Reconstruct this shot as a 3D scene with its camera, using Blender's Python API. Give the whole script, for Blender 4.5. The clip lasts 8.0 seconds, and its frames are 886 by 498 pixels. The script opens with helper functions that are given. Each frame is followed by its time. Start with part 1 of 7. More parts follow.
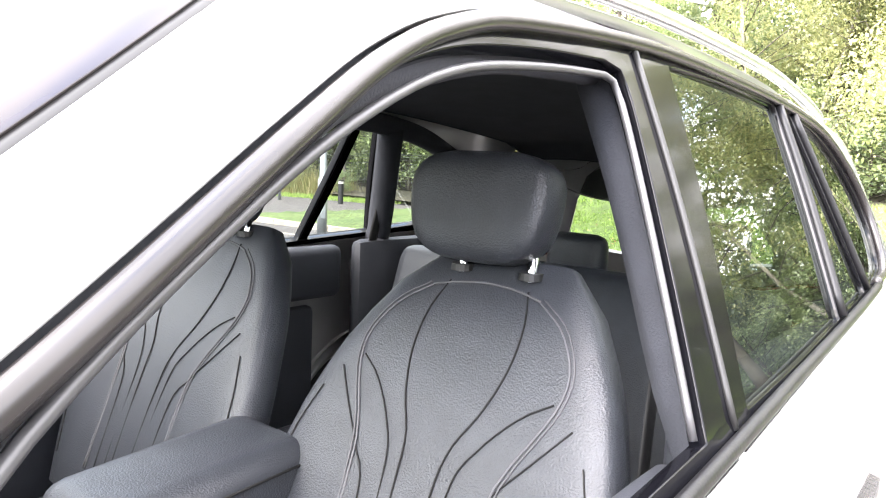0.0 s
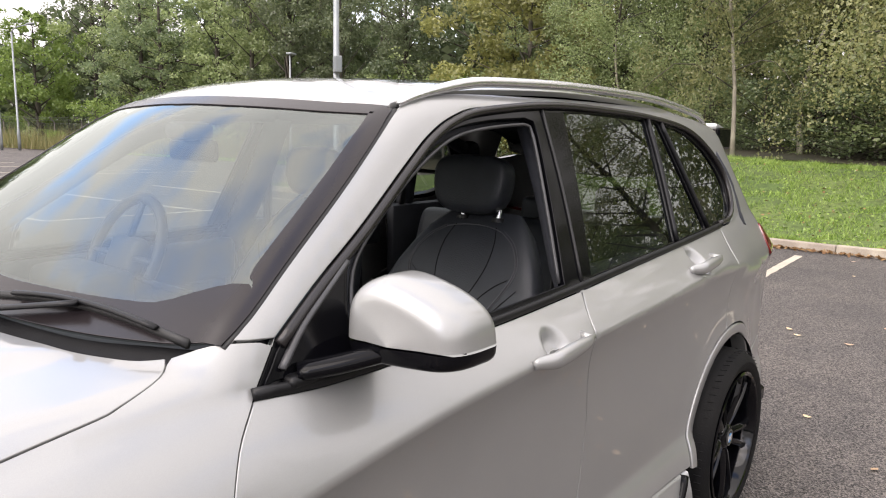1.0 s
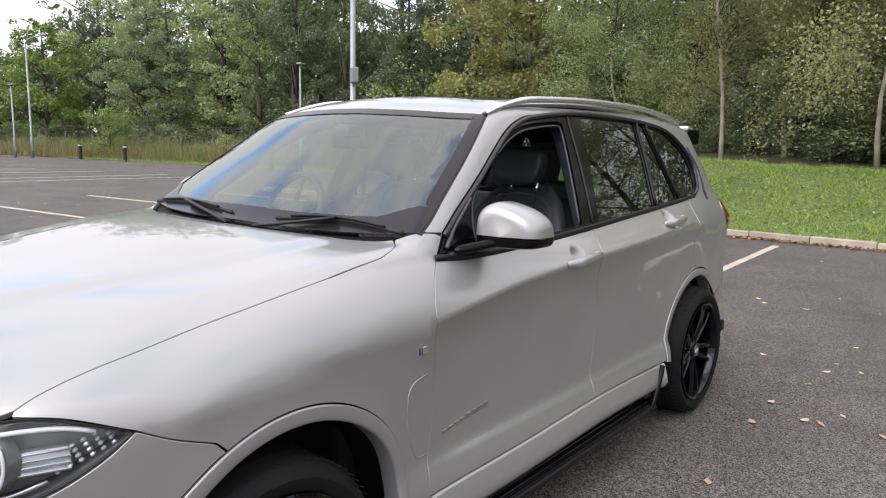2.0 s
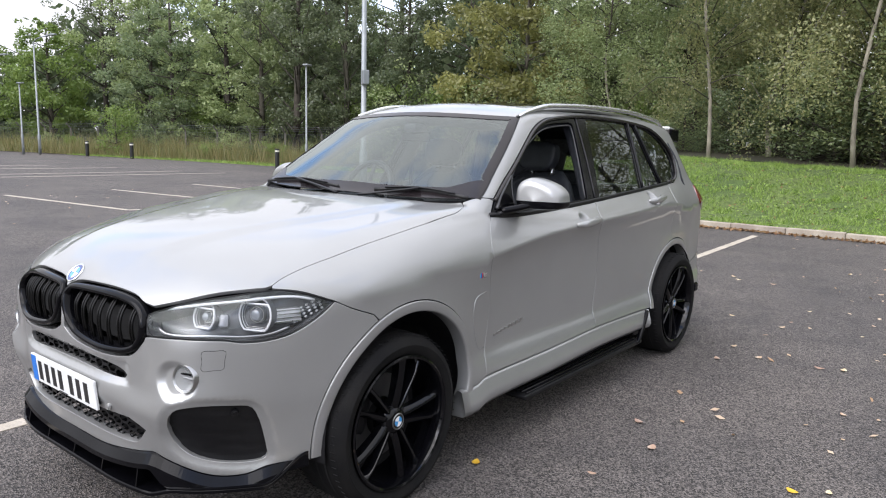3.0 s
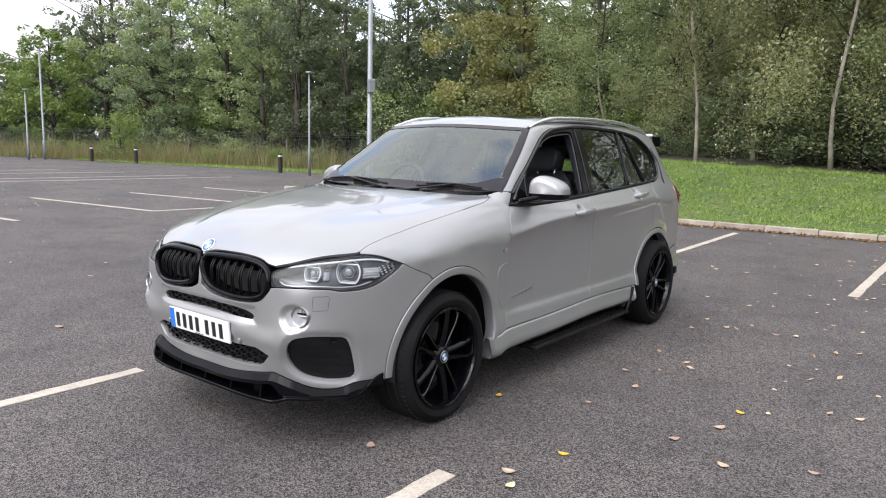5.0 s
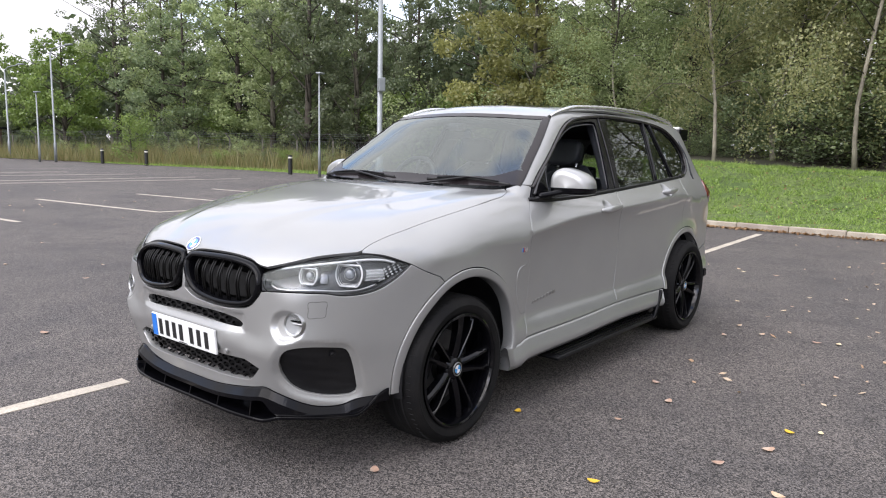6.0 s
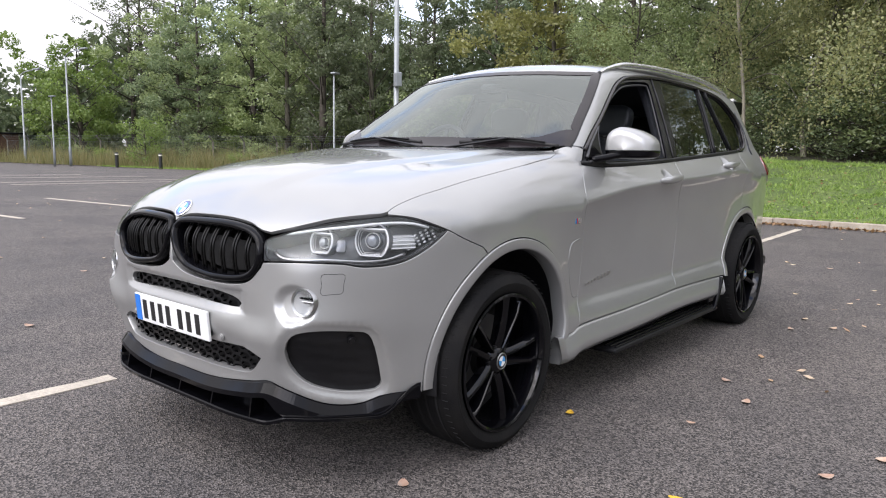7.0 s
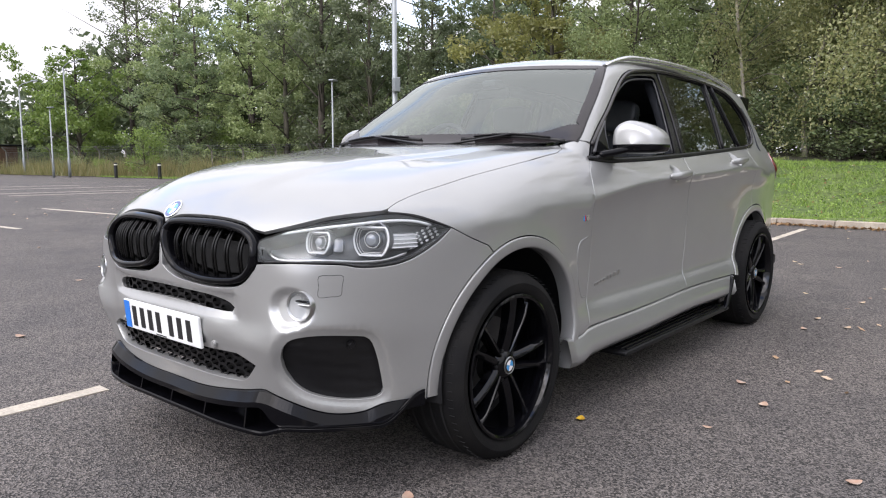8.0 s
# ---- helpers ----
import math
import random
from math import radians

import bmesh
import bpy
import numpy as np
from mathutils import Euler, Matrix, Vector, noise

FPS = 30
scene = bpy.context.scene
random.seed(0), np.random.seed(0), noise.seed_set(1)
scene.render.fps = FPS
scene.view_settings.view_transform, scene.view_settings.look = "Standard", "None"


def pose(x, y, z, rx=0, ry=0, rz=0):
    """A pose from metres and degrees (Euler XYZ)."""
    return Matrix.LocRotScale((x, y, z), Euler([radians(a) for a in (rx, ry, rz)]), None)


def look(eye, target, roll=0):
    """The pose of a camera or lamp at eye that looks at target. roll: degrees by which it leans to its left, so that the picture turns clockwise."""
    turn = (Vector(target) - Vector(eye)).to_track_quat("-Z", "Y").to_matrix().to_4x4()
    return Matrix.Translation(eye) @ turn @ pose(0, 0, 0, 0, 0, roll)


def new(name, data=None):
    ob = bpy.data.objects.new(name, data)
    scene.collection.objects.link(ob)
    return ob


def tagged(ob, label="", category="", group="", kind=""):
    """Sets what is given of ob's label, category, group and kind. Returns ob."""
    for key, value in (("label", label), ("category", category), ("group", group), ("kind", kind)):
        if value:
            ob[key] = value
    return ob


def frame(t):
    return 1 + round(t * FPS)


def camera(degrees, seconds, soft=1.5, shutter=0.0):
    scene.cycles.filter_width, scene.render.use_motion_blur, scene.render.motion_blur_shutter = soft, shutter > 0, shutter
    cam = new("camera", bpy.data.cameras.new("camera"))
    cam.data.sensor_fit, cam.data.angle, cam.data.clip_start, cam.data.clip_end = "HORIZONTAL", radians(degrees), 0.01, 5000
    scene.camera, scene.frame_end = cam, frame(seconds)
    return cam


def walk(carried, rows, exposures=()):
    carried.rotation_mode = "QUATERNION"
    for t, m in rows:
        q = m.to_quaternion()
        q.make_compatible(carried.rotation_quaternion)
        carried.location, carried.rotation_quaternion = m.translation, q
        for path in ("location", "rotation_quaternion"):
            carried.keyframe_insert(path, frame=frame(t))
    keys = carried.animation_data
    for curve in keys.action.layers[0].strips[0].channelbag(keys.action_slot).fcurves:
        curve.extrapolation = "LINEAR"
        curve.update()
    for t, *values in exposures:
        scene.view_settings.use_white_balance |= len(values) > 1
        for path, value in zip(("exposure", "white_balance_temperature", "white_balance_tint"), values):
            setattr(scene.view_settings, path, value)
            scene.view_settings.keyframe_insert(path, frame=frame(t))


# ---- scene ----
cam = camera(63.5, 8.0, soft=1.1)
PATH = [
    (0, (-0.914, 1.075, 1.463), (-2.464, -0.169, 1.235), 2.5),
    (0.2, (-0.771, 1.217, 1.503), (-2.297, -0.043, 1.214), 2.1),
    (0.3, (-0.688, 1.303, 1.512), (-2.202, 0.032, 1.202), 2.2),
    (0.5, (-0.53, 1.434, 1.532), (-2.043, 0.168, 1.2), 1.3),
    (0.7, (-0.346, 1.565, 1.543), (-1.863, 0.305, 1.209), 1.4),
    (1, (-0.05, 1.757, 1.565), (-1.58, 0.51, 1.24), 1.3),
    (1.5, (0.483, 2.048, 1.537), (-1.056, 0.807, 1.229), 1.1),
    (1.7, (0.715, 2.137, 1.529), (-0.82, 0.892, 1.223), 1.0),
    (2.8, (1.864, 2.678, 1.507), (0.315, 1.45, 1.202), 1.6),
    (3, (2.068, 2.758, 1.496), (0.519, 1.53, 1.19), 1.4),
    (3.5, (2.427, 2.981, 1.501), (0.872, 1.761, 1.196), 1.4),
    (4, (2.726, 3.19, 1.511), (1.164, 1.978, 1.211), 1.4),
    (5.5, (2.997, 3.206, 1.492), (1.44, 1.984, 1.204), 1.3),
    (6, (2.667, 2.948, 1.427), (1.124, 1.707, 1.141), 1.2),
    (6.5, (2.421, 2.671, 1.279), (0.893, 1.411, 0.998), 1.1),
    (7, (2.291, 2.514, 1.184), (0.773, 1.241, 0.915), 0.9),
    (7.5, (2.227, 2.45, 1.149), (0.709, 1.173, 0.892), 0.5),
    (8, (2.2, 2.425, 1.14), (0.681, 1.149, 0.889), 0.1),
]
EXPOSURE = [(0.0, 4.45, 6650, 15), (0.25, 3.6, 6700, 15), (0.5, 2.65, 6700, 14), (0.75, 2.0, 6950, 16), (1.0, 1.68, 6900, 16), (1.5, 1.36, 6750, 16), (3.0, 1.39, 6250, 13.2), (5.5, 1.41, 6330, 14.5), (8.0, 1.40, 6350, 15)]
walk(cam, [(t, look(eye, target, roll)) for t, eye, target, roll in PATH], EXPOSURE)

# ---- world, sun, exposure ----
world = bpy.data.worlds.new("overcast_sky")
scene.world = world
world.use_nodes = True
wn, wl = world.node_tree.nodes, world.node_tree.links
wn.clear()
SUN_ELEV, SUN_AZ = 46.0, -8.0      # degrees; azimuth from +x towards +y
sky = wn.new("ShaderNodeTexSky")
sky.sky_type, sky.sun_disc = "NISHITA", False
sky.sun_elevation, sky.sun_rotation = radians(SUN_ELEV), radians(90 - SUN_AZ)
sky.air_density, sky.dust_density = 1.0, 2.0
coord = wn.new("ShaderNodeTexCoord")
stretch = wn.new("ShaderNodeMapping")
stretch.inputs["Scale"].default_value = (1.6, 1.2, 3.2)
stretch.inputs["Rotation"].default_value = (0.1, 0.15, 0.7)
clouds = wn.new("ShaderNodeTexNoise")
clouds.inputs["Scale"].default_value, clouds.inputs["Detail"].default_value, clouds.inputs["Roughness"].default_value = 1.5, 4.0, 0.48
cover = wn.new("ShaderNodeValToRGB")
cover.color_ramp.elements[0].position, cover.color_ramp.elements[1].position = 0.34, 0.47
shade = wn.new("ShaderNodeValToRGB")
shade.color_ramp.elements[0].position, shade.color_ramp.elements[1].position = 0.35, 0.75
shade.color_ramp.elements[0].color, shade.color_ramp.elements[1].color = (1.0, 0.996, 1.0, 1), (0.78, 0.788, 0.815, 1)
blue_bg, cloud_bg = wn.new("ShaderNodeBackground"), wn.new("ShaderNodeBackground")
blue_bg.inputs["Strength"].default_value, cloud_bg.inputs["Strength"].default_value = 0.22, 1.0
# an overcast sky is about three times as bright overhead as at the horizon
split = wn.new("ShaderNodeSeparateXYZ")
lift = wn.new("ShaderNodeMapRange")
lift.inputs["From Min"].default_value, lift.inputs["From Max"].default_value = 0.2, 1.0
lift.inputs["To Min"].default_value, lift.inputs["To Max"].default_value = 0.53, 0.86
wl.new(coord.outputs["Generated"], split.inputs["Vector"])
wl.new(split.outputs["Z"], lift.inputs["Value"])
wl.new(lift.outputs["Result"], cloud_bg.inputs["Strength"])
blend, out = wn.new("ShaderNodeMixShader"), wn.new("ShaderNodeOutputWorld")
wl.new(coord.outputs["Generated"], stretch.inputs["Vector"])
wl.new(stretch.outputs["Vector"], clouds.inputs["Vector"])
wl.new(clouds.outputs["Fac"], cover.inputs["Fac"])
wl.new(clouds.outputs["Fac"], shade.inputs["Fac"])
wl.new(sky.outputs["Color"], blue_bg.inputs["Color"])
wl.new(shade.outputs["Color"], cloud_bg.inputs["Color"])
wl.new(cover.outputs["Color"], blend.inputs["Fac"])
wl.new(blue_bg.outputs["Background"], blend.inputs[1])
wl.new(cloud_bg.outputs["Background"], blend.inputs[2])
wl.new(blend.outputs["Shader"], out.inputs["Surface"])
sun = new("sun", bpy.data.lights.new("sun", "SUN"))
sun.data.energy, sun.data.angle, sun.data.color = 0.9, radians(60), (1.0, 0.97, 0.92)
se, sa = radians(SUN_ELEV), radians(SUN_AZ)
sun.matrix_world = look((20 * math.cos(sa) * math.cos(se), 20 * math.sin(sa) * math.cos(se), 20 * math.sin(se)), (0, 0, 0))


# ---- materials ----
def material(name, base, rough=0.5, metal=0.0, vary=0.0, scale=8.0, bump=0.0, bump_scale=60.0, coat=0.0, second=None, ior=1.5, spread=0.0, fine=0.0, spec=0.5, coat_ior=1.5):
    """A procedural surface: base colour that drifts towards `second` in blotches, fine grain, relief, and a drift per object."""
    m = bpy.data.materials.new(name)
    m.use_nodes = True
    n, l = m.node_tree.nodes, m.node_tree.links
    b = n["Principled BSDF"]
    b.inputs["Roughness"].default_value, b.inputs["Metallic"].default_value = rough, metal
    b.inputs["IOR"].default_value, b.inputs["Coat Weight"].default_value, b.inputs["Coat Roughness"].default_value = ior, coat, 0.03
    b.inputs["Coat IOR"].default_value = coat_ior
    b.inputs["Specular IOR Level"].default_value = spec
    b.inputs["Base Color"].default_value = (*base, 1)
    tc = n.new("ShaderNodeTexCoord")
    if vary:
        t = n.new("ShaderNodeTexNoise")
        t.inputs["Scale"].default_value, t.inputs["Detail"].default_value = scale, 6
        l.new(tc.outputs["Object"], t.inputs["Vector"])
        r = n.new("ShaderNodeValToRGB")
        r.color_ramp.elements[0].position, r.color_ramp.elements[1].position = 0.35, 0.65
        other = second or tuple(c * (1 - vary) for c in base)
        r.color_ramp.elements[0].color, r.color_ramp.elements[1].color = (*base, 1), (*other, 1)
        l.new(t.outputs["Fac"], r.inputs["Fac"])
        last = r.outputs["Color"]
        if fine:
            g = n.new("ShaderNodeTexNoise")
            g.inputs["Scale"].default_value, g.inputs["Detail"].default_value = bump_scale, 3
            l.new(tc.outputs["Object"], g.inputs["Vector"])
            mm = n.new("ShaderNodeMapRange")
            mm.inputs["From Min"].default_value, mm.inputs["From Max"].default_value = 0.3, 0.7
            mm.inputs["To Min"].default_value, mm.inputs["To Max"].default_value = 1 - fine, 1 + fine
            l.new(g.outputs["Fac"], mm.inputs["Value"])
            mul = n.new("ShaderNodeVectorMath")
            mul.operation = "SCALE"
            l.new(last, mul.inputs[0]); l.new(mm.outputs["Result"], mul.inputs["Scale"])
            last = mul.outputs["Vector"]
        if spread:
            oi, hs = n.new("ShaderNodeObjectInfo"), n.new("ShaderNodeHueSaturation")
            k1, k2 = n.new("ShaderNodeMapRange"), n.new("ShaderNodeMapRange")
            k1.inputs["To Min"].default_value, k1.inputs["To Max"].default_value = 1 - spread, 1 + spread
            k2.inputs["To Min"].default_value, k2.inputs["To Max"].default_value = 0.5 - spread * 0.08, 0.5 + spread * 0.08
            l.new(oi.outputs["Random"], k1.inputs["Value"]); l.new(oi.outputs["Random"], k2.inputs["Value"])
            l.new(k1.outputs["Result"], hs.inputs["Value"]); l.new(k2.outputs["Result"], hs.inputs["Hue"])
            l.new(last, hs.inputs["Color"])
            last = hs.outputs["Color"]
        l.new(last, b.inputs["Base Color"])
    if bump:
        g2, bp = n.new("ShaderNodeTexNoise"), n.new("ShaderNodeBump")
        g2.inputs["Scale"].default_value, g2.inputs["Detail"].default_value = bump_scale, 5
        bp.inputs["Strength"].default_value, bp.inputs["Distance"].default_value = bump, 0.01
        l.new(tc.outputs["Object"], g2.inputs["Vector"]); l.new(g2.outputs["Fac"], bp.inputs["Height"])
        l.new(bp.outputs["Normal"], b.inputs["Normal"])
    return m


def glass(name, tint, rough=0.0, see=0.9, ior=1.75):
    """Thin sheet glass: a sharp Fresnel gloss over a tinted see-through body."""
    m = bpy.data.materials.new(name)
    m.use_nodes = True
    n, l = m.node_tree.nodes, m.node_tree.links
    n.remove(n["Principled BSDF"])
    gl, tr, mx, fr = n.new("ShaderNodeBsdfGlossy"), n.new("ShaderNodeBsdfTransparent"), n.new("ShaderNodeMixShader"), n.new("ShaderNodeLayerWeight")
    gl.inputs["Roughness"].default_value, gl.inputs["Color"].default_value = rough, (0.94, 1, 0.96, 1)
    tr.inputs["Color"].default_value = (*(c * see for c in tint), 1)
    fr.inputs["Blend"].default_value = 0.5
    head_on = ((ior - 1) / (ior + 1)) ** 2
    steep, scaled = n.new("ShaderNodeMath"), n.new("ShaderNodeMath")
    steep.operation, scaled.operation = "POWER", "MULTIPLY_ADD"
    steep.inputs[1].default_value, scaled.inputs[1].default_value, scaled.inputs[2].default_value = 5.0, 1 - head_on, head_on
    l.new(fr.outputs["Facing"], steep.inputs[0]); l.new(steep.outputs["Value"], scaled.inputs[0])
    l.new(scaled.outputs["Value"], mx.inputs["Fac"]); l.new(tr.outputs["BSDF"], mx.inputs[1]); l.new(gl.outputs["BSDF"], mx.inputs[2])
    l.new(mx.outputs["Shader"], n["Material Output"].inputs["Surface"])
    return m


def leafy(name, base, second, spread=0.3, through_light=0.45):
    """Foliage: two greens by leaf, drifting from plant to plant, with light passing through."""
    m = bpy.data.materials.new(name)
    m.use_nodes = True
    n, l = m.node_tree.nodes, m.node_tree.links
    n.remove(n["Principled BSDF"])
    geo, oi = n.new("ShaderNodeNewGeometry"), n.new("ShaderNodeObjectInfo")
    r, hs, k1 = n.new("ShaderNodeValToRGB"), n.new("ShaderNodeHueSaturation"), n.new("ShaderNodeMapRange")
    r.color_ramp.elements[0].color, r.color_ramp.elements[1].color = (*base, 1), (*second, 1)
    l.new(geo.outputs["Random Per Island"], r.inputs["Fac"])
    k1.inputs["To Min"].default_value, k1.inputs["To Max"].default_value = 1 - spread, 1 + spread
    l.new(oi.outputs["Random"], k1.inputs["Value"]); l.new(k1.outputs["Result"], hs.inputs["Value"])
    l.new(r.outputs["Color"], hs.inputs["Color"])
    d, t, g, mx, m2 = n.new("ShaderNodeBsdfDiffuse"), n.new("ShaderNodeBsdfTranslucent"), n.new("ShaderNodeBsdfGlossy"), n.new("ShaderNodeMixShader"), n.new("ShaderNodeMixShader")
    mx.inputs["Fac"].default_value, m2.inputs["Fac"].default_value = through_light, 0.04
    g.inputs["Roughness"].default_value = 0.45
    l.new(hs.outputs["Color"], d.inputs["Color"]); l.new(hs.outputs["Color"], t.inputs["Color"])
    l.new(d.outputs["BSDF"], mx.inputs[1]); l.new(t.outputs["BSDF"], mx.inputs[2])
    l.new(mx.outputs["Shader"], m2.inputs[1]); l.new(g.outputs["BSDF"], m2.inputs[2])
    l.new(m2.outputs["Shader"], n["Material Output"].inputs["Surface"])
    return m


def tarmac():
    """Worn tarmac: dark binder, paler stone chips, dusty and damp patches, and a grainy relief."""
    m = bpy.data.materials.new("asphalt")
    m.use_nodes = True
    n, l = m.node_tree.nodes, m.node_tree.links
    b = n["Principled BSDF"]
    b.inputs["Roughness"].default_value = 0.82
    tc = n.new("ShaderNodeTexCoord")

    def noise_at(scale, detail, rough=0.55):
        t = n.new("ShaderNodeTexNoise")
        t.inputs["Scale"].default_value, t.inputs["Detail"].default_value, t.inputs["Roughness"].default_value = scale, detail, rough
        l.new(tc.outputs["Object"], t.inputs["Vector"])
        return t.outputs["Fac"]

    def ramp(src, p0, c0, p1, c1):
        r = n.new("ShaderNodeValToRGB")
        r.color_ramp.elements[0].position, r.color_ramp.elements[1].position = p0, p1
        r.color_ramp.elements[0].color, r.color_ramp.elements[1].color = (*c0, 1), (*c1, 1)
        l.new(src, r.inputs["Fac"])
        return r.outputs["Color"]

    def times(a, c):
        x = n.new("ShaderNodeMix")
        x.data_type, x.blend_type = "RGBA", "MULTIPLY"
        x.inputs["Factor"].default_value = 1.0
        l.new(a, x.inputs["A"]); l.new(c, x.inputs["B"])
        return x.outputs["Result"]
    chips = n.new("ShaderNodeTexVoronoi")
    chips.inputs["Scale"].default_value = 150
    l.new(tc.outputs["Object"], chips.inputs["Vector"])
    grey = n.new("ShaderNodeRGBToBW")
    l.new(chips.outputs["Color"], grey.inputs["Color"])
    base = ramp(grey.outputs["Val"], 0.28, (0.021, 0.0195, 0.0187), 0.88, (0.210, 0.192, 0.180))
    dust = ramp(noise_at(0.45, 8, 0.62), 0.36, (0.78, 0.77, 0.78), 0.66, (1.18, 1.14, 1.10))
    damp = ramp(noise_at(2.3, 5), 0.34, (0.84, 0.84, 0.85), 0.52, (1.04, 1.03, 1.02))
    l.new(times(times(base, dust), damp), b.inputs["Base Color"])
    bp = n.new("ShaderNodeBump")
    bp.inputs["Strength"].default_value, bp.inputs["Distance"].default_value = 0.9, 0.006
    l.new(chips.outputs["Distance"], bp.inputs["Height"])
    l.new(bp.outputs["Normal"], b.inputs["Normal"])
    return m


PAINT = material("silver_paint", (0.350, 0.352, 0.345), 0.37, 0.56, 0.05, 3.0, 0.0, 900, coat=1.0, fine=0.05, coat_ior=1.45, spec=0.3)
GLOSS_BLACK = material("gloss_black", (0.003, 0.003, 0.004), 0.10, 0, 0.2, 6, spec=0.16)
SLAT_BLACK = material("slat_black", (0.004, 0.004, 0.004), 0.30, 0, 0.2, 9, spec=0.2)
TRIM_GLOSS = material("shadow_trim", (0.020, 0.018, 0.018), 0.26, 0, 0.3, 14, spec=0.4)
WHEEL_BLACK = material("wheel_black", (0.003, 0.003, 0.004), 0.06, 0, 0.3, 6, spec=0.30)
SATIN_BLACK = material("satin_black", (0.006, 0.006, 0.007), 0.42, 0, 0.3, 12, 0.05, 200, spec=0.3)
PLASTIC = material("black_plastic", (0.006, 0.006, 0.007), 0.65, 0, 0.3, 14, 0.15, 350, spec=0.25)
RUBBER = material("tyre_rubber", (0.006, 0.006, 0.0065), 0.72, 0, 0.35, 7, 0.2, 160, second=(0.011, 0.0105, 0.010), spec=0.15)
SEAL_GREY = material("seal_lip", (0.045, 0.045, 0.048), 0.40, 0, 0.2, 20)
SEAL = material("seal_rubber", (0.010, 0.010, 0.010), 0.55, 0, 0.2, 20)
# near-black that puts the shade of gaps, grooves and closed-off spaces into colour
SHADE_BLACK = material("gap_shade_black", (0.004, 0.004, 0.004), 0.9, 0, 0.2, 5)
CHROME = material("chrome", (0.82, 0.83, 0.84), 0.09, 1.0, 0.05, 10)
SATIN_METAL = material("satin_metal", (0.50, 0.50, 0.50), 0.28, 1.0, 0.1, 10)
DISC_METAL = material("brake_disc_steel", (0.12, 0.12, 0.12), 0.45, 0.8, 0.2, 12)
RAIL_METAL = material("roof_rail_metal", (0.72, 0.72, 0.72), 0.26, 0.9, 0.05, 4)
LEATHER = material("black_leather", (0.030, 0.033, 0.039), 0.36, 0, 0.2, 18, 0.25, 320)
TRIM_DARK = material("interior_trim", (0.032, 0.035, 0.043), 0.6, 0, 0.2, 9, 0.12, 260)
STITCH = material("stitching", (0.075, 0.075, 0.08), 0.7)
LINING = material("headlining", (0.034, 0.037, 0.046), 0.9, 0, 0.2, 12, 0.2, 300)
GLASS_SCREEN = glass("windscreen_glass", (0.86, 0.93, 0.90), see=0.62, ior=2.2)
GLASS_DARK = glass("privacy_glass", (0.33, 0.36, 0.35), see=1.0, ior=1.9)
GLASS_THIN = glass("fog_lens_glass", (0.95, 0.96, 0.97), see=0.97, ior=1.25)
GLASS_CLEAR = glass("lens_glass", (0.95, 0.96, 0.97), see=0.97, ior=1.45)
FRIT = material("windscreen_edge_print", (0.016, 0.013, 0.014), 0.22, 0, 0.2, 9, spec=0.35)
LAMP_BODY = material("lamp_housing", (0.55, 0.56, 0.57), 0.30, 0.6, 0.2, 20)
LAMP_DARK = material("lamp_dark", (0.17, 0.173, 0.178), 0.38, 0.3, 0.2, 20)
LAMP_BOWL = material("lamp_bowl", (0.20, 0.205, 0.215), 0.30, 0.5, 0.2, 20)
LIGHT_GUIDE = material("light_guide", (0.58, 0.59, 0.60), 0.20, 0, 0.05, 20, coat=1.0)
GLASS_BALL = material("projector_glass", (0.20, 0.215, 0.235), 0.06, 0, 0.1, 20, coat=1.0)
LAMP_RED = material("tail_lamp_red", (0.17, 0.012, 0.010), 0.1, 0, 0.2, 9, coat=1.0)
PLATE_WHITE = material("plate_white", (0.78, 0.79, 0.78), 0.35, 0, 0.05, 20)
PLATE_BLUE = material("plate_blue", (0.02, 0.17, 0.60), 0.35)
INK = material("plate_ink", (0.010, 0.010, 0.011), 0.4)
BADGE_BLUE = material("badge_blue", (0.06, 0.30, 0.62), 0.2, coat=1.0)
BADGE_DEEP = material("badge_deep_blue", (0.02, 0.05, 0.22), 0.2, coat=1.0)
BADGE_RED = material("badge_red", (0.55, 0.03, 0.03), 0.2, coat=1.0)
BADGE_WHITE = material("badge_white", (0.8, 0.8, 0.8), 0.2, coat=1.0)
ASPHALT = tarmac()
LINE_PAINT = material("line_paint", (0.50, 0.445, 0.365), 0.7, 0, 0.25, 5, 0.3, 90, second=(0.40, 0.355, 0.29), fine=0.2)
KERB = material("kerb_concrete", (0.42, 0.37, 0.30), 0.85, 0, 0.3, 3, 0.35, 90, second=(0.30, 0.26, 0.21), spread=0.12, fine=0.15)
SOIL = material("bank_soil", (0.060, 0.095, 0.022), 0.95, 0, 0.4, 0.8, 0.6, 14, second=(0.095, 0.13, 0.034), fine=0.5)
EARTH = material("woodland_floor", (0.035, 0.034, 0.018), 0.95, 0, 0.4, 0.6, 0.6, 9, second=(0.055, 0.045, 0.024), fine=0.3)
GALV = material("galvanised_steel", (0.30, 0.32, 0.32), 0.5, 0.5, 0.15, 3, second=(0.24, 0.26, 0.27))
BOLLARD = material("bollard_black", (0.018, 0.018, 0.018), 0.45, 0, 0.3, 6)
BOLLARD_TOP = material("bollard_band", (0.70, 0.68, 0.60), 0.5, 0, 0.1, 8)
CONCRETE = material("fence_concrete", (0.15, 0.14, 0.12), 0.9, 0, 0.3, 4, 0.3, 40)
WIRE = material("fence_wire", (0.15, 0.16, 0.16), 0.5, 0.7)
TIMBER = material("weathered_timber", (0.10, 0.055, 0.035), 0.85, 0, 0.3, 3, 0.3, 30, spread=0.15)
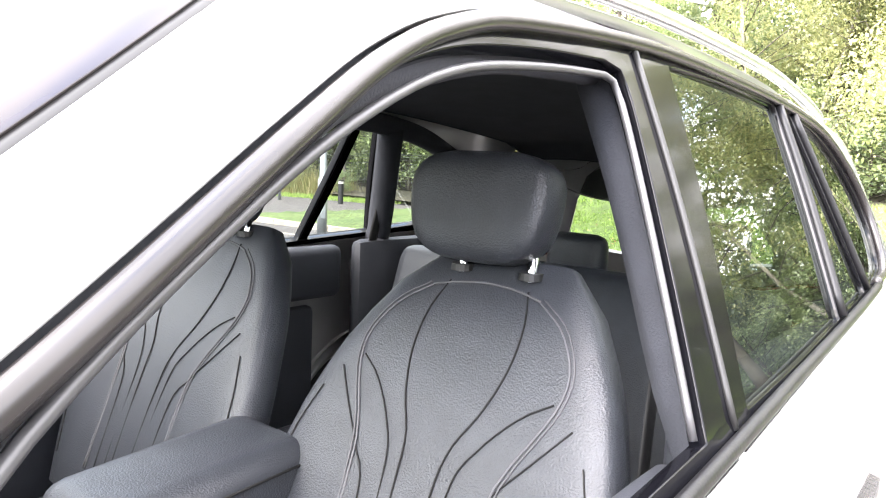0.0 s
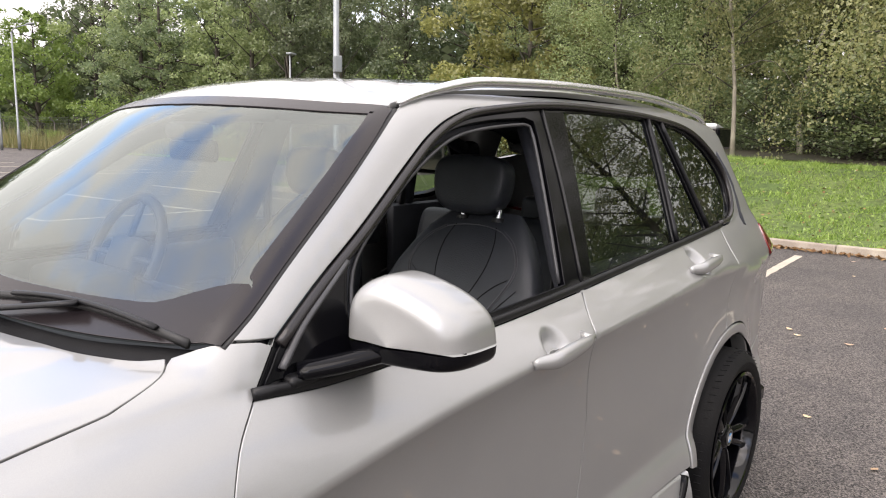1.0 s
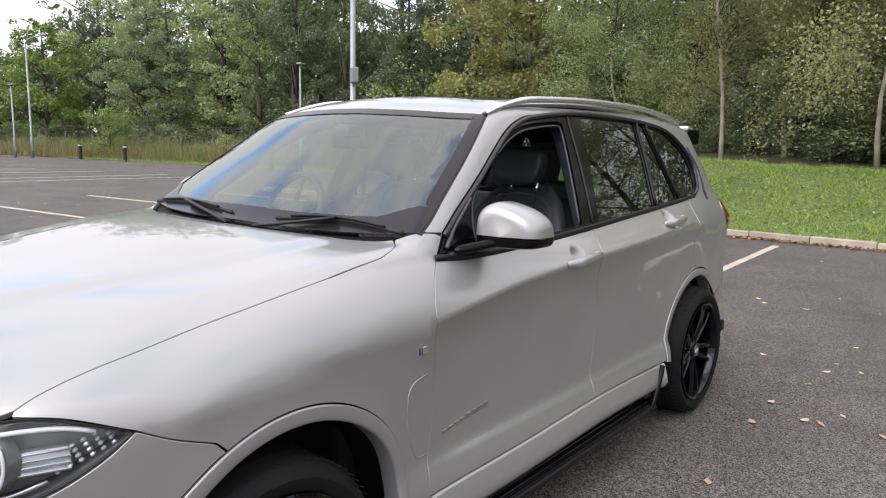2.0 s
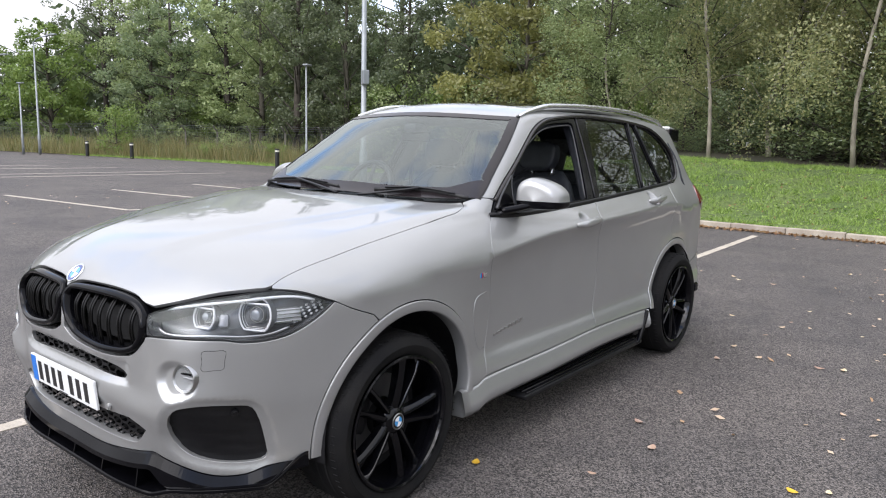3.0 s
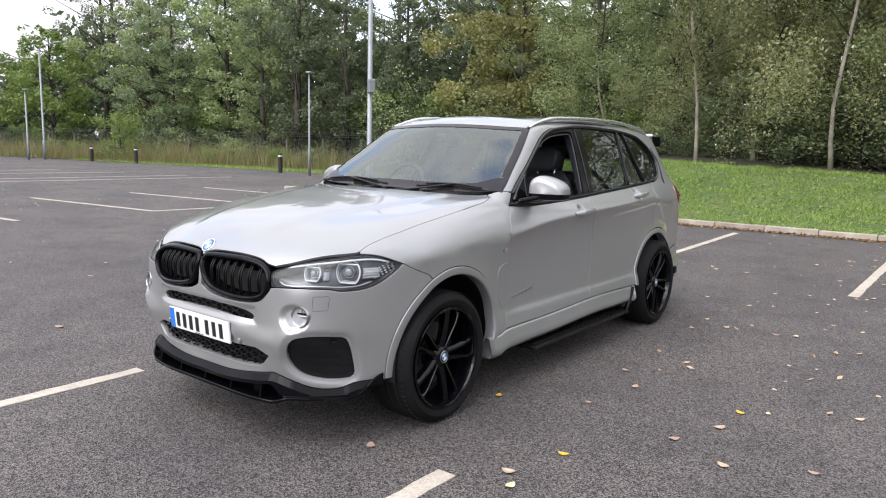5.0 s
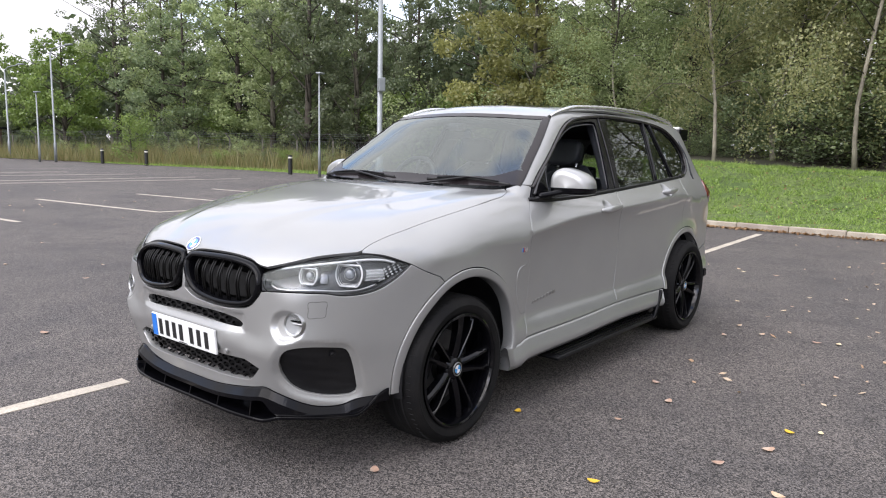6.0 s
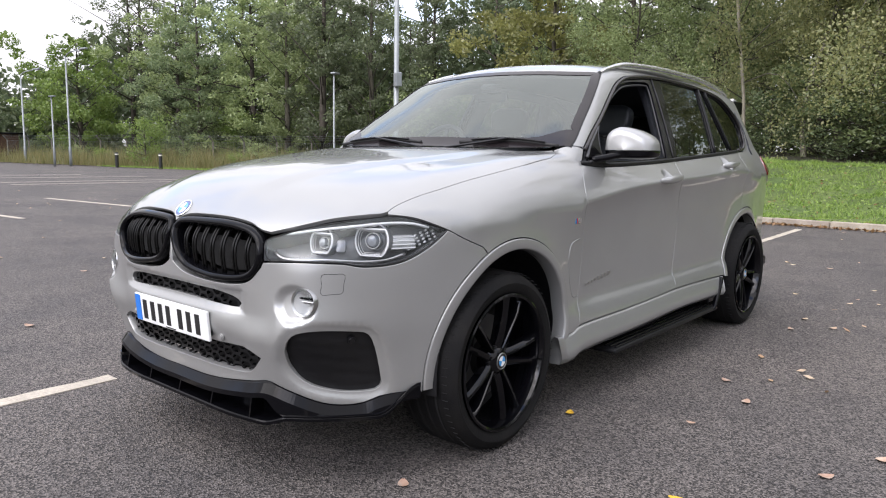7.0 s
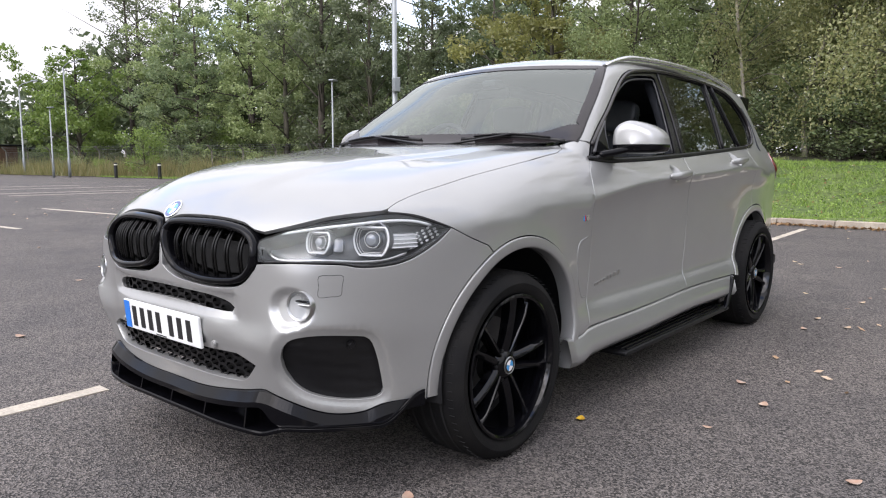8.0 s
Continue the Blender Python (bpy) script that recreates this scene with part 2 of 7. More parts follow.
BARK = material("bark", (0.045, 0.038, 0.028), 0.95, 0, 0.4, 5, 0.7, 18, second=(0.075, 0.066, 0.05), spread=0.25)
BIRCH_BARK = material("birch_bark", (0.34, 0.31, 0.24), 0.85, 0, 0.6, 2.6, 0.4, 22, second=(0.17, 0.15, 0.12))
LEAF_GREEN = leafy("leaf_green", (0.160, 0.215, 0.085), (0.31, 0.36, 0.158))
LEAF_DARK = leafy("leaf_dark", (0.112, 0.160, 0.077), (0.215, 0.262, 0.125))
LEAF_GREY = leafy("leaf_grey_green", (0.125, 0.16, 0.082), (0.195, 0.23, 0.118))
LEAF_BIRCH = leafy("leaf_birch", (0.165, 0.20, 0.082), (0.37, 0.36, 0.155), 0.15, through_light=0.55)
LEAF_AUTUMN = leafy("leaf_autumn", (0.18, 0.19, 0.06), (0.27, 0.265, 0.085))
LEAF_BRIGHT = leafy("leaf_bright", (0.14, 0.215, 0.05), (0.225, 0.30, 0.075))
GRASS = leafy("grass_blades", (0.10, 0.19, 0.03), (0.42, 0.56, 0.135), 0.05, 0.45)
CLOVER = leafy("white_clover", (0.55, 0.58, 0.42), (0.7, 0.7, 0.6), 0.05)
DRY_GRASS = leafy("dry_grass", (0.34, 0.28, 0.13), (0.17, 0.20, 0.07), 0.1, 0.3)
FALLEN = material("fallen_leaf", (0.46, 0.31, 0.19), 0.7, 0, 0.3, 20, spread=0.28, second=(0.58, 0.48, 0.36))
FALLEN_YELLOW = material("yellow_leaf", (0.65, 0.42, 0.03), 0.6, 0, 0.2, 20, second=(0.55, 0.30, 0.03))
DRY_LEAF = leafy("dry_leaf", (0.40, 0.26, 0.15), (0.56, 0.45, 0.33), 0.1, 0.1)
LITTER = leafy("leaf_litter", (0.30, 0.19, 0.09), (0.16, 0.08, 0.035), 0.1, 0.1)


# ---- building helpers ----
def mesh_object(name, verts, faces, mat, parent=None, label="", smooth=True, normals=None):
    me = bpy.data.meshes.new(name)
    me.from_pydata([tuple(map(float, v)) for v in verts], [], [tuple(map(int, f)) for f in faces])
    me.materials.append(mat)
    if smooth:
        me.polygons.foreach_set("use_smooth", [True] * len(me.polygons))
    if normals is not None:
        me.normals_split_custom_set_from_vertices([tuple(map(float, v)) for v in normals])
    ob = new(name, me)
    ob.parent = parent
    return tagged(ob, label)


def part(name, bm, mat, parent=None, label="", smooth=False):
    me = bpy.data.meshes.new(name)
    bmesh.ops.recalc_face_normals(bm, faces=bm.faces)
    bm.to_mesh(me)
    bm.free()
    me.materials.append(mat)
    if smooth:
        me.polygons.foreach_set("use_smooth", [True] * len(me.polygons))
        me.set_sharp_from_angle(angle=radians(38))
    ob = new(name, me)
    ob.parent = parent
    return tagged(ob, label)


def thing(name, label, category, at=(0, 0, 0), turn=0.0, group="", kind=""):
    ob = new(name)
    ob.matrix_world = pose(*at, 0, 0, turn)
    return tagged(ob, label, category, group, kind)


def rbox(size, at=(0, 0, 0), r=0.01, seg=2, m=None):
    """A box with rounded edges, centred on `at`, then moved by m."""
    bm = bmesh.new()
    bmesh.ops.create_cube(bm, size=1)
    bmesh.ops.scale(bm, vec=size, verts=bm.verts)
    if r:
        bmesh.ops.bevel(bm, geom=bm.edges[:], offset=min(r, min(size) * 0.48), segments=seg, affect="EDGES", profile=0.5)
    bmesh.ops.translate(bm, vec=at, verts=bm.verts)
    if m is not None:
        bmesh.ops.transform(bm, matrix=m, verts=bm.verts)
    return bm


def revolve(profile, n=48, m=None, closed=False):
    """Turns (radius, along) pairs about the y axis."""
    bm = bmesh.new()
    rings = []
    for k in range(n):
        a = 2 * math.pi * k / n
        rings.append([bm.verts.new((r * math.cos(a), y, r * math.sin(a))) for r, y in profile])
    c = len(profile)
    for k in range(n):
        p, q = rings[k], rings[(k + 1) % n]
        for i in range(c if closed else c - 1):
            j = (i + 1) % c
            bm.faces.new((p[i], q[i], q[j], p[j]))
    bmesh.ops.remove_doubles(bm, verts=bm.verts, dist=1e-5)
    if m is not None:
        bmesh.ops.transform(bm, matrix=m, verts=bm.verts)
    return bm


def smooth_line(points, step=0.03, closed=False):
    """A Catmull-Rom line through the points, at even steps."""
    p = np.array(points, float)
    if len(p) == 2 and not closed:
        k = max(2, int(np.linalg.norm(p[1] - p[0]) / step) + 1)
        return p[0] + (p[1] - p[0]) * np.linspace(0, 1, k)[:, None]
    ext = np.vstack([p[-1], p, p[0], p[1]]) if closed else np.vstack([2 * p[0] - p[1], p, 2 * p[-1] - p[-2]])
    out = []
    for i in range(len(p) if closed else len(p) - 1):
        a, b, c, d = ext[i:i + 4]
        t = np.linspace(0, 1, 24, endpoint=False)[:, None]
        out.append(0.5 * (2 * b + (c - a) * t + (2 * a - 5 * b + 4 * c - d) * t ** 2 + (3 * b - a - 3 * c + d) * t ** 3))
    q = np.vstack(out + ([p[:1]] if closed else [p[-1:]]))
    s = np.concatenate([[0], np.cumsum(np.linalg.norm(np.diff(q, axis=0), axis=1))])
    k = max(3, int(s[-1] / step) + 1)
    e = np.linspace(0, s[-1], k)
    r = np.stack([np.interp(e, s, q[:, j]) for j in range(q.shape[1])], 1)
    return r[:-1] if closed else r


def sweep(path, radii, n=10, closed=False, up=(0, 0, 1), squash=1.0, caps=True):
    """A tube along a path; radii: one or one a point; squash: height against width."""
    path = np.array(path, float)
    radii = np.broadcast_to(np.asarray(radii, float), (len(path),))
    if closed:
        tan = np.roll(path, -1, 0) - np.roll(path, 1, 0)
    else:
        tan = np.gradient(path, axis=0)
    tan /= np.linalg.norm(tan, axis=1)[:, None] + 1e-12
    u0 = np.broadcast_to(np.array(up, float), tan.shape)
    sd = np.cross(tan, u0)
    sd /= np.linalg.norm(sd, axis=1)[:, None] + 1e-9
    uu = np.cross(sd, tan)
    a = np.linspace(0, 2 * np.pi, n, endpoint=False)
    v = path[:, None] + radii[:, None, None] * (np.cos(a)[None, :, None] * sd[:, None] + squash * np.sin(a)[None, :, None] * uu[:, None])
    m = len(path)
    faces = []
    for i in range(m if closed else m - 1):
        for j in range(n):
            b, c = (i + 1) % m, (j + 1) % n
            faces.append((i * n + j, i * n + c, b * n + c, b * n + j))
    if caps and not closed:
        faces += [tuple(range(n))[::-1], tuple((m - 1) * n + j for j in range(n))]
    return v.reshape(-1, 3), faces


def tube(name, path, r, mat, parent, n=10, closed=False, up=(0, 0, 1), squash=1.0, label=""):
    v, f = sweep(path, r, n, closed, up, squash)
    return mesh_object(name, v, f, mat, parent, label)


def joined(*pieces):
    """Several (verts, faces) as one."""
    vs, fs, k = [], [], 0
    for v, f in pieces:
        vs.append(np.asarray(v, float))
        fs += [tuple(i + k for i in g) for g in f]
        k += len(v)
    return np.vstack(vs), fs


# ---- ground and setting ----
GRASS_X = -11.28


def bank_height(x, y):
    """The lie of the land: flat tarmac, a low grass bank behind the kerb, level verge farther along."""
    x, y = np.asarray(x, float), np.asarray(y, float)
    rise = np.clip((GRASS_X - x) / 4.6, 0, 1)
    rise = rise * rise * (3 - 2 * rise)
    top = 1.15 - 0.62 * np.clip((y + 3.5) / 9.5, 0, 1) + 0.05 * np.sin(y * 0.55) + 0.04 * np.sin(x * 0.7 + y * 0.4)
    span = np.clip((y + 13) / 7, 0, 1) * np.clip((46 - y) / 10, 0, 1)
    return 0.10 * (x < GRASS_X + 0.02) + rise * top * span * 0.93


def ground_sheet():
    """One sheet of tarmac to the horizon."""
    xs = np.concatenate([[-900, -300, -90], np.linspace(-40, 40, 41), [90, 300, 900]])
    v = [(x, y, 0) for x in xs for y in xs]
    n = len(xs)
    f = [(i * n + j, (i + 1) * n + j, (i + 1) * n + j + 1, i * n + j + 1) for i in range(n - 1) for j in range(n - 1)]
    ob = mesh_object("ground", v, f, ASPHALT, smooth=False)
    tagged(ob, "worn dark grey tarmac car park with faint stains", "ground", kind="structure")


def grass_bank():
    xs = np.linspace(GRASS_X, -24, 44)
    ys = np.linspace(-14, 46, 110)
    X, Y = np.meshgrid(xs, ys, indexing="ij")
    Z = bank_height(X - 1e-4, Y) + 0.022 * np.sin(X * 9.1 + 3 * np.sin(Y * 5)) * np.sin(Y * 7.3)
    v = np.stack([X, Y, Z], -1).reshape(-1, 3)
    n = len(ys)
    f = [(i * n + j, i * n + j + 1, (i + 1) * n + j + 1, (i + 1) * n + j) for i in range(len(xs) - 1) for j in range(n - 1)]
    ob = mesh_object("grass_bank", v, f, SOIL)
    tagged(ob, "low mown grass bank rising behind the kerb", "bank", kind="structure")


def woodland_floor():
    """Earth under the trees, following the edge of the wood."""
    edge = smooth_line([(-30, -110), (-16.5, -60), (-19.5, -42), (-21.5, -27), (-20, -14), (-17.6, -6), (-17.6, 14), (-13, 26), (4, 33), (30, 38)], 2.0)
    v, f = [], []
    for k, (x, y) in enumerate(edge):
        d = np.array([x - 4, y - 0.0])
        d /= np.linalg.norm(d)
        for w in (0, 4, 12, 40, 130):
            px, py = x + d[0] * w, y + d[1] * w
            v.append((px, py, float(bank_height(px, py)) + 0.06 + (0.0 if w == 0 else 0.12)))
    for k in range(len(edge) - 1):
        for j in range(4):
            f.append((k * 5 + j, k * 5 + j + 1, (k + 1) * 5 + j + 1, (k + 1) * 5 + j))
    ob = mesh_object("woodland_floor", v, f, EARTH)
    tagged(ob, "dark leaf-strewn earth under the trees", "ground", kind="structure")


def marking(a, b, w=0.10):
    """One painted line, its edges slightly ragged."""
    a, b = np.array(a, float), np.array(b, float)
    d = (b - a) / np.linalg.norm(b - a)
    s = np.array([-d[1], d[0]])
    n = max(3, int(np.linalg.norm(b - a) / 0.09))
    rng = np.random.default_rng(int(abs(a[0] * 100 + a[1] * 37)))
    v, f = [], []
    for i in range(n + 1):
        p = a + (b - a) * i / n
        l, r = w / 2 + rng.normal(0, 0.0035), w / 2 + rng.normal(0, 0.0035)
        for q, z in ((p + s * l, -0.002), (p + s * l, 0.0045), (p - s * r, 0.0045), (p - s * r, -0.002)):
            v.append((q[0], q[1], z))
        if i:
            k = 4 * (i - 1)
            f += [(k + j, k + j + 1, k + j + 5, k + j + 4) for j in range(3)]
    f += [(0, 1, 2, 3), (4 * n + 3, 4 * n + 2, 4 * n + 1, 4 * n)]
    ob = mesh_object("parking_line", v, f, LINE_PAINT, smooth=False)
    tagged(ob, "scuffed off-white painted parking bay line on tarmac", "road marking", "bay lines", "structure")


def kerb_run():
    """Concrete kerb stones butted end to end."""
    base = new("kerb")
    tagged(base, "pale concrete kerb edging the grass, leaves in its gutter", "kerb", kind="structure")
    bm = rbox((0.125, 0.905, 0.22), (0, 0, 0), 0.014, 2)
    me = bpy.data.meshes.new("kerb_stone")
    bm.to_mesh(me); bm.free()
    me.materials.append(KERB)
    rng = random.Random(4)
    for k in range(56):
        y = -13.5 + k * 0.915
        ob = new("kerb_stone", me)
        ob.parent = base
        ob.matrix_world = pose(-11.215 + rng.uniform(-.006, .006), y, 0.005 + rng.uniform(-.006, .006), rng.uniform(-.4, .4), rng.uniform(-.8, .8), rng.uniform(-.3, .3))


ground_sheet()
grass_bank()
woodland_floor()
kerb_run()
for a, b in (((0.50, 1.325), (5.4, 1.36)), ((0.64, -1.09), (5.4, -1.06)), ((0.62, -3.5), (5.4, -3.47)), ((0.45, 3.74), (5.4, 3.78)),
             ((-5.55, -0.42), (-10.55, -0.56)), ((-5.52, 2.08), (-10.5, 2.06)), ((-5.5, 4.55), (-10.5, 4.53)), ((-5.6, -2.95), (-10.6, -3.1)),
             ((-4.35, -14.85), (-4.82, -10.35)), ((-4.82, -10.35), (-8.9, -9.95)), ((-6.95, -15.15), (-7.5, -10.1)), ((-9.7, -15.9), (-10.1, -9.9)),
             ((-5.9, -21.4), (-14.0, -20.55)), ((-5.6, -22.9), (-13.2, -22.4)), ((-3.0, -27.0), (-12.4, -25.6)), ((-1.8, -14.6), (-2.2, -10.2)), ((4.0, -31.0), (-11.0, -28.5))):
    marking(a, b)


# ---- trees, grass, fence, lamps ----
def leaf_cards(centres, sizes, rng, droop=0.0, long=1.5):
    """Small leaf-shaped quads, each on its own, turned at random."""
    n = len(centres)
    u = rng.normal(size=(n, 3)); u[:, 2] -= droop
    u /= np.linalg.norm(u, axis=1)[:, None]
    w = rng.normal(size=(n, 3))
    w -= (w * u).sum(1)[:, None] * u
    w /= np.linalg.norm(w, axis=1)[:, None] + 1e-9
    s = sizes[:, None]
    v = np.stack([centres - u * s * long * 0.5, centres + w * s * 0.42, centres + u * s * long * 0.5, centres - w * s * 0.42], 1)
    return v.reshape(-1, 3), np.arange(4 * n).reshape(-1, 4)


def fast_mesh(name, v, quads, mat):
    me = bpy.data.meshes.new(name)
    k = quads.shape[1]
    me.vertices.add(len(v)); me.loops.add(quads.size); me.polygons.add(len(quads))
    me.vertices.foreach_set("co", np.asarray(v, np.float32).ravel())
    me.loops.foreach_set("vertex_index", quads.astype(np.int32).ravel())
    me.polygons.foreach_set("loop_start", np.arange(0, quads.size, k, dtype=np.int32))
    me.materials.append(mat)
    me.update(); me.validate()
    return me


def tree_kind(seed, height, spread, base, leaves, leaf, trunk_r, droop=0.0, column=0.0, lean=0.0, gaps=0.3, wobble=0.018):
    """Trunk with limbs, and a crown of leaves that sit in clumps along the limbs. Returns (trunk verts, faces, crown verts, quads)."""
    rng = np.random.default_rng(seed)
    k = 9
    wob = np.cumsum(rng.normal(0, wobble * height / k, (k, 2)), 0)
    zs = np.linspace(0, height * 0.93, k)
    trunk = np.column_stack([wob[:, 0] + lean * zs, wob[:, 1], zs])
    trunk[0, :2] = 0
    tr = trunk_r * (1 - 0.88 * zs / zs[-1]) + 0.012
    tr[0] *= 1.35
    pieces = [sweep(smooth_line(trunk, height / 16), np.interp(np.linspace(0, 1, len(smooth_line(trunk, height / 16))), np.linspace(0, 1, k), tr), 8)]
    clumps, sizes = [], []
    limbs = int(22 + height)
    for i in range(limbs):
        h = base + (1 - base) * (i + rng.uniform(0, 1)) / limbs
        z = h * height * 0.93
        o = np.array([np.interp(z, zs, trunk[:, 0]), np.interp(z, zs, trunk[:, 1]), z])
        f = (h - base) / (1 - base)
        shape = (math.sin(math.pi * min(1, 0.22 + 0.78 * f) ** (1.0 - 0.35 * column))) * 0.9 + 0.14
        reach = spread * shape * rng.uniform(0.65, 1.15)
        a = i * 2.4 + rng.uniform(-.5, .5)
        d = np.array([math.cos(a), math.sin(a), rng.uniform(0.15, 0.8) * (1 + column)])
        e1 = o + d * reach * 0.55
        e2 = o + d * reach + np.array([0, 0, -droop * reach * 0.7])
        line = smooth_line([o, e1, e2], reach / 5)
        pieces.append(sweep(line, np.linspace(trunk_r * 0.28 * (1 - 0.7 * f) + 0.008, 0.006, len(line)), 4))
        for q in range(5):
            t = rng.uniform(0.35, 1.08)
            c = line[min(len(line) - 1, int(t * (len(line) - 1)))] + rng.normal(0, 0.16 * reach, 3) * (1, 1, 0.7)
            if rng.uniform() > gaps * 0.6:
                clumps.append(c); sizes.append(rng.uniform(0.22, 0.46) * (0.45 + 0.22 * reach))
    clumps, sizes = np.array(clumps), np.array(sizes)
    wt = sizes ** 2 / (sizes ** 2).sum()
    pick = rng.choice(len(clumps), leaves, p=wt)
    g = rng.normal(size=(leaves, 3))
    g /= np.linalg.norm(g, axis=1)[:, None]
    rad = sizes[pick] * rng.uniform(0.15, 1.0, leaves) ** 0.5 * 1.35
    c = clumps[pick] + g * rad[:, None] * (1, 1, 0.72) + np.array([0, 0, -1]) * (droop * rng.uniform(0, 1.2, leaves) ** 2)[:, None]
    c[:, 2] = np.maximum(c[:, 2], 0.12)
    cv, cq = leaf_cards(c, leaf * rng.uniform(0.6, 1.3, leaves), rng, droop)
    tv, tf = joined(*pieces)
    return tv, tf, cv, cq, len(pieces[0][1])


TREE_KINDS = {}


def tree(kind, x, y, scale=1.0, turn=0.0, sink=0.05, label="", wide=1.0):
    if kind not in TREE_KINDS:
        spec, bark, leafmat = TREE_SPECS[kind]
        tv, tf, cv, cq, stem = tree_kind(**spec)
        tm = bpy.data.meshes.new("trunk")
        tm.from_pydata([tuple(p) for p in tv], [], tf)
        tm.materials.append(bark)
        tm.materials.append(BARK)
        low = 0.34 * spec["height"]
        tm.polygons.foreach_set("material_index", [0 if i < stem and p.center[2] < low else 1 for i, p in enumerate(tm.polygons)])
        tm.polygons.foreach_set("use_smooth", [True] * len(tm.polygons))
        TREE_KINDS[kind] = (tm, fast_mesh("crown", cv, cq, leafmat))
    tm, cm = TREE_KINDS[kind]
    name, lab, cat = TREE_NAMES[kind.split("_")[0]]
    base = new(name)
    base.matrix_world = pose(x, y, float(bank_height(x, y)) - sink, 0, 0, turn) @ Matrix.Diagonal((scale * wide, scale * wide, scale, 1))
    tagged(base, label or lab, cat, group="woodland edge")
    for nm, me in (("trunk", tm), ("crown", cm)):
        ob = new(nm, me)
        ob.parent = base
    return base


TREE_SPECS = {
    "broad_a": (dict(seed=1, height=13, spread=4.2, base=0.03, leaves=13500, leaf=0.135, trunk_r=0.24), BARK, LEAF_GREEN),
    "broad_b": (dict(seed=2, height=15, spread=4.4, base=0.04, leaves=13500, leaf=0.14, trunk_r=0.27), BARK, LEAF_DARK),
    "beech_a": (dict(seed=22, height=14, spread=4.0, base=0.03, leaves=19000, leaf=0.093, trunk_r=0.2, wobble=0.06), BARK, LEAF_GREEN),
    "round_a": (dict(seed=3, height=8.5, spread=4.0, base=0.06, leaves=12000, leaf=0.15, trunk_r=0.2), BARK, LEAF_BRIGHT),
    "poplar_a": (dict(seed=4, height=14, spread=2.5, base=0.05, leaves=11000, leaf=0.12, trunk_r=0.2, column=0.8), BARK, LEAF_GREY),
    "birch_a": (dict(seed=5, height=13, spread=2.9, base=0.12, leaves=36000, leaf=0.050, trunk_r=0.051, droop=0.6, gaps=0.65, lean=0.02, wobble=0.15), BIRCH_BARK, LEAF_BIRCH),
    "birch_b": (dict(seed=6, height=14, spread=3.1, base=0.13, leaves=36000, leaf=0.050, trunk_r=0.044, droop=0.7, gaps=0.65, lean=-0.025, wobble=0.16), BIRCH_BARK, LEAF_BIRCH),
    "birch_d": (dict(seed=31, height=13.5, spread=3.0, base=0.13, leaves=38000, leaf=0.049, trunk_r=0.037, droop=0.8, gaps=0.65, lean=0.015, wobble=0.15), BIRCH_BARK, LEAF_BIRCH),
    "birch_c": (dict(seed=12, height=12, spread=3.0, base=0.05, leaves=32000, leaf=0.053, trunk_r=0.041, droop=0.5, lean=0.03, wobble=0.12), BIRCH_BARK, LEAF_GREEN),
    "autumn_a": (dict(seed=7, height=9, spread=3.3, base=0.10, leaves=10000, leaf=0.12, trunk_r=0.18), BARK, LEAF_AUTUMN),
    "sparse_a": (dict(seed=8, height=17, spread=4.2, base=0.28, leaves=3600, leaf=0.13, trunk_r=0.22, gaps=0.9), BARK, LEAF_GREY),
    "sparse_b": (dict(seed=18, height=17, spread=4.6, base=0.2, leaves=10000, leaf=0.09, trunk_r=0.26, gaps=0.8, wobble=0.05), BARK, LEAF_GREEN),
    "shrub_a": (dict(seed=9, height=2.6, spread=1.7, base=0.03, leaves=2800, leaf=0.065, trunk_r=0.05), BARK, LEAF_DARK),
    "shrub_b": (dict(seed=10, height=3.4, spread=1.8, base=0.03, leaves=2800, leaf=0.066, trunk_r=0.05), BARK, LEAF_GREEN),
    "shrub_c": (dict(seed=11, height=3.0, spread=1.6, base=0.03, leaves=3000, leaf=0.085, trunk_r=0.04, gaps=0.1), BARK, LEAF_BRIGHT),
}
TREE_NAMES = {
    "broad": ("broadleaf_tree", "tall dense green broadleaf tree at the wood's edge", "tree"),
    "beech": ("beech_tree", "dense fine-leaved green tree behind the bank", "tree"),
    "round": ("maple_tree", "rounded bright green maple behind the fence", "tree"),
    "poplar": ("poplar_tree", "upright grey-green poplar with small leaves", "tree"),
    "birch": ("birch_tree", "slender birch with pale trunk and yellowing drooping leaves", "tree"),
    "autumn": ("young_oak_tree", "spreading tree turning olive and yellow", "tree"),
    "sparse": ("thin_ash_tree", "tall half-bare ash with thin grey-green leaves", "tree"),
    "shrub": ("hazel_shrub", "bushy green shrub growing under the trees", "shrub"),
}


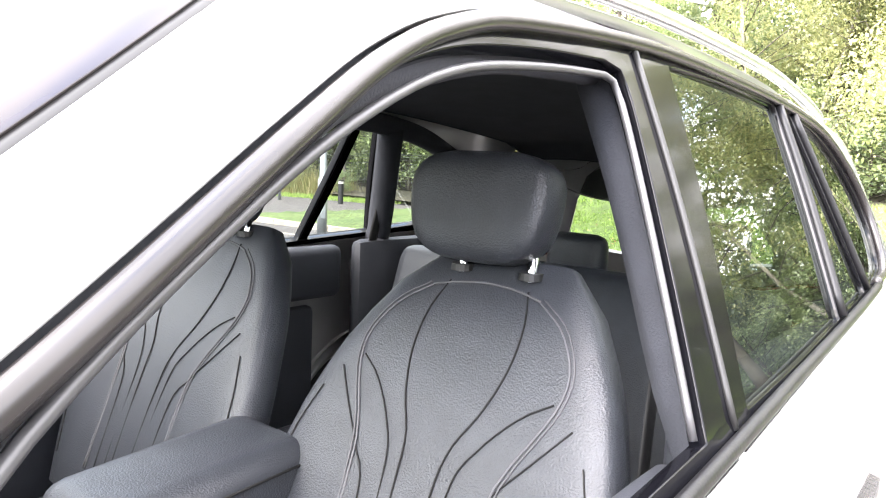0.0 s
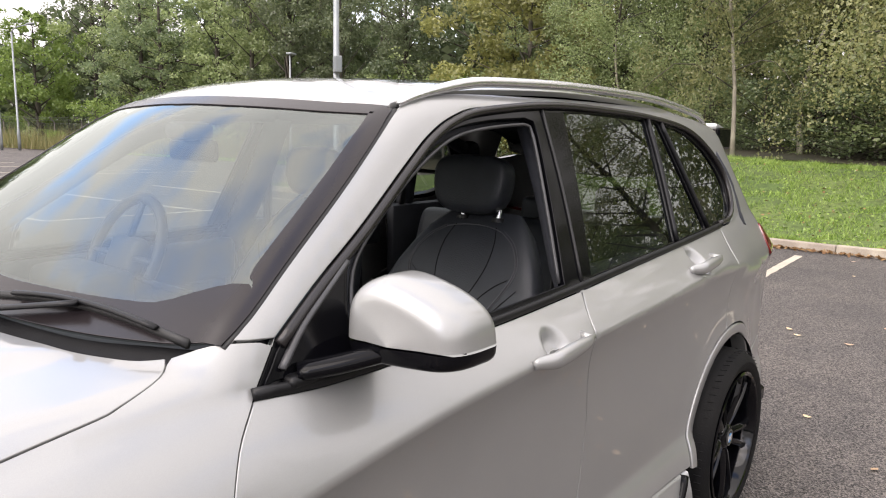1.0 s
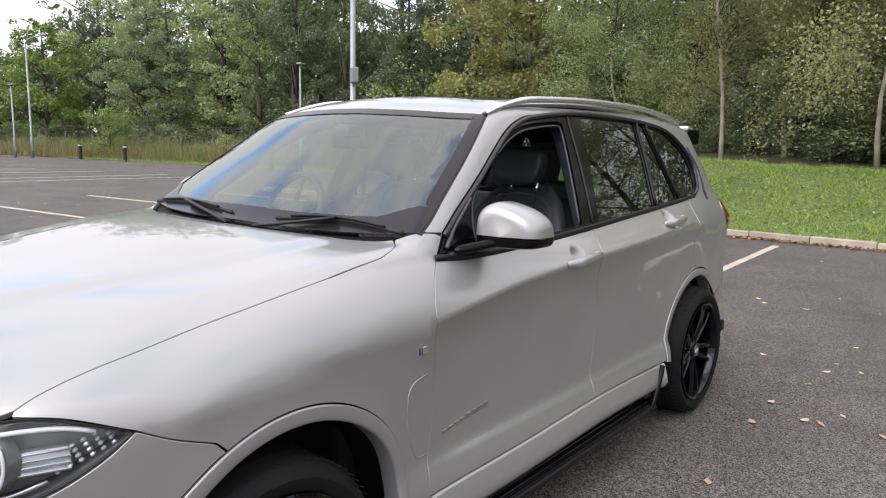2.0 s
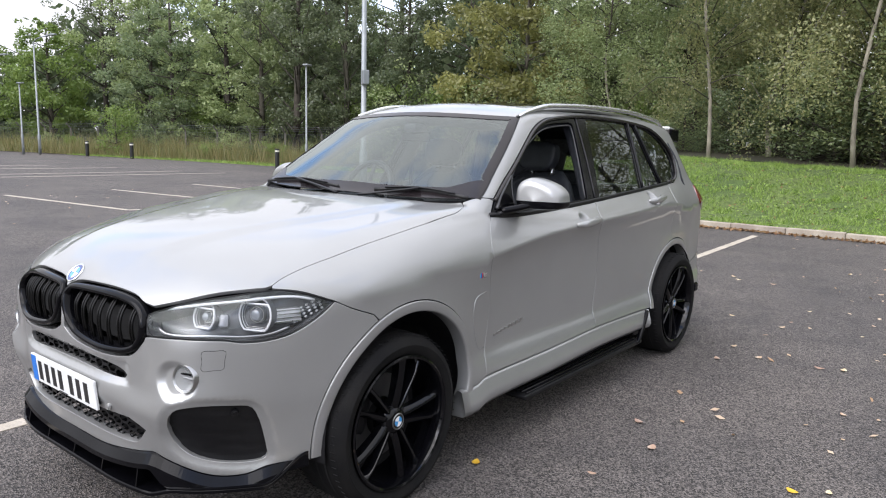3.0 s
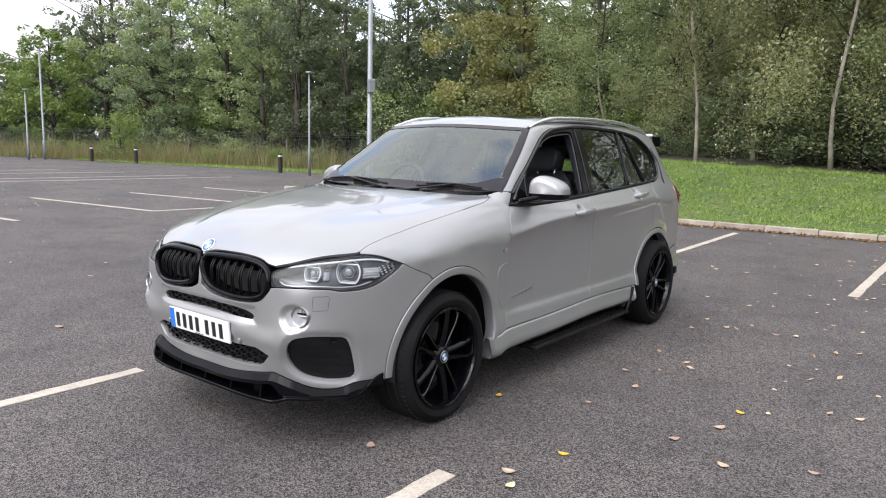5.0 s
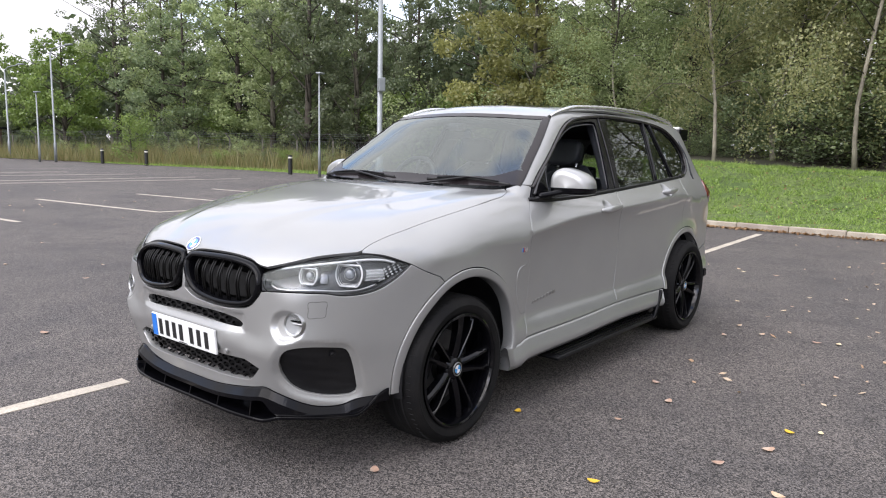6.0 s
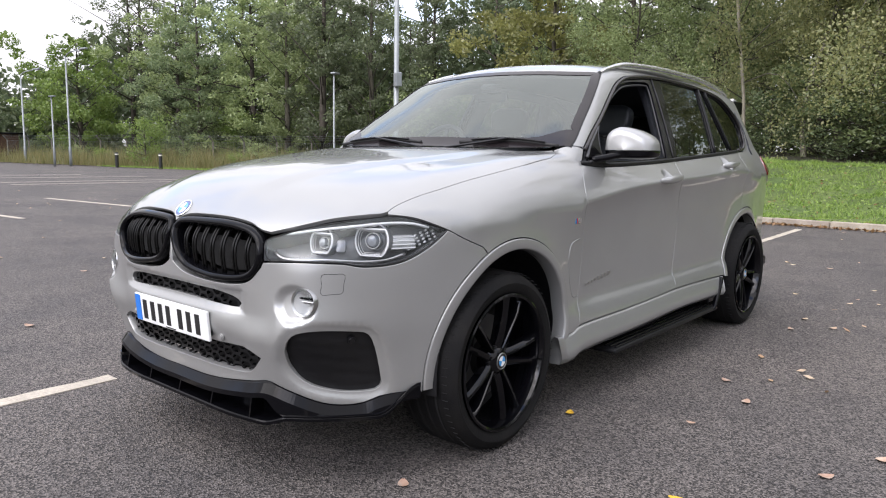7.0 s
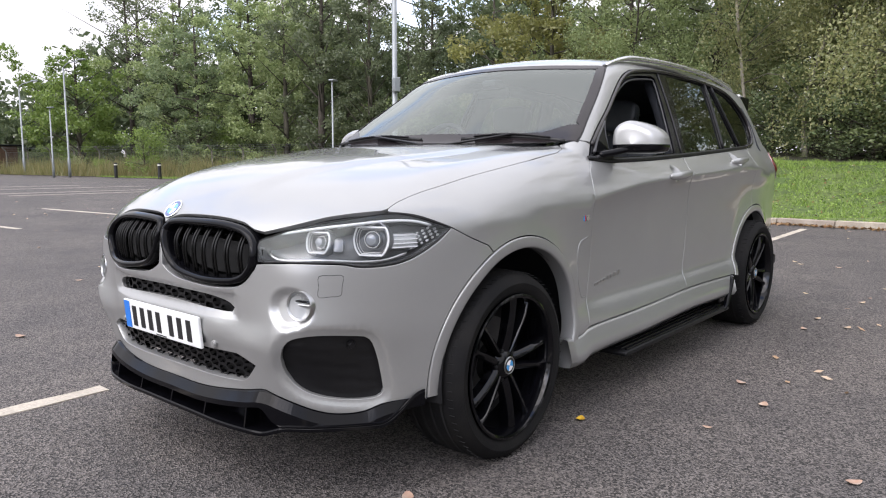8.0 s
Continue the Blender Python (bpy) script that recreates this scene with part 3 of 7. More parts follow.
def plant_wood():
    rng = random.Random(11)
    # the far side of the car park, from the building round to the fence
    for kind, x, y, s in (("broad_b", -6, -78, 0.75), ("broad_b", -13.5, -63, 0.62), ("broad_b", -17.5, -64, 0.66), ("autumn_a", -10.5, -66, 0.85), ("broad_a", -12, -72, 0.72), ("broad_b", -16, -75, 0.72), ("broad_a", -21, -74, 0.8), ("round_a", -21.6, -53.0, 1.12), ("sparse_a", -30, -60, 1.1),
                          ("sparse_a", -27, -55.5, 1.0), ("broad_b", -29, -50, 0.8), ("sparse_a", -31, -54, 1.15), ("broad_a", -27, -48.5, 1.0),
                          ("broad_b", -25.5, -43, 0.8), ("broad_b", -31, -46, 1.05), ("broad_a", -27, -39, 1.0), ("broad_a", -31, -37, 1.2),
                          ("broad_a", -25.6, -33.5, 0.85), ("poplar_a", -25, -29.5, 1.0), ("broad_b", -30, -32.5, 0.85), ("poplar_a", -26, -26.5, 0.92), ("broad_b", -28.5, -26, 0.6), ("sparse_a", -33, -29, 1.0),
                          ("poplar_a", -26.5, -22.5, 0.8), ("broad_b", -28, -19.5, 0.72), ("sparse_a", -34, -24, 1.05), ("autumn_a", -27, -16.5, 1.1), ("broad_b", -31, -15, 1.0),
                          ("autumn_a", -24.5, -14, 1.0), ("beech_a", -25.5, -11, 0.85), ("beech_a", -29, -11, 1.1)):
        tree(kind, x, y, s, rng.uniform(0, 360), wide=rng.uniform(0.95, 1.15))
    # behind the bank
    for kind, x, y, s in (("birch_c", -22.5, -9.0, 0.9), ("beech_a", -25.5, -7.2, 0.95), ("beech_a", -23.5, -6.2, 0.75), ("birch_d", -17.5, -3.75, 1.0), ("beech_a", -22.5, -3.2, 0.8), ("birch_b", -19.6, -2.75, 1.05),
                          ("birch_d", -17.6, -0.33, 1.0), ("birch_a", -20.8, -1.2, 1.05), ("birch_a", -21.4, -2.2, 1.0), ("beech_a", -24.0, -0.5, 0.95), ("birch_c", -20.4, 1.6, 1.05), ("birch_a", -18.6, 2.6, 0.95),
                          ("birch_b", -19.0, 4.6, 1.05), ("beech_a", -23, 4.0, 0.9), ("sparse_b", -18.4, 7.0, 0.62), ("birch_c", -19.2, 9.2, 0.6), ("sparse_b", -17.0, 9.6, 0.66),
                          ("sparse_b", -18.2, 12.0, 0.7), ("broad_b", -19.5, 14, 0.5), ("sparse_b", -17.2, 16.2, 0.7), ("broad_a", -17.8, 19, 0.5), ("sparse_a", -14.6, 20.5, 0.8), ("broad_b", -15.5, 23.5, 0.8),
                          ("sparse_a", -10.5, 21.5, 0.75), ("broad_a", -11.5, 26.5, 0.85)):
        tree(kind, x, y, s, rng.uniform(0, 360), wide=rng.uniform(0.95, 1.15))
    # undergrowth along the wood's edge
    for k in range(64):
        t = k / 63
        p = np.array([np.interp(t, [0, .12, .3, .42, .52, .85, 1], v) for v in ([-17, -23, -25, -24.5, -21.6, -19.6, -16.5], [-62, -50, -31, -20, -8.5, 9, 20])])
        tree(("shrub_a", "shrub_b", "shrub_a", "shrub_c", "shrub_b")[k % 5], p[0] - rng.uniform(0, 2.2) - (1.4 if t < 0.42 else 0.6), p[1] + rng.uniform(-.7, .7), rng.uniform(0.9, 1.5) * (0.55 if p[1] < -46 or p[1] > -10 else 1), rng.uniform(0, 360), wide=rng.uniform(1.0, 1.5))
    for k in range(19):
        tree(("shrub_a", "shrub_b", "shrub_a")[k % 3], -19.3 + rng.uniform(-.9, .5), -9 + k * 0.88 + rng.uniform(-.5, .5), rng.uniform(0.32, 0.95), rng.uniform(0, 360), wide=rng.uniform(1.2, 1.7))
    for k in range(14):
        t = k / 13
        tree(("shrub_b", "shrub_a", "shrub_c")[k % 3], -17.6 - 3.4 * t - rng.uniform(0, .8), -46 + 24 * t + rng.uniform(-.8, .8), rng.uniform(0.25, 0.45), rng.uniform(0, 360), wide=rng.uniform(1.0, 1.6), label="low bramble bush growing in the long grass")
    tree("shrub_c", -18.4, -37.2, 0.95, 40, label="bright green sapling standing by the wire fence")


def deep_wood():
    """The wood behind its edge: loose masses of foliage, too far back to tell trees apart."""
    rng = np.random.default_rng(77)
    n = 100000
    line = smooth_line([(2, -95), (-14, -84), (-26, -68), (-33, -50), (-35, -32), (-34, -18), (-30, -6), (-27, 6), (-25, 18), (-17, 30), (-12, 42)], 1.0)
    near = np.where((line[:, 1] > -14) & (line[:, 1] < 14), 3.0, 1.0)
    k = rng.choice(len(line), n, p=near / near.sum())
    base = line[k]
    tops = 8.5 + 2.2 * np.sin(k * 0.31) + 1.6 * np.sin(k * 0.83 + 1) + 1.2 * np.sin(k * 0.12)
    tops = np.where((base[:, 1] > 5.5) & (base[:, 0] < 0), tops * 0.62, tops)
    z = tops * rng.uniform(0, 1, n) ** 0.85
    p = np.stack([base[:, 0] + rng.normal(0, 1.6, n), base[:, 1] + rng.normal(0, 1.6, n), z + 0.2], 1)
    v, q = leaf_cards(p, rng.uniform(0.25, 0.6, n) / near[k] ** 0.6, rng)
    ob = new("deep_wood", fast_mesh("deep_wood", v, q, LEAF_DARK))
    tagged(ob, "dark dense woodland behind the front trees", "woodland", kind="stuff")
    # a far line of trees closes the open side of the car park
    m = 16000
    line = smooth_line([(-14, 44), (0, 78), (40, 92), (85, 70), (100, 10), (85, -60), (40, -100), (2, -95)], 1.0)
    k = rng.integers(0, len(line), m)
    tops = 5.5 + 1.4 * np.sin(k * 0.21) + 1.0 * np.sin(k * 0.57 + 1)
    p = np.stack([line[k, 0] + rng.normal(0, 2.5, m), line[k, 1] + rng.normal(0, 2.5, m), tops * rng.uniform(0, 1, m) ** 0.8 + 0.2], 1)
    v, q = leaf_cards(p, rng.uniform(0.7, 1.5, m), rng)
    tagged(new("far_wood", fast_mesh("far_wood", v, q, LEAF_DARK)), "distant dark tree line across the car park", "woodland", kind="stuff")


def blades(name, n, region, length, width, mat, label, seed, lean=0.5, category="grass", patchy=False):
    """Upright tapering blades over a stretch of ground; region(rng, n) gives x, y, z."""
    rng = np.random.default_rng(seed)
    x, y, z = region(rng, n)
    a = rng.uniform(0, 2 * np.pi, n)
    ln = length * rng.uniform(0.45, 1.3, n)
    if patchy:
        ln *= 0.75 + 0.55 * np.clip(np.sin(x * 3.1 + 2 * np.sin(y * 1.9)) * np.sin(y * 3.7 + np.sin(x * 2.3)) + 0.5 * np.sin(x * 11 + y * 3) * np.sin(y * 9), -1, 1)
    w = width * rng.uniform(0.6, 1.3, n)
    b = np.stack([x, y, z - 0.01], 1)
    sd = np.stack([np.cos(a), np.sin(a), 0 * a], 1) * w[:, None]
    b2 = rng.uniform(0, 2 * np.pi, n)
    tip = b + np.stack([np.cos(b2) * lean, np.sin(b2) * lean, np.ones(n)], 1) * ln[:, None] * rng.uniform(0.6, 1, n)[:, None]
    v = np.stack([b - sd, b + sd, tip], 1).reshape(-1, 3)
    ob = new(name, fast_mesh(name, v, np.arange(3 * n).reshape(-1, 3), mat))
    tagged(ob, label, category, kind="stuff")


def on_bank(rng, n):
    """Over the bank, thicker in some patches than in others."""
    m = n * 3
    x = GRASS_X - 0.02 - 6.3 * rng.uniform(0, 1, m) ** 1.25
    y = rng.uniform(-9, 20, m)
    w = 0.5 + 0.28 * np.sin(x * 2.9 + 1.7 * np.sin(y * 1.3)) * np.sin(y * 2.3 + x) + 0.25 * np.sin(x * 7.1 + y * 5.3) * np.sin(y * 8.7 - x * 3.1)
    keep = np.argsort(rng.uniform(0, 1, m) / np.clip(w, 0.05, 1))[:n]
    x, y = x[keep], y[keep]
    return x, y, bank_height(x, y)


def by_fence(rng, n):
    t = rng.uniform(0, 1, n)
    off = rng.uniform(-0.6, 2.6, n)
    x = np.interp(t, [0, .35, .8, 1], [-15.6, -17.8, -20.2, -21.0]) - off
    y = np.interp(t, [0, .35, .8, 1], [-52, -40, -28, -22]) + rng.normal(0, 0.4, n)
    keep = (np.sin(y * 1.7) + np.sin(y * 0.6 + x) + rng.normal(0, 0.8, n)) > -1.2
    x = np.where(keep, x, x - 1.4)
    return x, y, 0 * x + 0.06


def verge(rng, n):
    t = rng.uniform(0, 1, n)
    x = np.interp(t, [0, .5, 1], [-17.4, -18.9, -19.6]) + rng.uniform(-1.3, 0.5, n)
    y = np.interp(t, [0, .5, 1], [-40, -29, -17]) + rng.normal(0, 0.3, n)
    return x, y, 0 * x + 0.05


def gutter(rng, n):
    x = -11.13 + np.abs(rng.normal(0, 0.10, n))
    y = rng.uniform(-8, 14, n)
    return x, y, 0 * x + 0.012


def litter(name, n, region, size, mat, label, seed, flat=0.35):
    rng = np.random.default_rng(seed)
    x, y, z = region(rng, n)
    u = rng.normal(size=(n, 3)) * (1, 1, flat)
    u /= np.linalg.norm(u, axis=1)[:, None]
    w = np.cross(u, np.array([0, 0, 1.0]) + rng.normal(0, flat * 0.6, (n, 3)))
    w /= np.linalg.norm(w, axis=1)[:, None]
    s = (size * rng.uniform(0.6, 1.3, n))[:, None]
    c = np.stack([x, y, z + s[:, 0] * 0.18], 1)
    v = np.stack([c - u * s * .55, c + w * s * .36, c + u * s * .55, c - w * s * .36], 1).reshape(-1, 3)
    ob = new(name, fast_mesh(name, v, np.arange(4 * n).reshape(-1, 4), mat))
    tagged(ob, label, "leaves", kind="stuff")


def fallen_leaf(x, y, size, turn, mat, label):
    """One curled fallen leaf lying on the tarmac."""
    bm = bmesh.new()
    n = 7
    rows = []
    for i in range(n):
        t = i / (n - 1)
        w = math.sin(math.pi * min(1, t * 0.93 + 0.05)) ** 0.75 * 0.34
        zc = 0.16 * (2 * t - 1) ** 2
        rows.append([bm.verts.new(((t - 0.5) * size, s * w * size, (zc + 0.22 * abs(s) * w) * size + 0.002)) for s in (-1, -0.45, 0, 0.45, 1)])
    for i in range(n - 1):
        for j in range(4):
            bm.faces.new((rows[i][j], rows[i + 1][j], rows[i + 1][j + 1], rows[i][j + 1]))
    ob = part("fallen_leaf", bm, mat, None, label, True)
    ob.matrix_world = pose(x, y, 0.001, 0, 0, turn)
    tagged(ob, "", "leaf", "fallen leaves")


def lamp_post(x, y, h, r, arm, turn, label, head=True):
    base = thing("street_lamp", label, "street lamp", (x, y, 0), turn, "car park lamps")
    v, f = sweep([(0, 0, 0), (0, 0, 1.1), (0, 0, 1.15), (0, 0, h)], [r * 1.45, r * 1.45, r, r * 0.72], 12, up=(1, 0, 0))
    mesh_object("post", v, f, GALV, base)
    part("base_door", rbox((0.03, r * 1.3, 0.45), (r * 1.45, 0, 0.55), 0.008), GALV, base)
    if arm:
        tube("arm", smooth_line([(0, 0, h - 0.05), (0.25 * arm, 0, h + 0.18), (arm, 0, h + 0.30)], 0.2), r * 0.55, GALV, base, 8, up=(0, 1, 0))
        part("lamp_head", rbox((0.55, 0.20, 0.10), (arm + 0.25, 0, h + 0.32), 0.04), GALV, base, smooth=True)
    elif head:
        part("lamp_head", rbox((0.42, 0.22, 0.07), (0.10, 0, h + 0.03), 0.025), GALV, base, smooth=True)
    return base


def bollard(x, y, h=0.86):
    base = thing("bollard", "black round bollard with pale band at the top", "bollard", (x, y, 0), 0, "bollards")
    part("post", revolve([(0, 0), (0.095, 0), (0.095, h - 0.14), (0.0, h - 0.14)], 20, pose(0, 0, 0, 90)), BOLLARD, base, smooth=True)
    part("band", revolve([(0.0, h - 0.139), (0.097, h - 0.139), (0.097, h - 0.07), (0, h - 0.07)], 20, pose(0, 0, 0, 90)), BOLLARD_TOP, base, smooth=True)
    part("cap", revolve([(0.0, h - 0.069), (0.096, h - 0.069), (0.09, h - 0.01), (0.06, h), (0, h)], 20, pose(0, 0, 0, 90)), BOLLARD, base, smooth=True)


def wire_fence():
    base = new("wire_fence")
    tagged(base, "chain-link fence on concrete posts with cranked barbed-wire tops", "fence")
    line = smooth_line([(-17.0, -54), (-17.8, -50), (-20.2, -38), (-21.6, -28.5), (-22.2, -21), (-22.4, -14)], 2.4)
    tops = []
    for x, y in line:
        v, f = sweep([(x, y, 0), (x, y, 1.55), (x + 0.28, y + 0.05, 1.86)], [0.06, 0.055, 0.045], 4, up=(1, 0.1, 0))
        mesh_object("fence_post", v, f, CONCRETE, base, smooth=False)
    wires = [sweep(np.column_stack([line + (0.28 * (z > 1.6) * (z - 1.55) / 0.31, 0), np.full(len(line), z)]), 0.006, 3, caps=False) for z in (0.1, 0.8, 1.5, 1.66, 1.76, 1.85)]
    for k in range(len(line) - 1):
        a, b = line[k], line[k + 1]
        for i in range(18):
            for s in (0, 1):
                p, q = a + (b - a) * (i / 18), a + (b - a) * ((i + 1) / 18)
                if s:
                    p, q = q, p
                wires.append(sweep([(p[0], p[1], 0.05), ((p[0] + q[0]) / 2, (p[1] + q[1]) / 2, 0.77), (q[0], q[1], 1.5)], 0.004, 3, caps=False))
    v, f = joined(*wires)
    mesh_object("wire_mesh", v, f, WIRE, base)


def timber_wall():
    base = new("timber_shed")
    tagged(base, "low brown timber building at the far edge", "shed")
    base.matrix_world = pose(-15.75, -58.5, 0, 0, 0, 2)
    for k in range(30):
        part("board", rbox((0.245, 0.05, 2.0), (-3.5 + k * 0.25, 0, 1.0), 0.006, 1), TIMBER, base)
    part("roof", rbox((8.0, 3.4, 0.14), (0, -1.5, 2.07), 0.02), SATIN_BLACK, base)
    part("back_wall", rbox((7.5, 0.1, 2.0), (0, -3.0, 1.0), 0.01), TIMBER, base)
    part("end_wall", rbox((0.1, 2.9, 2.0), (-3.55, -1.5, 1.0), 0.01), TIMBER, base)
    part("end_wall", rbox((0.1, 2.9, 2.0), (3.9, -1.5, 1.0), 0.01), TIMBER, base)


plant_wood()
deep_wood()
blades("grass", 190000, on_bank, 0.105, 0.0065, GRASS, "bright green rough-mown grass on the bank", 3, 0.7, patchy=True)
blades("tall_dry_grass", 38000, by_fence, 1.1, 0.013, DRY_GRASS, "tall straw-coloured grass along the fence", 4, 0.3, patchy=True)
blades("verge_grass", 16000, verge, 0.12, 0.012, GRASS, "strip of short green verge grass", 5)
litter("weed_leaves", 20000, on_bank, 0.052, GRASS, "broad green weed leaves among the grass", 12, 0.9)
litter("clover_flowers", 700, on_bank, 0.035, CLOVER, "white clover heads and pale leaves on the bank", 6, 0.8)
litter("bank_leaves", 1500, on_bank, 0.06, LITTER, "brown fallen leaves lying on the grass", 7, 0.6)
litter("gutter_leaves", 2600, gutter, 0.068, LITTER, "drift of brown leaves in the kerb gutter", 8, 0.5)
wire_fence()
timber_wall()
for x, y in ((-18.15, -22.68), (-17.77, -34.4), (-17.2, -38.2), (-18.3, -17.6)):
    bollard(x, y)
lamp_post(-17.6, -20.1, 4.25, 0.042, 0, 200, "short galvanised lamp post with flat head", True)
lamp_post(-16.0, -41.4, 6.3, 0.058, 1.5, 100, "tall galvanised lamp post with a curved arm")
lamp_post(-15.15, -41.5, 3.95, 0.048, 0, 100, "short galvanised lamp post with flat head", True)
lamp_post(-16.1, -48.4, 5.6, 0.06, 1.5, 100, "tall galvanised lamp post with a curved arm")
tall = lamp_post(-10.63, -9.89, 8.0, 0.07, 1.4, 60, "tall galvanised lamp post carrying a small camera box")
part("camera_box", rbox((0.22, 0.16, 0.34), (0.12, 0.0, 2.9), 0.02), GALV, tall)
LEAF_SPOTS = ((-1.22, 1.50), (-1.2, 2.15), (-0.58, 1.99), (-0.51, 0.94), (-6.2, 0.45), (-3.2, 1.47), (0.52, 0.86), (-0.03, 1.64), (0.42, 1.62), (-2.0, 3.0), (-1.55, 2.7))
for k, (x, y) in enumerate(LEAF_SPOTS):
    yellow = k in (1, 3, 7)
    fallen_leaf(x, y, 0.06 if not yellow else 0.055, k * 67 % 360, FALLEN_YELLOW if yellow else FALLEN, "bright yellow fallen leaf on the tarmac" if yellow else "curled tan fallen leaf on the tarmac")
rng_l = random.Random(21)
for k in range(150):
    x, y = rng_l.uniform(-10.9, 1.2), rng_l.uniform(1.15, 6.0) if k % 3 else rng_l.uniform(-1.5, 6.0)
    if x > -4.2 and abs(y) < 1.1:
        continue
    fallen_leaf(x, y, rng_l.uniform(0.03, 0.07), rng_l.uniform(0, 360), FALLEN, "small tan fallen leaf on the tarmac")
for k in range(60):
    fallen_leaf(rng_l.uniform(-9, 3.5), -1.6 - 19 * rng_l.uniform(0, 1) ** 1.3, rng_l.uniform(0.035, 0.08), rng_l.uniform(0, 360), FALLEN, "small tan fallen leaf on the tarmac")



def on_tarmac(rng, n):
    """Behind and beside the car, thickest towards the kerb."""
    x = -10.9 + 9.5 * rng.uniform(0, 1, n) ** 1.3
    y = np.where(rng.uniform(0, 1, n) < .75, rng.uniform(1.3, 7.5, n), -1.4 - 14 * rng.uniform(0, 1, n) ** 1.4)
    return x, y, 0 * x + 0.002


litter("scattered_leaves", 420, on_tarmac, 0.045, DRY_LEAF, "small dry tan leaves scattered over the tarmac", 31, 0.25)


# ---- the car: its outer skin as one smooth form, cut into panels ----
def knots(xs, ys):
    """A smooth curve through knots that does not overshoot, tabulated."""
    xs, ys = np.array(xs, float), np.array(ys, float)
    if xs[0] > xs[-1]:
        xs, ys = xs[::-1], ys[::-1]
    h = np.diff(xs); s = np.diff(ys) / h; m = np.zeros_like(ys)
    m[0], m[-1] = s[0], s[-1]
    for i in range(1, len(xs) - 1):
        if s[i - 1] * s[i] > 0:
            w1, w2 = 2 * h[i] + h[i - 1], h[i] + 2 * h[i - 1]
            m[i] = (w1 + w2) / (w1 / s[i - 1] + w2 / s[i])
    g = np.linspace(xs[0], xs[-1], 3001)
    i = np.clip(np.searchsorted(xs, g) - 1, 0, len(h) - 1)
    t = (g - xs[i]) / h[i]
    y = (1 + 2 * t) * (1 - t) ** 2 * ys[i] + t * (1 - t) ** 2 * h[i] * m[i] + t * t * (3 - 2 * t) * ys[i + 1] + t * t * (t - 1) * h[i] * m[i + 1]
    ker = np.hanning(41); ker /= ker.sum()
    pad = np.concatenate([2 * y[0] - y[20:0:-1], y, 2 * y[-1] - y[-2:-22:-1]])
    y = np.convolve(pad, ker, "valid")
    return lambda x: np.interp(x, g, y) + np.minimum(x - xs[0], 0) * m[0] + np.maximum(x - xs[-1], 0) * m[-1]


def soft_max(a, b, k):
    h = np.maximum(k - np.abs(a - b), 0) / k
    return np.maximum(a, b) + h * h * k * 0.25


def ease(a, b, x):
    t = np.clip((x - a) / (b - a), 0, 1)
    return t * t * (3 - 2 * t)


CENTRE = knots([.97, .93, .905, .84, .7, .5, .25, 0, -.25, -.42, -.50, -.53, -.60, -.9, -1.10, -1.2, -1.35, -1.6, -2.0, -2.5, -3.0, -3.5, -3.9],
               [.72, .855, .908, .960, 1.046, 1.101, 1.133, 1.157, 1.184, 1.195, 1.203, 1.22, 1.275, 1.49, 1.623, 1.668, 1.70, 1.722, 1.735, 1.725, 1.685, 1.62, 1.55])
CROWN = knots([.9, .55, .2, -.2, -.45, -.7, -1.16, -2, -4], [.165, .118, .04, .02, .02, .05, .11, .10, .11])
NOSE = knots([.15, .25, .35, .48, .60, .75, .85, .92, 1.0, 1.2], [.78, .83, .87, .895, .92, .928, .925, .905, .87, .78])
TAIL = knots([.2, .4, .6, .85, 1.0, 1.1, 1.2, 1.3, 1.45, 1.6, 1.75], [3.78, 3.89, 3.97, 3.97, 3.84, 3.745, 3.66, 3.605, 3.525, 3.465, 3.44])
WIDTH = knots([.95, .45, .15, -.2, -.5, -.75, -1.8, -2.5, -2.93, -3.4, -3.9], [.86, .915, .935, .938, .935, .935, .945, .945, .942, .895, .82])
BELT = knots([.9, .3, -.3, -.71, -1.77, -2.5, -3.08, -3.6, -3.9], [1.06, 1.10, 1.135, 1.141, 1.161, 1.19, 1.224, 1.26, 1.27])
BELT_Y = knots([.9, .3, -.3, -.71, -1.77, -2.5, -3.08, -3.6, -3.9], [.70, .78, .82, .835, .840, .832, .813, .765, .70])
LOWER = knots([-.85, -.75, -.66, -.60, -.56, -.52, -.497, -.48, -.44, -.32, -.20, -.10, -.04, 0], [-.075, -.040, -.010, -.006, -.013, -.027, -.040, -.0445, -.046, -.046, -.042, -.031, -.016, 0])
LOW_CREASE = .508
UPPER = knots([0, .2, .5, .8, 1.0], [0, .16, .45, .77, 1.0])
AXLES = ((-0.03, 0.36), (-2.95, 0.35))


def crease(x):
    """Height of the shoulder crease."""
    return 1.0 - (x + .7) * .062 - .030 * ease(-1.15, -.45, x)


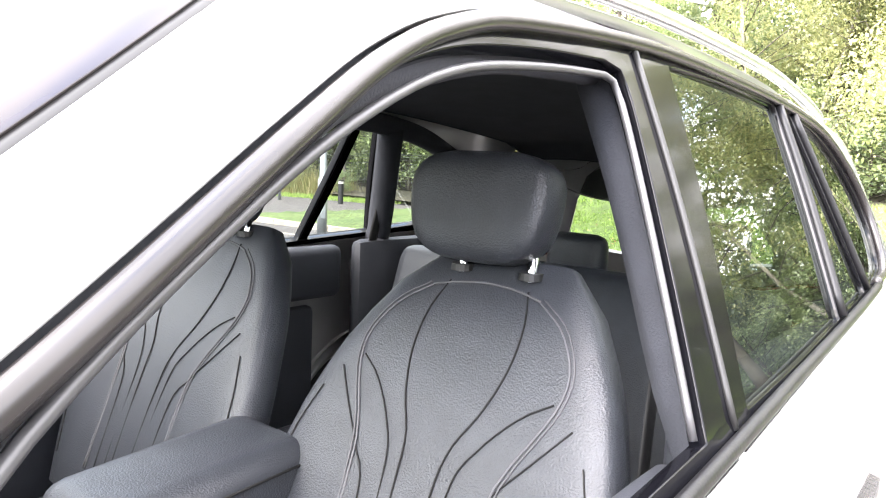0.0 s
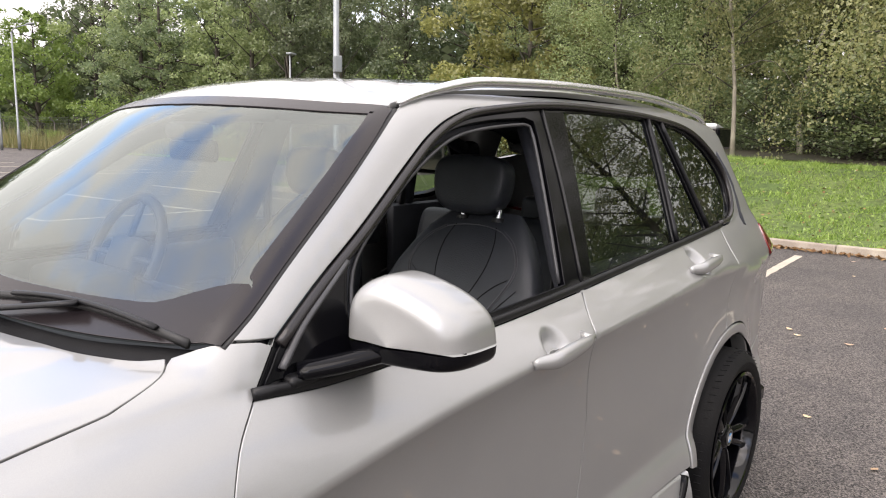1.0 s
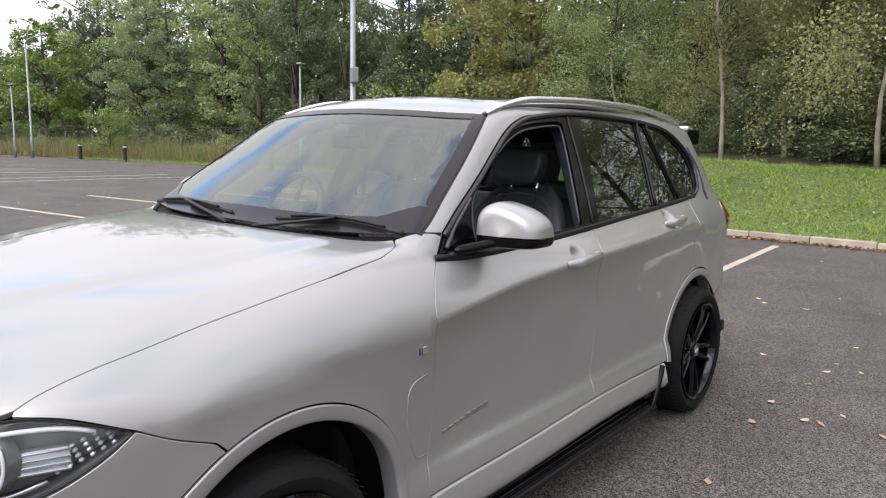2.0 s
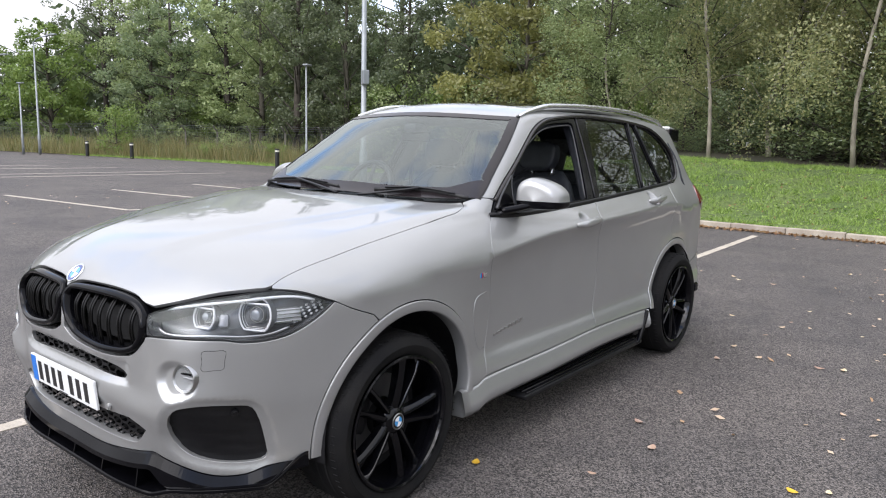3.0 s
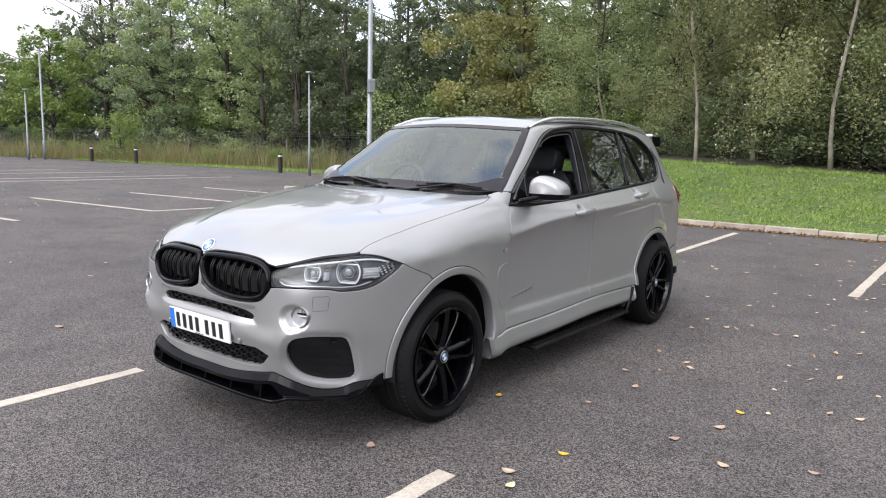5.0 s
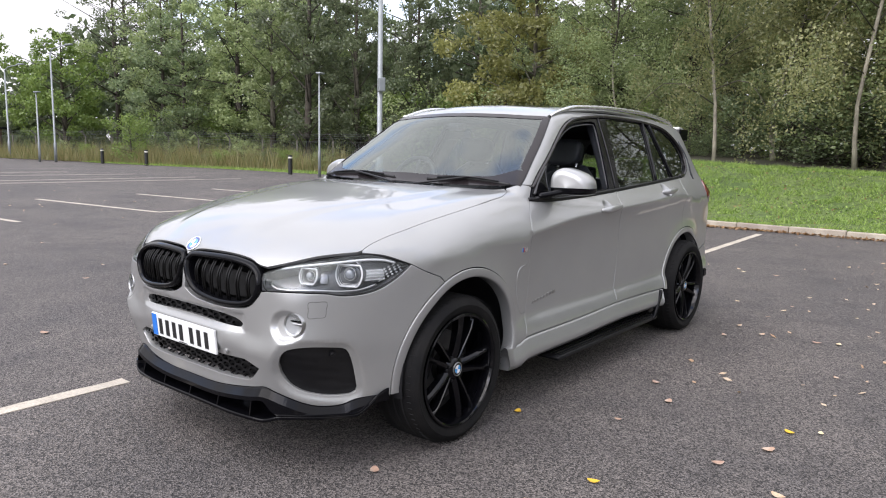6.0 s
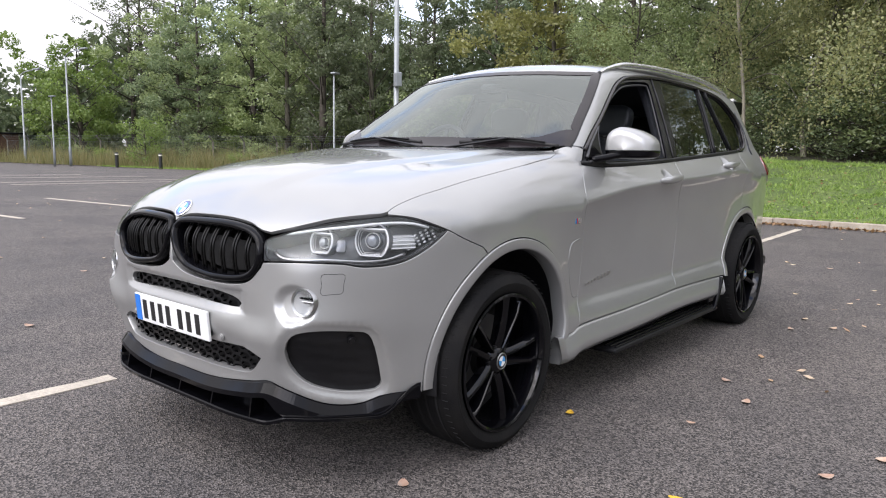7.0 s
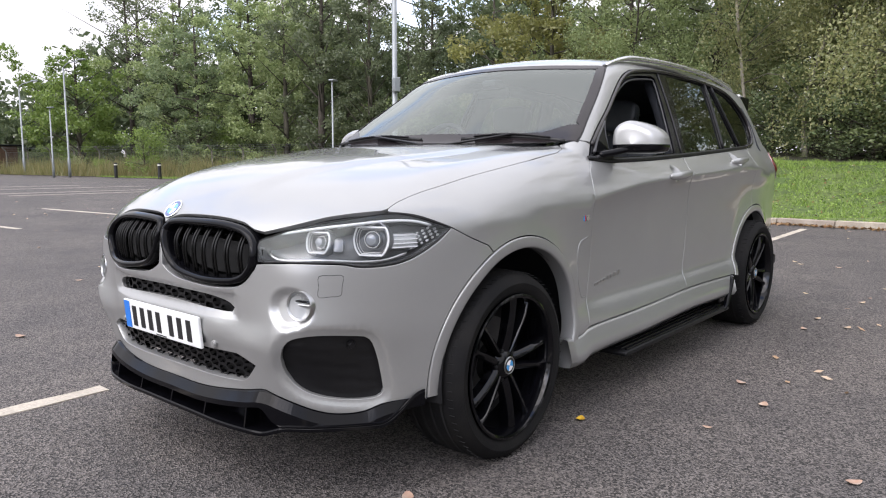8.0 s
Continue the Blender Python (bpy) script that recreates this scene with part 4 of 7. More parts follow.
def side_width(x, z):
    zb = BELT(x)
    zs = np.minimum(crease(x), zb - .105 - .085 * ease(-2.65, -3.25, x))
    w, wb = WIDTH(x), BELT_Y(x)
    q = z - zs
    r = q / np.maximum(zb - zs, .03)
    # the lower crease runs level, the shoulder crease climbs to the rear
    fold = q * .49 / np.maximum(zs - LOW_CREASE, .2)
    low = w + LOWER(np.clip(np.where(q > LOW_CREASE - zs, fold, q - (LOW_CREASE - zs) - .49), -.9, 0)) * (1 - .85 * ease(-.80, -.25, x))
    r = np.clip(r, 0, 1)
    melt = ease(-.95, -.35, x)
    up = w - (w - wb) * ((1 - melt) * UPPER(r) + melt * (.30 * r + .70 * r * r)) - .40 * np.maximum(z - zb, 0) - .06 * np.maximum(z - zb, 0) ** 2
    y = np.where(q < 0, low, up)
    for xc, zc in AXLES:
        rr = np.hypot(x - xc, z - zc)
        y = y + .011 * np.exp(-((rr - .45) / .08) ** 2) * ease(.2, .4, z)
    return y


def top_height(x, y):
    xb = x + .2 * y * y
    z = CENTRE(xb) - CROWN(xb) * y * y
    yc = .30 + .25 * ease(.8, -.4, x)
    return z + .012 * ease(.05, -.05, np.abs(y) - yc) * ease(-.52, -.40, xb) * ease(.9, .6, xb)


def set_back(y, z):
    """The flat grille face, and the fog lamp pods that stand proud on both sides of it."""
    return ease(.72, .50, y) * (.029 + .022 * ease(.25, .48, y)) * (.25 + .75 * ease(.48, .62, z)) - .044 * np.exp(-((y - .65) / .13) ** 2 - ((z - .56) / .10) ** 2)


def skin(x, y, z):
    """Below nought inside the car's outer form."""
    y = np.abs(y)
    k = .05 + .07 * ease(-.6, .2, x)
    f = soft_max(y - side_width(x, z), (z - top_height(x, y)) * .9, k)
    f = soft_max(f, x - (NOSE(z) - .87 * np.minimum(y, 1.05) ** 4.8 - set_back(y, z)), .055 + .035 * ease(.45, .7, y))
    return soft_max(f, -(x + TAIL(z) - .22 * y ** 3), .12)


def onto(o, d):
    """Points where rays from outside meet the skin."""
    o, d = np.asarray(o, float), np.asarray(d, float)
    s = np.zeros(len(o))
    for _ in range(120):
        s += np.clip(.40 * skin(*(o + d * s[:, None]).T), -.03, .05)
        s = np.clip(s, 0, 4)
    return o + d * s[:, None]


def outward(p, h=.004):
    g = np.stack([skin(*(p + e).T) - skin(*(p - e).T) for e in np.eye(3) * h], 1)
    return g / (np.linalg.norm(g, axis=1)[:, None] + 1e-12)


RT = math.sqrt(.5)


def lay(chart, uv):
    """From a flat chart of the skin to points on it. Charts: side (x, z), top (x, y), nose (arc, z), slant (x, seen 45 degrees from above), tail (arc, z)."""
    uv = np.asarray(uv, float)
    u, v = uv[:, 0], uv[:, 1]
    one, nil = np.ones_like(u), np.zeros_like(u)
    if chart == "side":
        return onto(np.stack([u, 1.35 * one, v], 1), np.stack([nil, -one, nil], 1))
    if chart == "top":
        return onto(np.stack([u, v, 2.2 * one], 1), np.stack([nil, nil, -one], 1))
    if chart == "slant":
        o = np.stack([u, -v * RT + 1.6 * RT, v * RT + 1.6 * RT], 1)
        return onto(o, np.stack([nil, -RT * one, -RT * one], 1))
    xc, sg = (-.4, 1) if chart == "nose" else (-2.9, -1)
    a = u / 1.25
    return onto(np.stack([xc + sg * 2.2 * np.cos(a), 2.2 * np.sin(a), v], 1), np.stack([-sg * np.cos(a), -np.sin(a), nil], 1))


def chart_of(chart, p):
    if chart == "side":
        return p[:, [0, 2]]
    if chart == "top":
        return p[:, [0, 1]]
    if chart == "slant":
        return np.stack([p[:, 0], (p[:, 2] - p[:, 1]) * RT], 1)
    xc, sg = (-.4, 1) if chart == "nose" else (-2.9, -1)
    return np.stack([np.arctan2(p[:, 1], sg * (p[:, 0] - xc)) * 1.25, p[:, 2]], 1)


def outline(chart, *segments, step=.02):
    """A closed outline in a chart. Each segment is a chart name and its points; it meets the next at a corner."""
    out = []
    for name, pts in segments:
        line = smooth_line(pts, step)
        if name != chart:
            line = chart_of(chart, lay(name, line))
        out.append(line)
    ring = np.vstack(out)
    keep = [0]
    for i in range(1, len(ring)):
        if np.linalg.norm(ring[i] - ring[keep[-1]]) > step * .35:
            keep.append(i)
    if np.linalg.norm(ring[keep[-1]] - ring[0]) < step * .35:
        keep.pop()
    return ring[keep]


def inside(pts, ring):
    x, y = pts[:, 0], pts[:, 1]
    r2 = np.roll(ring, -1, 0)
    hit = np.zeros(len(pts), bool)
    for (x1, y1), (x2, y2) in zip(ring, r2):
        if y1 != y2:
            hit ^= ((y1 > y) != (y2 > y)) & (x < (x2 - x1) * (y - y1) / (y2 - y1) + x1)
    return hit


def shrunk(ring, d):
    """The outline drawn in by d (out, if negative)."""
    nxt, prv = np.roll(ring, -1, 0), np.roll(ring, 1, 0)
    t = nxt - prv
    t /= np.linalg.norm(t, axis=1)[:, None] + 1e-12
    area = np.sum(ring[:, 0] * nxt[:, 1] - nxt[:, 0] * ring[:, 1])
    n = np.stack([-t[:, 1], t[:, 0]], 1) * (1 if area > 0 else -1)
    return ring + n * d


def cut_panel(name, chart, ring, mat, parent, holes=(), res=.03, depth=.014, off=0.0, push=None, mirror=False, label="", edge=.002, along=()):
    """A panel of the skin: the outline filled in its chart, laid on the form, its rim rolled in to a flange.
    push(uv) gives extra depth inwards; mirror makes the same panel for the car's other side."""
    from mathutils.geometry import delaunay_2d_cdt
    rings = [np.asarray(ring)] + [np.asarray(h) for h in holes]
    rolls = []
    for k, r in enumerate(rings):
        rolls.append(shrunk(r, edge if k == 0 else -edge))
    lo, hi = rings[0].min(0), rings[0].max(0)
    gx, gy = np.arange(lo[0], hi[0], res), np.arange(lo[1], hi[1], res * .87)
    G = np.array([(x + (j % 2) * res / 2, y) for j, y in enumerate(gy) for x in gx])
    ok = inside(G, rolls[0])
    for r in rolls[1:]:
        ok &= ~inside(G, r)
    G = G[ok]
    for extra, gap in along:
        # points of their own along a crease or in a hollow
        extra = np.asarray(extra)
        keep = inside(extra, rolls[0])
        extra = extra[keep]
        far = np.min(((G[:, None] - extra[None]) ** 2).sum(2), 1) > gap ** 2
        G = np.vstack([G[far], extra])
    allr = np.vstack(rolls)
    if len(G):
        dist = np.min(((G[:, None, 0] - allr[None, :, 0]) ** 2 + (G[:, None, 1] - allr[None, :, 1]) ** 2), 1)
        G = G[dist > (res * .42) ** 2]
    pts, edges = np.vstack([allr, G]), []
    k = 0
    for r in rolls:
        n = len(r)
        edges += [(k + i, k + (i + 1) % n) for i in range(n)]
        k += n
    vs, _, tris, *_ = delaunay_2d_cdt([Vector(p) for p in pts], edges, [], 0, 1e-6)
    uv = np.array([tuple(v) for v in vs])
    tris = np.array([t for t in tris if len(t) == 3])
    cen = uv[tris].mean(1)
    ok = inside(cen, rolls[0])
    for r in rolls[1:]:
        ok &= ~inside(cen, r)
    tris = tris[ok]
    P = lay(chart, uv)
    N = outward(P)
    dep = push(uv) if push is not None else np.zeros(len(uv))
    V = P + N * (off - dep)[:, None]
    tn = np.cross(V[tris[:, 1]] - V[tris[:, 0]], V[tris[:, 2]] - V[tris[:, 0]])
    flip = (tn * N[tris].mean(1)).sum(1) < 0
    tris[flip] = tris[flip][:, ::-1]
    if push is not None:
        N = np.zeros_like(V)
        tn[flip] *= -1
        for j in range(3):
            np.add.at(N, tris[:, j], tn)
        N /= np.linalg.norm(N, axis=1)[:, None] + 1e-12
    # rim: outer edge a little lower, then down to the flange
    from collections import Counter
    cnt = Counter()
    for t in tris:
        for a, b in ((t[0], t[1]), (t[1], t[2]), (t[2], t[0])):
            cnt[(a, b)] += 1
    rim = [(a, b) for (a, b), c in cnt.items() if (b, a) not in cnt]
    ids = sorted({i for e in rim for i in e})
    where = {i: j for j, i in enumerate(ids)}
    base = len(V)
    # direction away from the panel, along the surface
    away = np.zeros((len(ids), 3))
    for a, b in rim:
        t = V[b] - V[a]
        for i in (a, b):
            away[where[i]] += np.cross(t, N[i])
    away /= np.linalg.norm(away, axis=1)[:, None] + 1e-12
    nid = N[ids]
    r1 = V[ids] + away * edge * .75 - nid * edge * .30
    r2 = V[ids] + away * edge * 1.0 - nid * edge * 1.1
    r3 = V[ids] + away * edge * .9 - nid * (depth + edge)
    n1 = nid * .75 + away * .66
    n2 = nid * .2 + away * .98
    n3 = away
    m = len(ids)
    faces = [tuple(t) for t in tris]
    for a, b in rim:
        i, j = where[a], where[b]
        faces += [(b, a, base + i, base + j), (base + j, base + i, base + m + i, base + m + j), (base + m + j, base + m + i, base + 2 * m + i, base + 2 * m + j)]
    V = np.vstack([V, r1, r2, r3])
    N = np.vstack([N, n1, n2, n3])
    N /= np.linalg.norm(N, axis=1)[:, None] + 1e-12
    ob = mesh_object(name, V, faces, mat, parent, label, True, N)
    if not mirror:
        return ob
    flipv = np.array([1, -1, 1])
    return ob, mesh_object(name, V * flipv, [f[::-1] for f in faces], mat, parent, label, True, N * flipv)


def skin_line(chart, pts, off=0.0, step=.02, closed=False):
    p = lay(chart, smooth_line(pts, step, closed))
    return p + outward(p) * off


def arc(axle, r, a0, a1, n=40, sx=1.0):
    """Part of a wheel arch; its rear foot draws in a little."""
    out = []
    for d in np.linspace(a0, a1, n):
        t, k = math.radians(d), r * (1 - .13 * max(0, (d - 135) / 45) ** 2)
        out.append((axle[0] + k * sx * math.cos(t), axle[1] + k * math.sin(t)))
    return out


car = new("car")
tagged(car, "silver metallic estate-style off-road car with black wheels, front window down", "car")

FA, RA = (-.045, .365), (-2.935, .345)
GAP1 = [(-.705, 1.135), (-.645, 1.075), (-.605, .99), (-.618, .90), (-.635, .80), (-.637, .70), (-.622, .60), (-.60, .50), (-.582, .405)]
GAP2 = [(-1.765, 1.158), (-1.705, 1.10), (-1.685, 1.04), (-1.715, .90), (-1.732, .80), (-1.722, .65), (-1.705, .55), (-1.692, .425)]
GAP3 = [(-2.935, 1.212), (-2.855, 1.12), (-2.835, 1.02), (-2.84, .93), (-2.85, .828)]
BELT_LINE = [(-.705, 1.135), (-.90, 1.124), (-1.33, 1.133), (-1.765, 1.150), (-2.25, 1.175), (-2.70, 1.199), (-2.935, 1.212)]
HOUSE = [(-.775, 1.214), (-.891, 1.289), (-1.038, 1.376), (-1.222, 1.493), (-1.33, 1.557), (-1.434, 1.600), (-1.563, 1.628), (-1.882, 1.655), (-2.195, 1.656), (-2.60, 1.640), (-2.93, 1.60), (-3.13, 1.51), (-3.215, 1.40), (-3.185, 1.285), (-3.09, 1.225), (-2.935, 1.212)]
HOOD_GAP = [(-.626, .727), (-.585, .772), (-.516, .798), (-.440, .806), (-.125, .807), (.221, .802), (.381, .788), (.477, .783), (.528, .786)]
SCREEN_EDGE = [(-.685, .790), (-.745, .780), (-.832, .756), (-1.01, .707), (-1.15, .664), (-1.262, .622)]


def gapped(ring, d=.0015):
    return shrunk(ring, d)


def back(pts):
    return pts[::-1]


a_join = 68.0                        # where bumper and wing meet on the front arch
wing = outline("slant", ("side", back(GAP1)), ("side", [(-.705, 1.135), (-.775, 1.214)]), ("top", [(-.765, .81), (-.70, .792), (-.626, .735)]), ("top", HOOD_GAP),
               ("nose", [(0.879, 0.969), (0.98, 0.954), (1.103, 0.911)]), ("nose", [(1.103, 0.911), (1.18, 0.873), (1.276, 0.836)]), ("side", arc(FA, .488, a_join - 2, 176, sx=.97)), ("side", [(-.46, .385), (-.52, .388), (-.582, .405)]))
cut_panel("front_wing", "slant", gapped(wing, .0004), PAINT, car, mirror=True, edge=.001, label="silver front wing with a flared arch")
door_f = outline("side", ("side", BELT_LINE[:4]), ("side", GAP2), ("side", [(-1.692, .425), (-1.1, .408), (-.582, .405)]), ("side", back(GAP1)))


def handle_well(x0, z0):
    """Hollow behind a door handle."""
    def push(uv):
        d = np.hypot((uv[:, 0] - x0 - .012) / .050, (uv[:, 1] - z0 - .004) / .042)
        return .024 * ease(1.04, .45, d)
    return push


def door_points(x0, x1, xh, zh):
    """Close rows of points along the two creases and in the handle's hollow."""
    xs = np.arange(x1, x0, .012)
    rows = [np.stack([xs + .006 * (k % 2), crease(xs) + d], 1) for k, d in enumerate((-.021, -.012, -.004, .004, .012, .021))]
    rows += [np.stack([xs + .006 * (k % 2), np.full(len(xs), LOW_CREASE + d)], 1) for k, d in enumerate((-.036, -.024, -.014, -.006, .002, .010, .020, .032))]
    g = np.stack(np.meshgrid(np.arange(-.075, .076, .0055), np.arange(-.06, .061, .0055)), -1).reshape(-1, 2)
    g = g[np.hypot(g[:, 0] / .075, g[:, 1] / .06) < 1] + (xh + .012, zh + .004)
    return [(np.vstack(rows), .009), (g, .0055)]


door1, door1b = cut_panel("front_door", "side", gapped(door_f), PAINT, car, res=.022, push=handle_well(-1.515, 1.060), along=door_points(-.58, -1.77, -1.515, 1.060), mirror=True, label="silver front door, its window lowered")
door_r = outline("side", ("side", BELT_LINE[3:]), ("side", GAP3), ("side", arc(RA, .488, 77.7, 8, sx=.98)), ("side", [(-2.44, .410), (-2.1, .420), (-1.692, .425)]), ("side", back(GAP2)))
door2, door2b = cut_panel("rear_door", "side", gapped(door_r), PAINT, car, res=.022, push=handle_well(-2.535, 1.134), along=door_points(-1.69, -2.94, -2.535, 1.134), mirror=True, label="silver rear door with dark glass")
frame_ring = outline("slant", ("side", HOUSE), ("side", GAP3), ("side", arc(RA, .488, 77.7, 150, sx=.98)), ("side", [(-3.36, .59), (-3.5, .60), (-3.68, .62)]), ("side", [(-3.68, .62), (-3.71, .9), (-3.57, 1.16), (-3.47, 1.40)]),
                     ("top", [(-3.42, .565), (-3.2, .585), (-2.6, .598), (-2.0, .603), (-1.6, .603), (-1.34, .605), (-1.262, .622)]), ("top", back(SCREEN_EDGE)), ("side", [(-.70, 1.222), (-.775, 1.214)]))
cut_panel("side_frame", "slant", gapped(frame_ring), PAINT, car, mirror=True, label="silver pillars, roof edge and rear quarter")

# bonnet, roof, screen
half_hood = outline("top", ("top", [(-.472, 0), (-.482, .25), (-.526, .50), (-.580, .66), (-.622, .727)]), ("top", HOOD_GAP), ("nose", [(0.879, 0.971), (0.794, 0.966), (0.687, 0.951), (0.583, 0.925), (0.489, 0.901)]), ("nose", [(0.489, 0.901), (0.444, 0.909), (0.386, 0.93), (0.265, 0.943), (0.09, 0.941), (0.027, 0.927), (0, 0.908)]), step=.02)
half_hood = half_hood[half_hood[:, 1] > -.0005]


def both_sides(half):
    """A whole outline from its left half, which begins and ends on the middle line."""
    h = [p for p in half if p[1] > .004]
    return np.array([(half[0][0], 0.0)] + h + [(half[-1][0], 0.0)] + [(p[0], -p[1]) for p in h[::-1]])


cut_panel("bonnet", "top", gapped(both_sides(half_hood)), PAINT, car, res=.028, label="silver bonnet with two raised creases")
half_screen = outline("top", ("top", [(-.515, 0), (-.525, .25), (-.57, .50), (-.635, .70), (-.683, .787)]), ("top", [(-.685, .7885), (-.745, .7785), (-.832, .7545), (-1.01, .7055), (-1.15, .6625), (-1.252, .6205)]), ("top", [(-1.252, .620), (-1.19, .45), (-1.145, .22), (-1.132, 0)]), step=.03)
screen_ring = both_sides(half_screen)
screen = cut_panel("windscreen", "top", gapped(screen_ring), GLASS_SCREEN, car, res=.05, depth=.004, label="large raked windscreen reflecting sky")
screen.visible_shadow = False
band_in = shrunk(screen_ring, .042)
band_in[:, 0] -= .024 * ease(-.08, .03, band_in[:, 0] + .60 + .2 * band_in[:, 1] ** 2) + .05 * ease(.60, .72, np.abs(band_in[:, 1])) * ease(-.80, -.70, band_in[:, 0])
cut_panel("windscreen_band", "top", shrunk(screen_ring, .001), FRIT, car, holes=[band_in], res=.03, depth=.002, off=.003, edge=.001, label="black printed band round the windscreen")
for sg in (1, -1):
    tube("screen_seal", skin_line("top", SCREEN_EDGE, -.007, .03) * (1, sg, 1), .0085, SEAL, car, 8)
half_roof = outline("top", ("top", [(-1.137, 0), (-1.15, .22), (-1.195, .45), (-1.255, .605)]), ("top", [(-1.27, .600), (-1.6, .597), (-2.0, .597), (-2.6, .592), (-3.2, .579), (-3.48, .556)]), ("top", [(-3.48, .556), (-3.56, .3), (-3.58, 0)]), step=.04)
sun_ring = np.array([(-1.42, 0)] + [tuple(p) for p in smooth_line([(-1.42, .01), (-1.44, .38), (-1.50, .46)], .04)] + [tuple(p) for p in smooth_line([(-1.52, .465), (-2.55, .455), (-2.62, .40)], .05)] + [(-2.64, .2)])
sun_hole = both_sides(np.vstack([sun_ring, [(-2.65, 0.0)]]))
cut_panel("roof_panel", "top", gapped(both_sides(half_roof)), PAINT, car, holes=[sun_hole], res=.05, label="silver roof around a dark glass panel")
cut_panel("roof_glass", "top", shrunk(sun_hole, .006), GLOSS_BLACK, car, res=.06, off=-.002, label="dark tinted panoramic roof glass")
half_cowl = outline("top", ("top", [(-.40, 0), (-.42, .25), (-.47, .50), (-.53, .66), (-.60, .755)]), ("top", [(-.68, .785), (-.64, .69), (-.575, .50), (-.535, .25), (-.525, 0)]), step=.03)
cut_panel("scuttle", "top", both_sides(half_cowl), PLASTIC, car, res=.03, off=-.020, label="black plastic scuttle below the windscreen")

# window surround and glass
OPENING = [(-.94, 1.168), (-.955, 1.25), (-1.005, 1.338), (-1.171, 1.452), (-1.318, 1.530), (-1.444, 1.575), (-1.594, 1.597), (-1.76, 1.608)]
opening = outline("side", ("side", OPENING), ("side", [(-1.80, 1.600), (-1.798, 1.543), (-1.742, 1.318), (-1.702, 1.172)]), ("side", [(-1.702, 1.172), (-1.33, 1.157), (-.94, 1.150)]))
rear_glass = outline("side", ("side", [(-1.985, 1.630), (-2.25, 1.634), (-2.555, 1.624)]), ("side", [(-2.555, 1.624), (-2.525, 1.45), (-2.468, 1.205)]), ("side", [(-2.468, 1.205), (-2.15, 1.187), (-1.85, 1.175)]), ("side", [(-1.85, 1.175), (-1.93, 1.42), (-1.985, 1.630)]))
mid_glass = outline("side", ("side", [(-2.60, 1.620), (-2.66, 1.615)]), ("side", [(-2.66, 1.615), (-2.72, 1.42), (-2.79, 1.222)]), ("side", [(-2.79, 1.222), (-2.51, 1.208)]), ("side", [(-2.51, 1.208), (-2.565, 1.42), (-2.60, 1.620)]))
quarter_glass = outline("side", ("side", [(-2.715, 1.612), (-2.90, 1.578), (-3.05, 1.51)]), ("side", [(-3.05, 1.51), (-3.13, 1.42), (-3.145, 1.33), (-3.10, 1.262), (-3.02, 1.240)]), ("side", [(-3.02, 1.240), (-2.845, 1.228)]), ("side", [(-2.845, 1.228), (-2.775, 1.42), (-2.715, 1.612)]))
house = outline("side", ("side", HOUSE), ("side", back(BELT_LINE)), ("side", [(-.705, 1.135), (-.775, 1.214)]))
cut_panel("window_surround", "side", shrunk(house, .003), GLOSS_BLACK, car, holes=[opening, rear_glass, mid_glass, quarter_glass], res=.03, depth=.02, off=-.004, edge=.002, mirror=True, label="gloss black window frames and pillars")
for nm, ring in (("rear_door_glass", rear_glass), ("rear_vent_glass", mid_glass), ("quarter_glass", quarter_glass)):
    for ob in cut_panel(nm, "side", shrunk(ring, -.004), GLASS_DARK, car, res=.05, depth=.003, off=-.010, edge=.001, mirror=True, label="dark privacy glass"):
        ob.visible_shadow = False
drop = cut_panel("driver_door_glass", "side", shrunk(opening, -.004), GLASS_SCREEN, car, res=.06, depth=.003, off=-.012, edge=.001)
drop.data.transform(Matrix.Diagonal((1, -1, 1, 1)))
drop.data.flip_normals()
drop.visible_shadow = False
tagged(drop, "clear side glass, closed")
for sgn in (1, -1):
    flip = np.array([1, sgn, 1])
    tube("belt_moulding", skin_line("side", [(p[0], p[1] + .006) for p in BELT_LINE], .004, .04) * flip, .0095, SATIN_BLACK, car, 8, squash=1.2)
    tube("drip_moulding", skin_line("side", [(p[0] - .006, p[1] - .010) for p in HOUSE[:11]] + [(-3.118, 1.502), (-3.200, 1.40), (-3.172, 1.293), (-3.085, 1.238), (-2.95, 1.226)], .001, .03) * flip, .011, TRIM_GLOSS, car, 8)
    tube("frame_seal", skin_line("side", [(p[0] - .012, p[1] - .014) for p in OPENING] + [(-1.786, 1.585), (-1.785, 1.54), (-1.728, 1.318), (-1.69, 1.178)], -.014, .03) * flip, .0050, SEAL_GREY, car, 8)
    tube("pillar_seal", skin_line("side", [(-1.862, 1.632), (-1.835, 1.42), (-1.785, 1.165)], -.002, .04) * flip, .005, SEAL, car, 6)
    tube("glass_seal", skin_line("side", [(-2.577, 1.622), (-2.548, 1.45), (-2.488, 1.206)], -.002, .04) * flip, .010, SATIN_BLACK, car, 6)
    tube("glass_seal", skin_line("side", [(-2.69, 1.614), (-2.75, 1.42), (-2.818, 1.225)], -.002, .04) * flip, .009, SATIN_BLACK, car, 6)

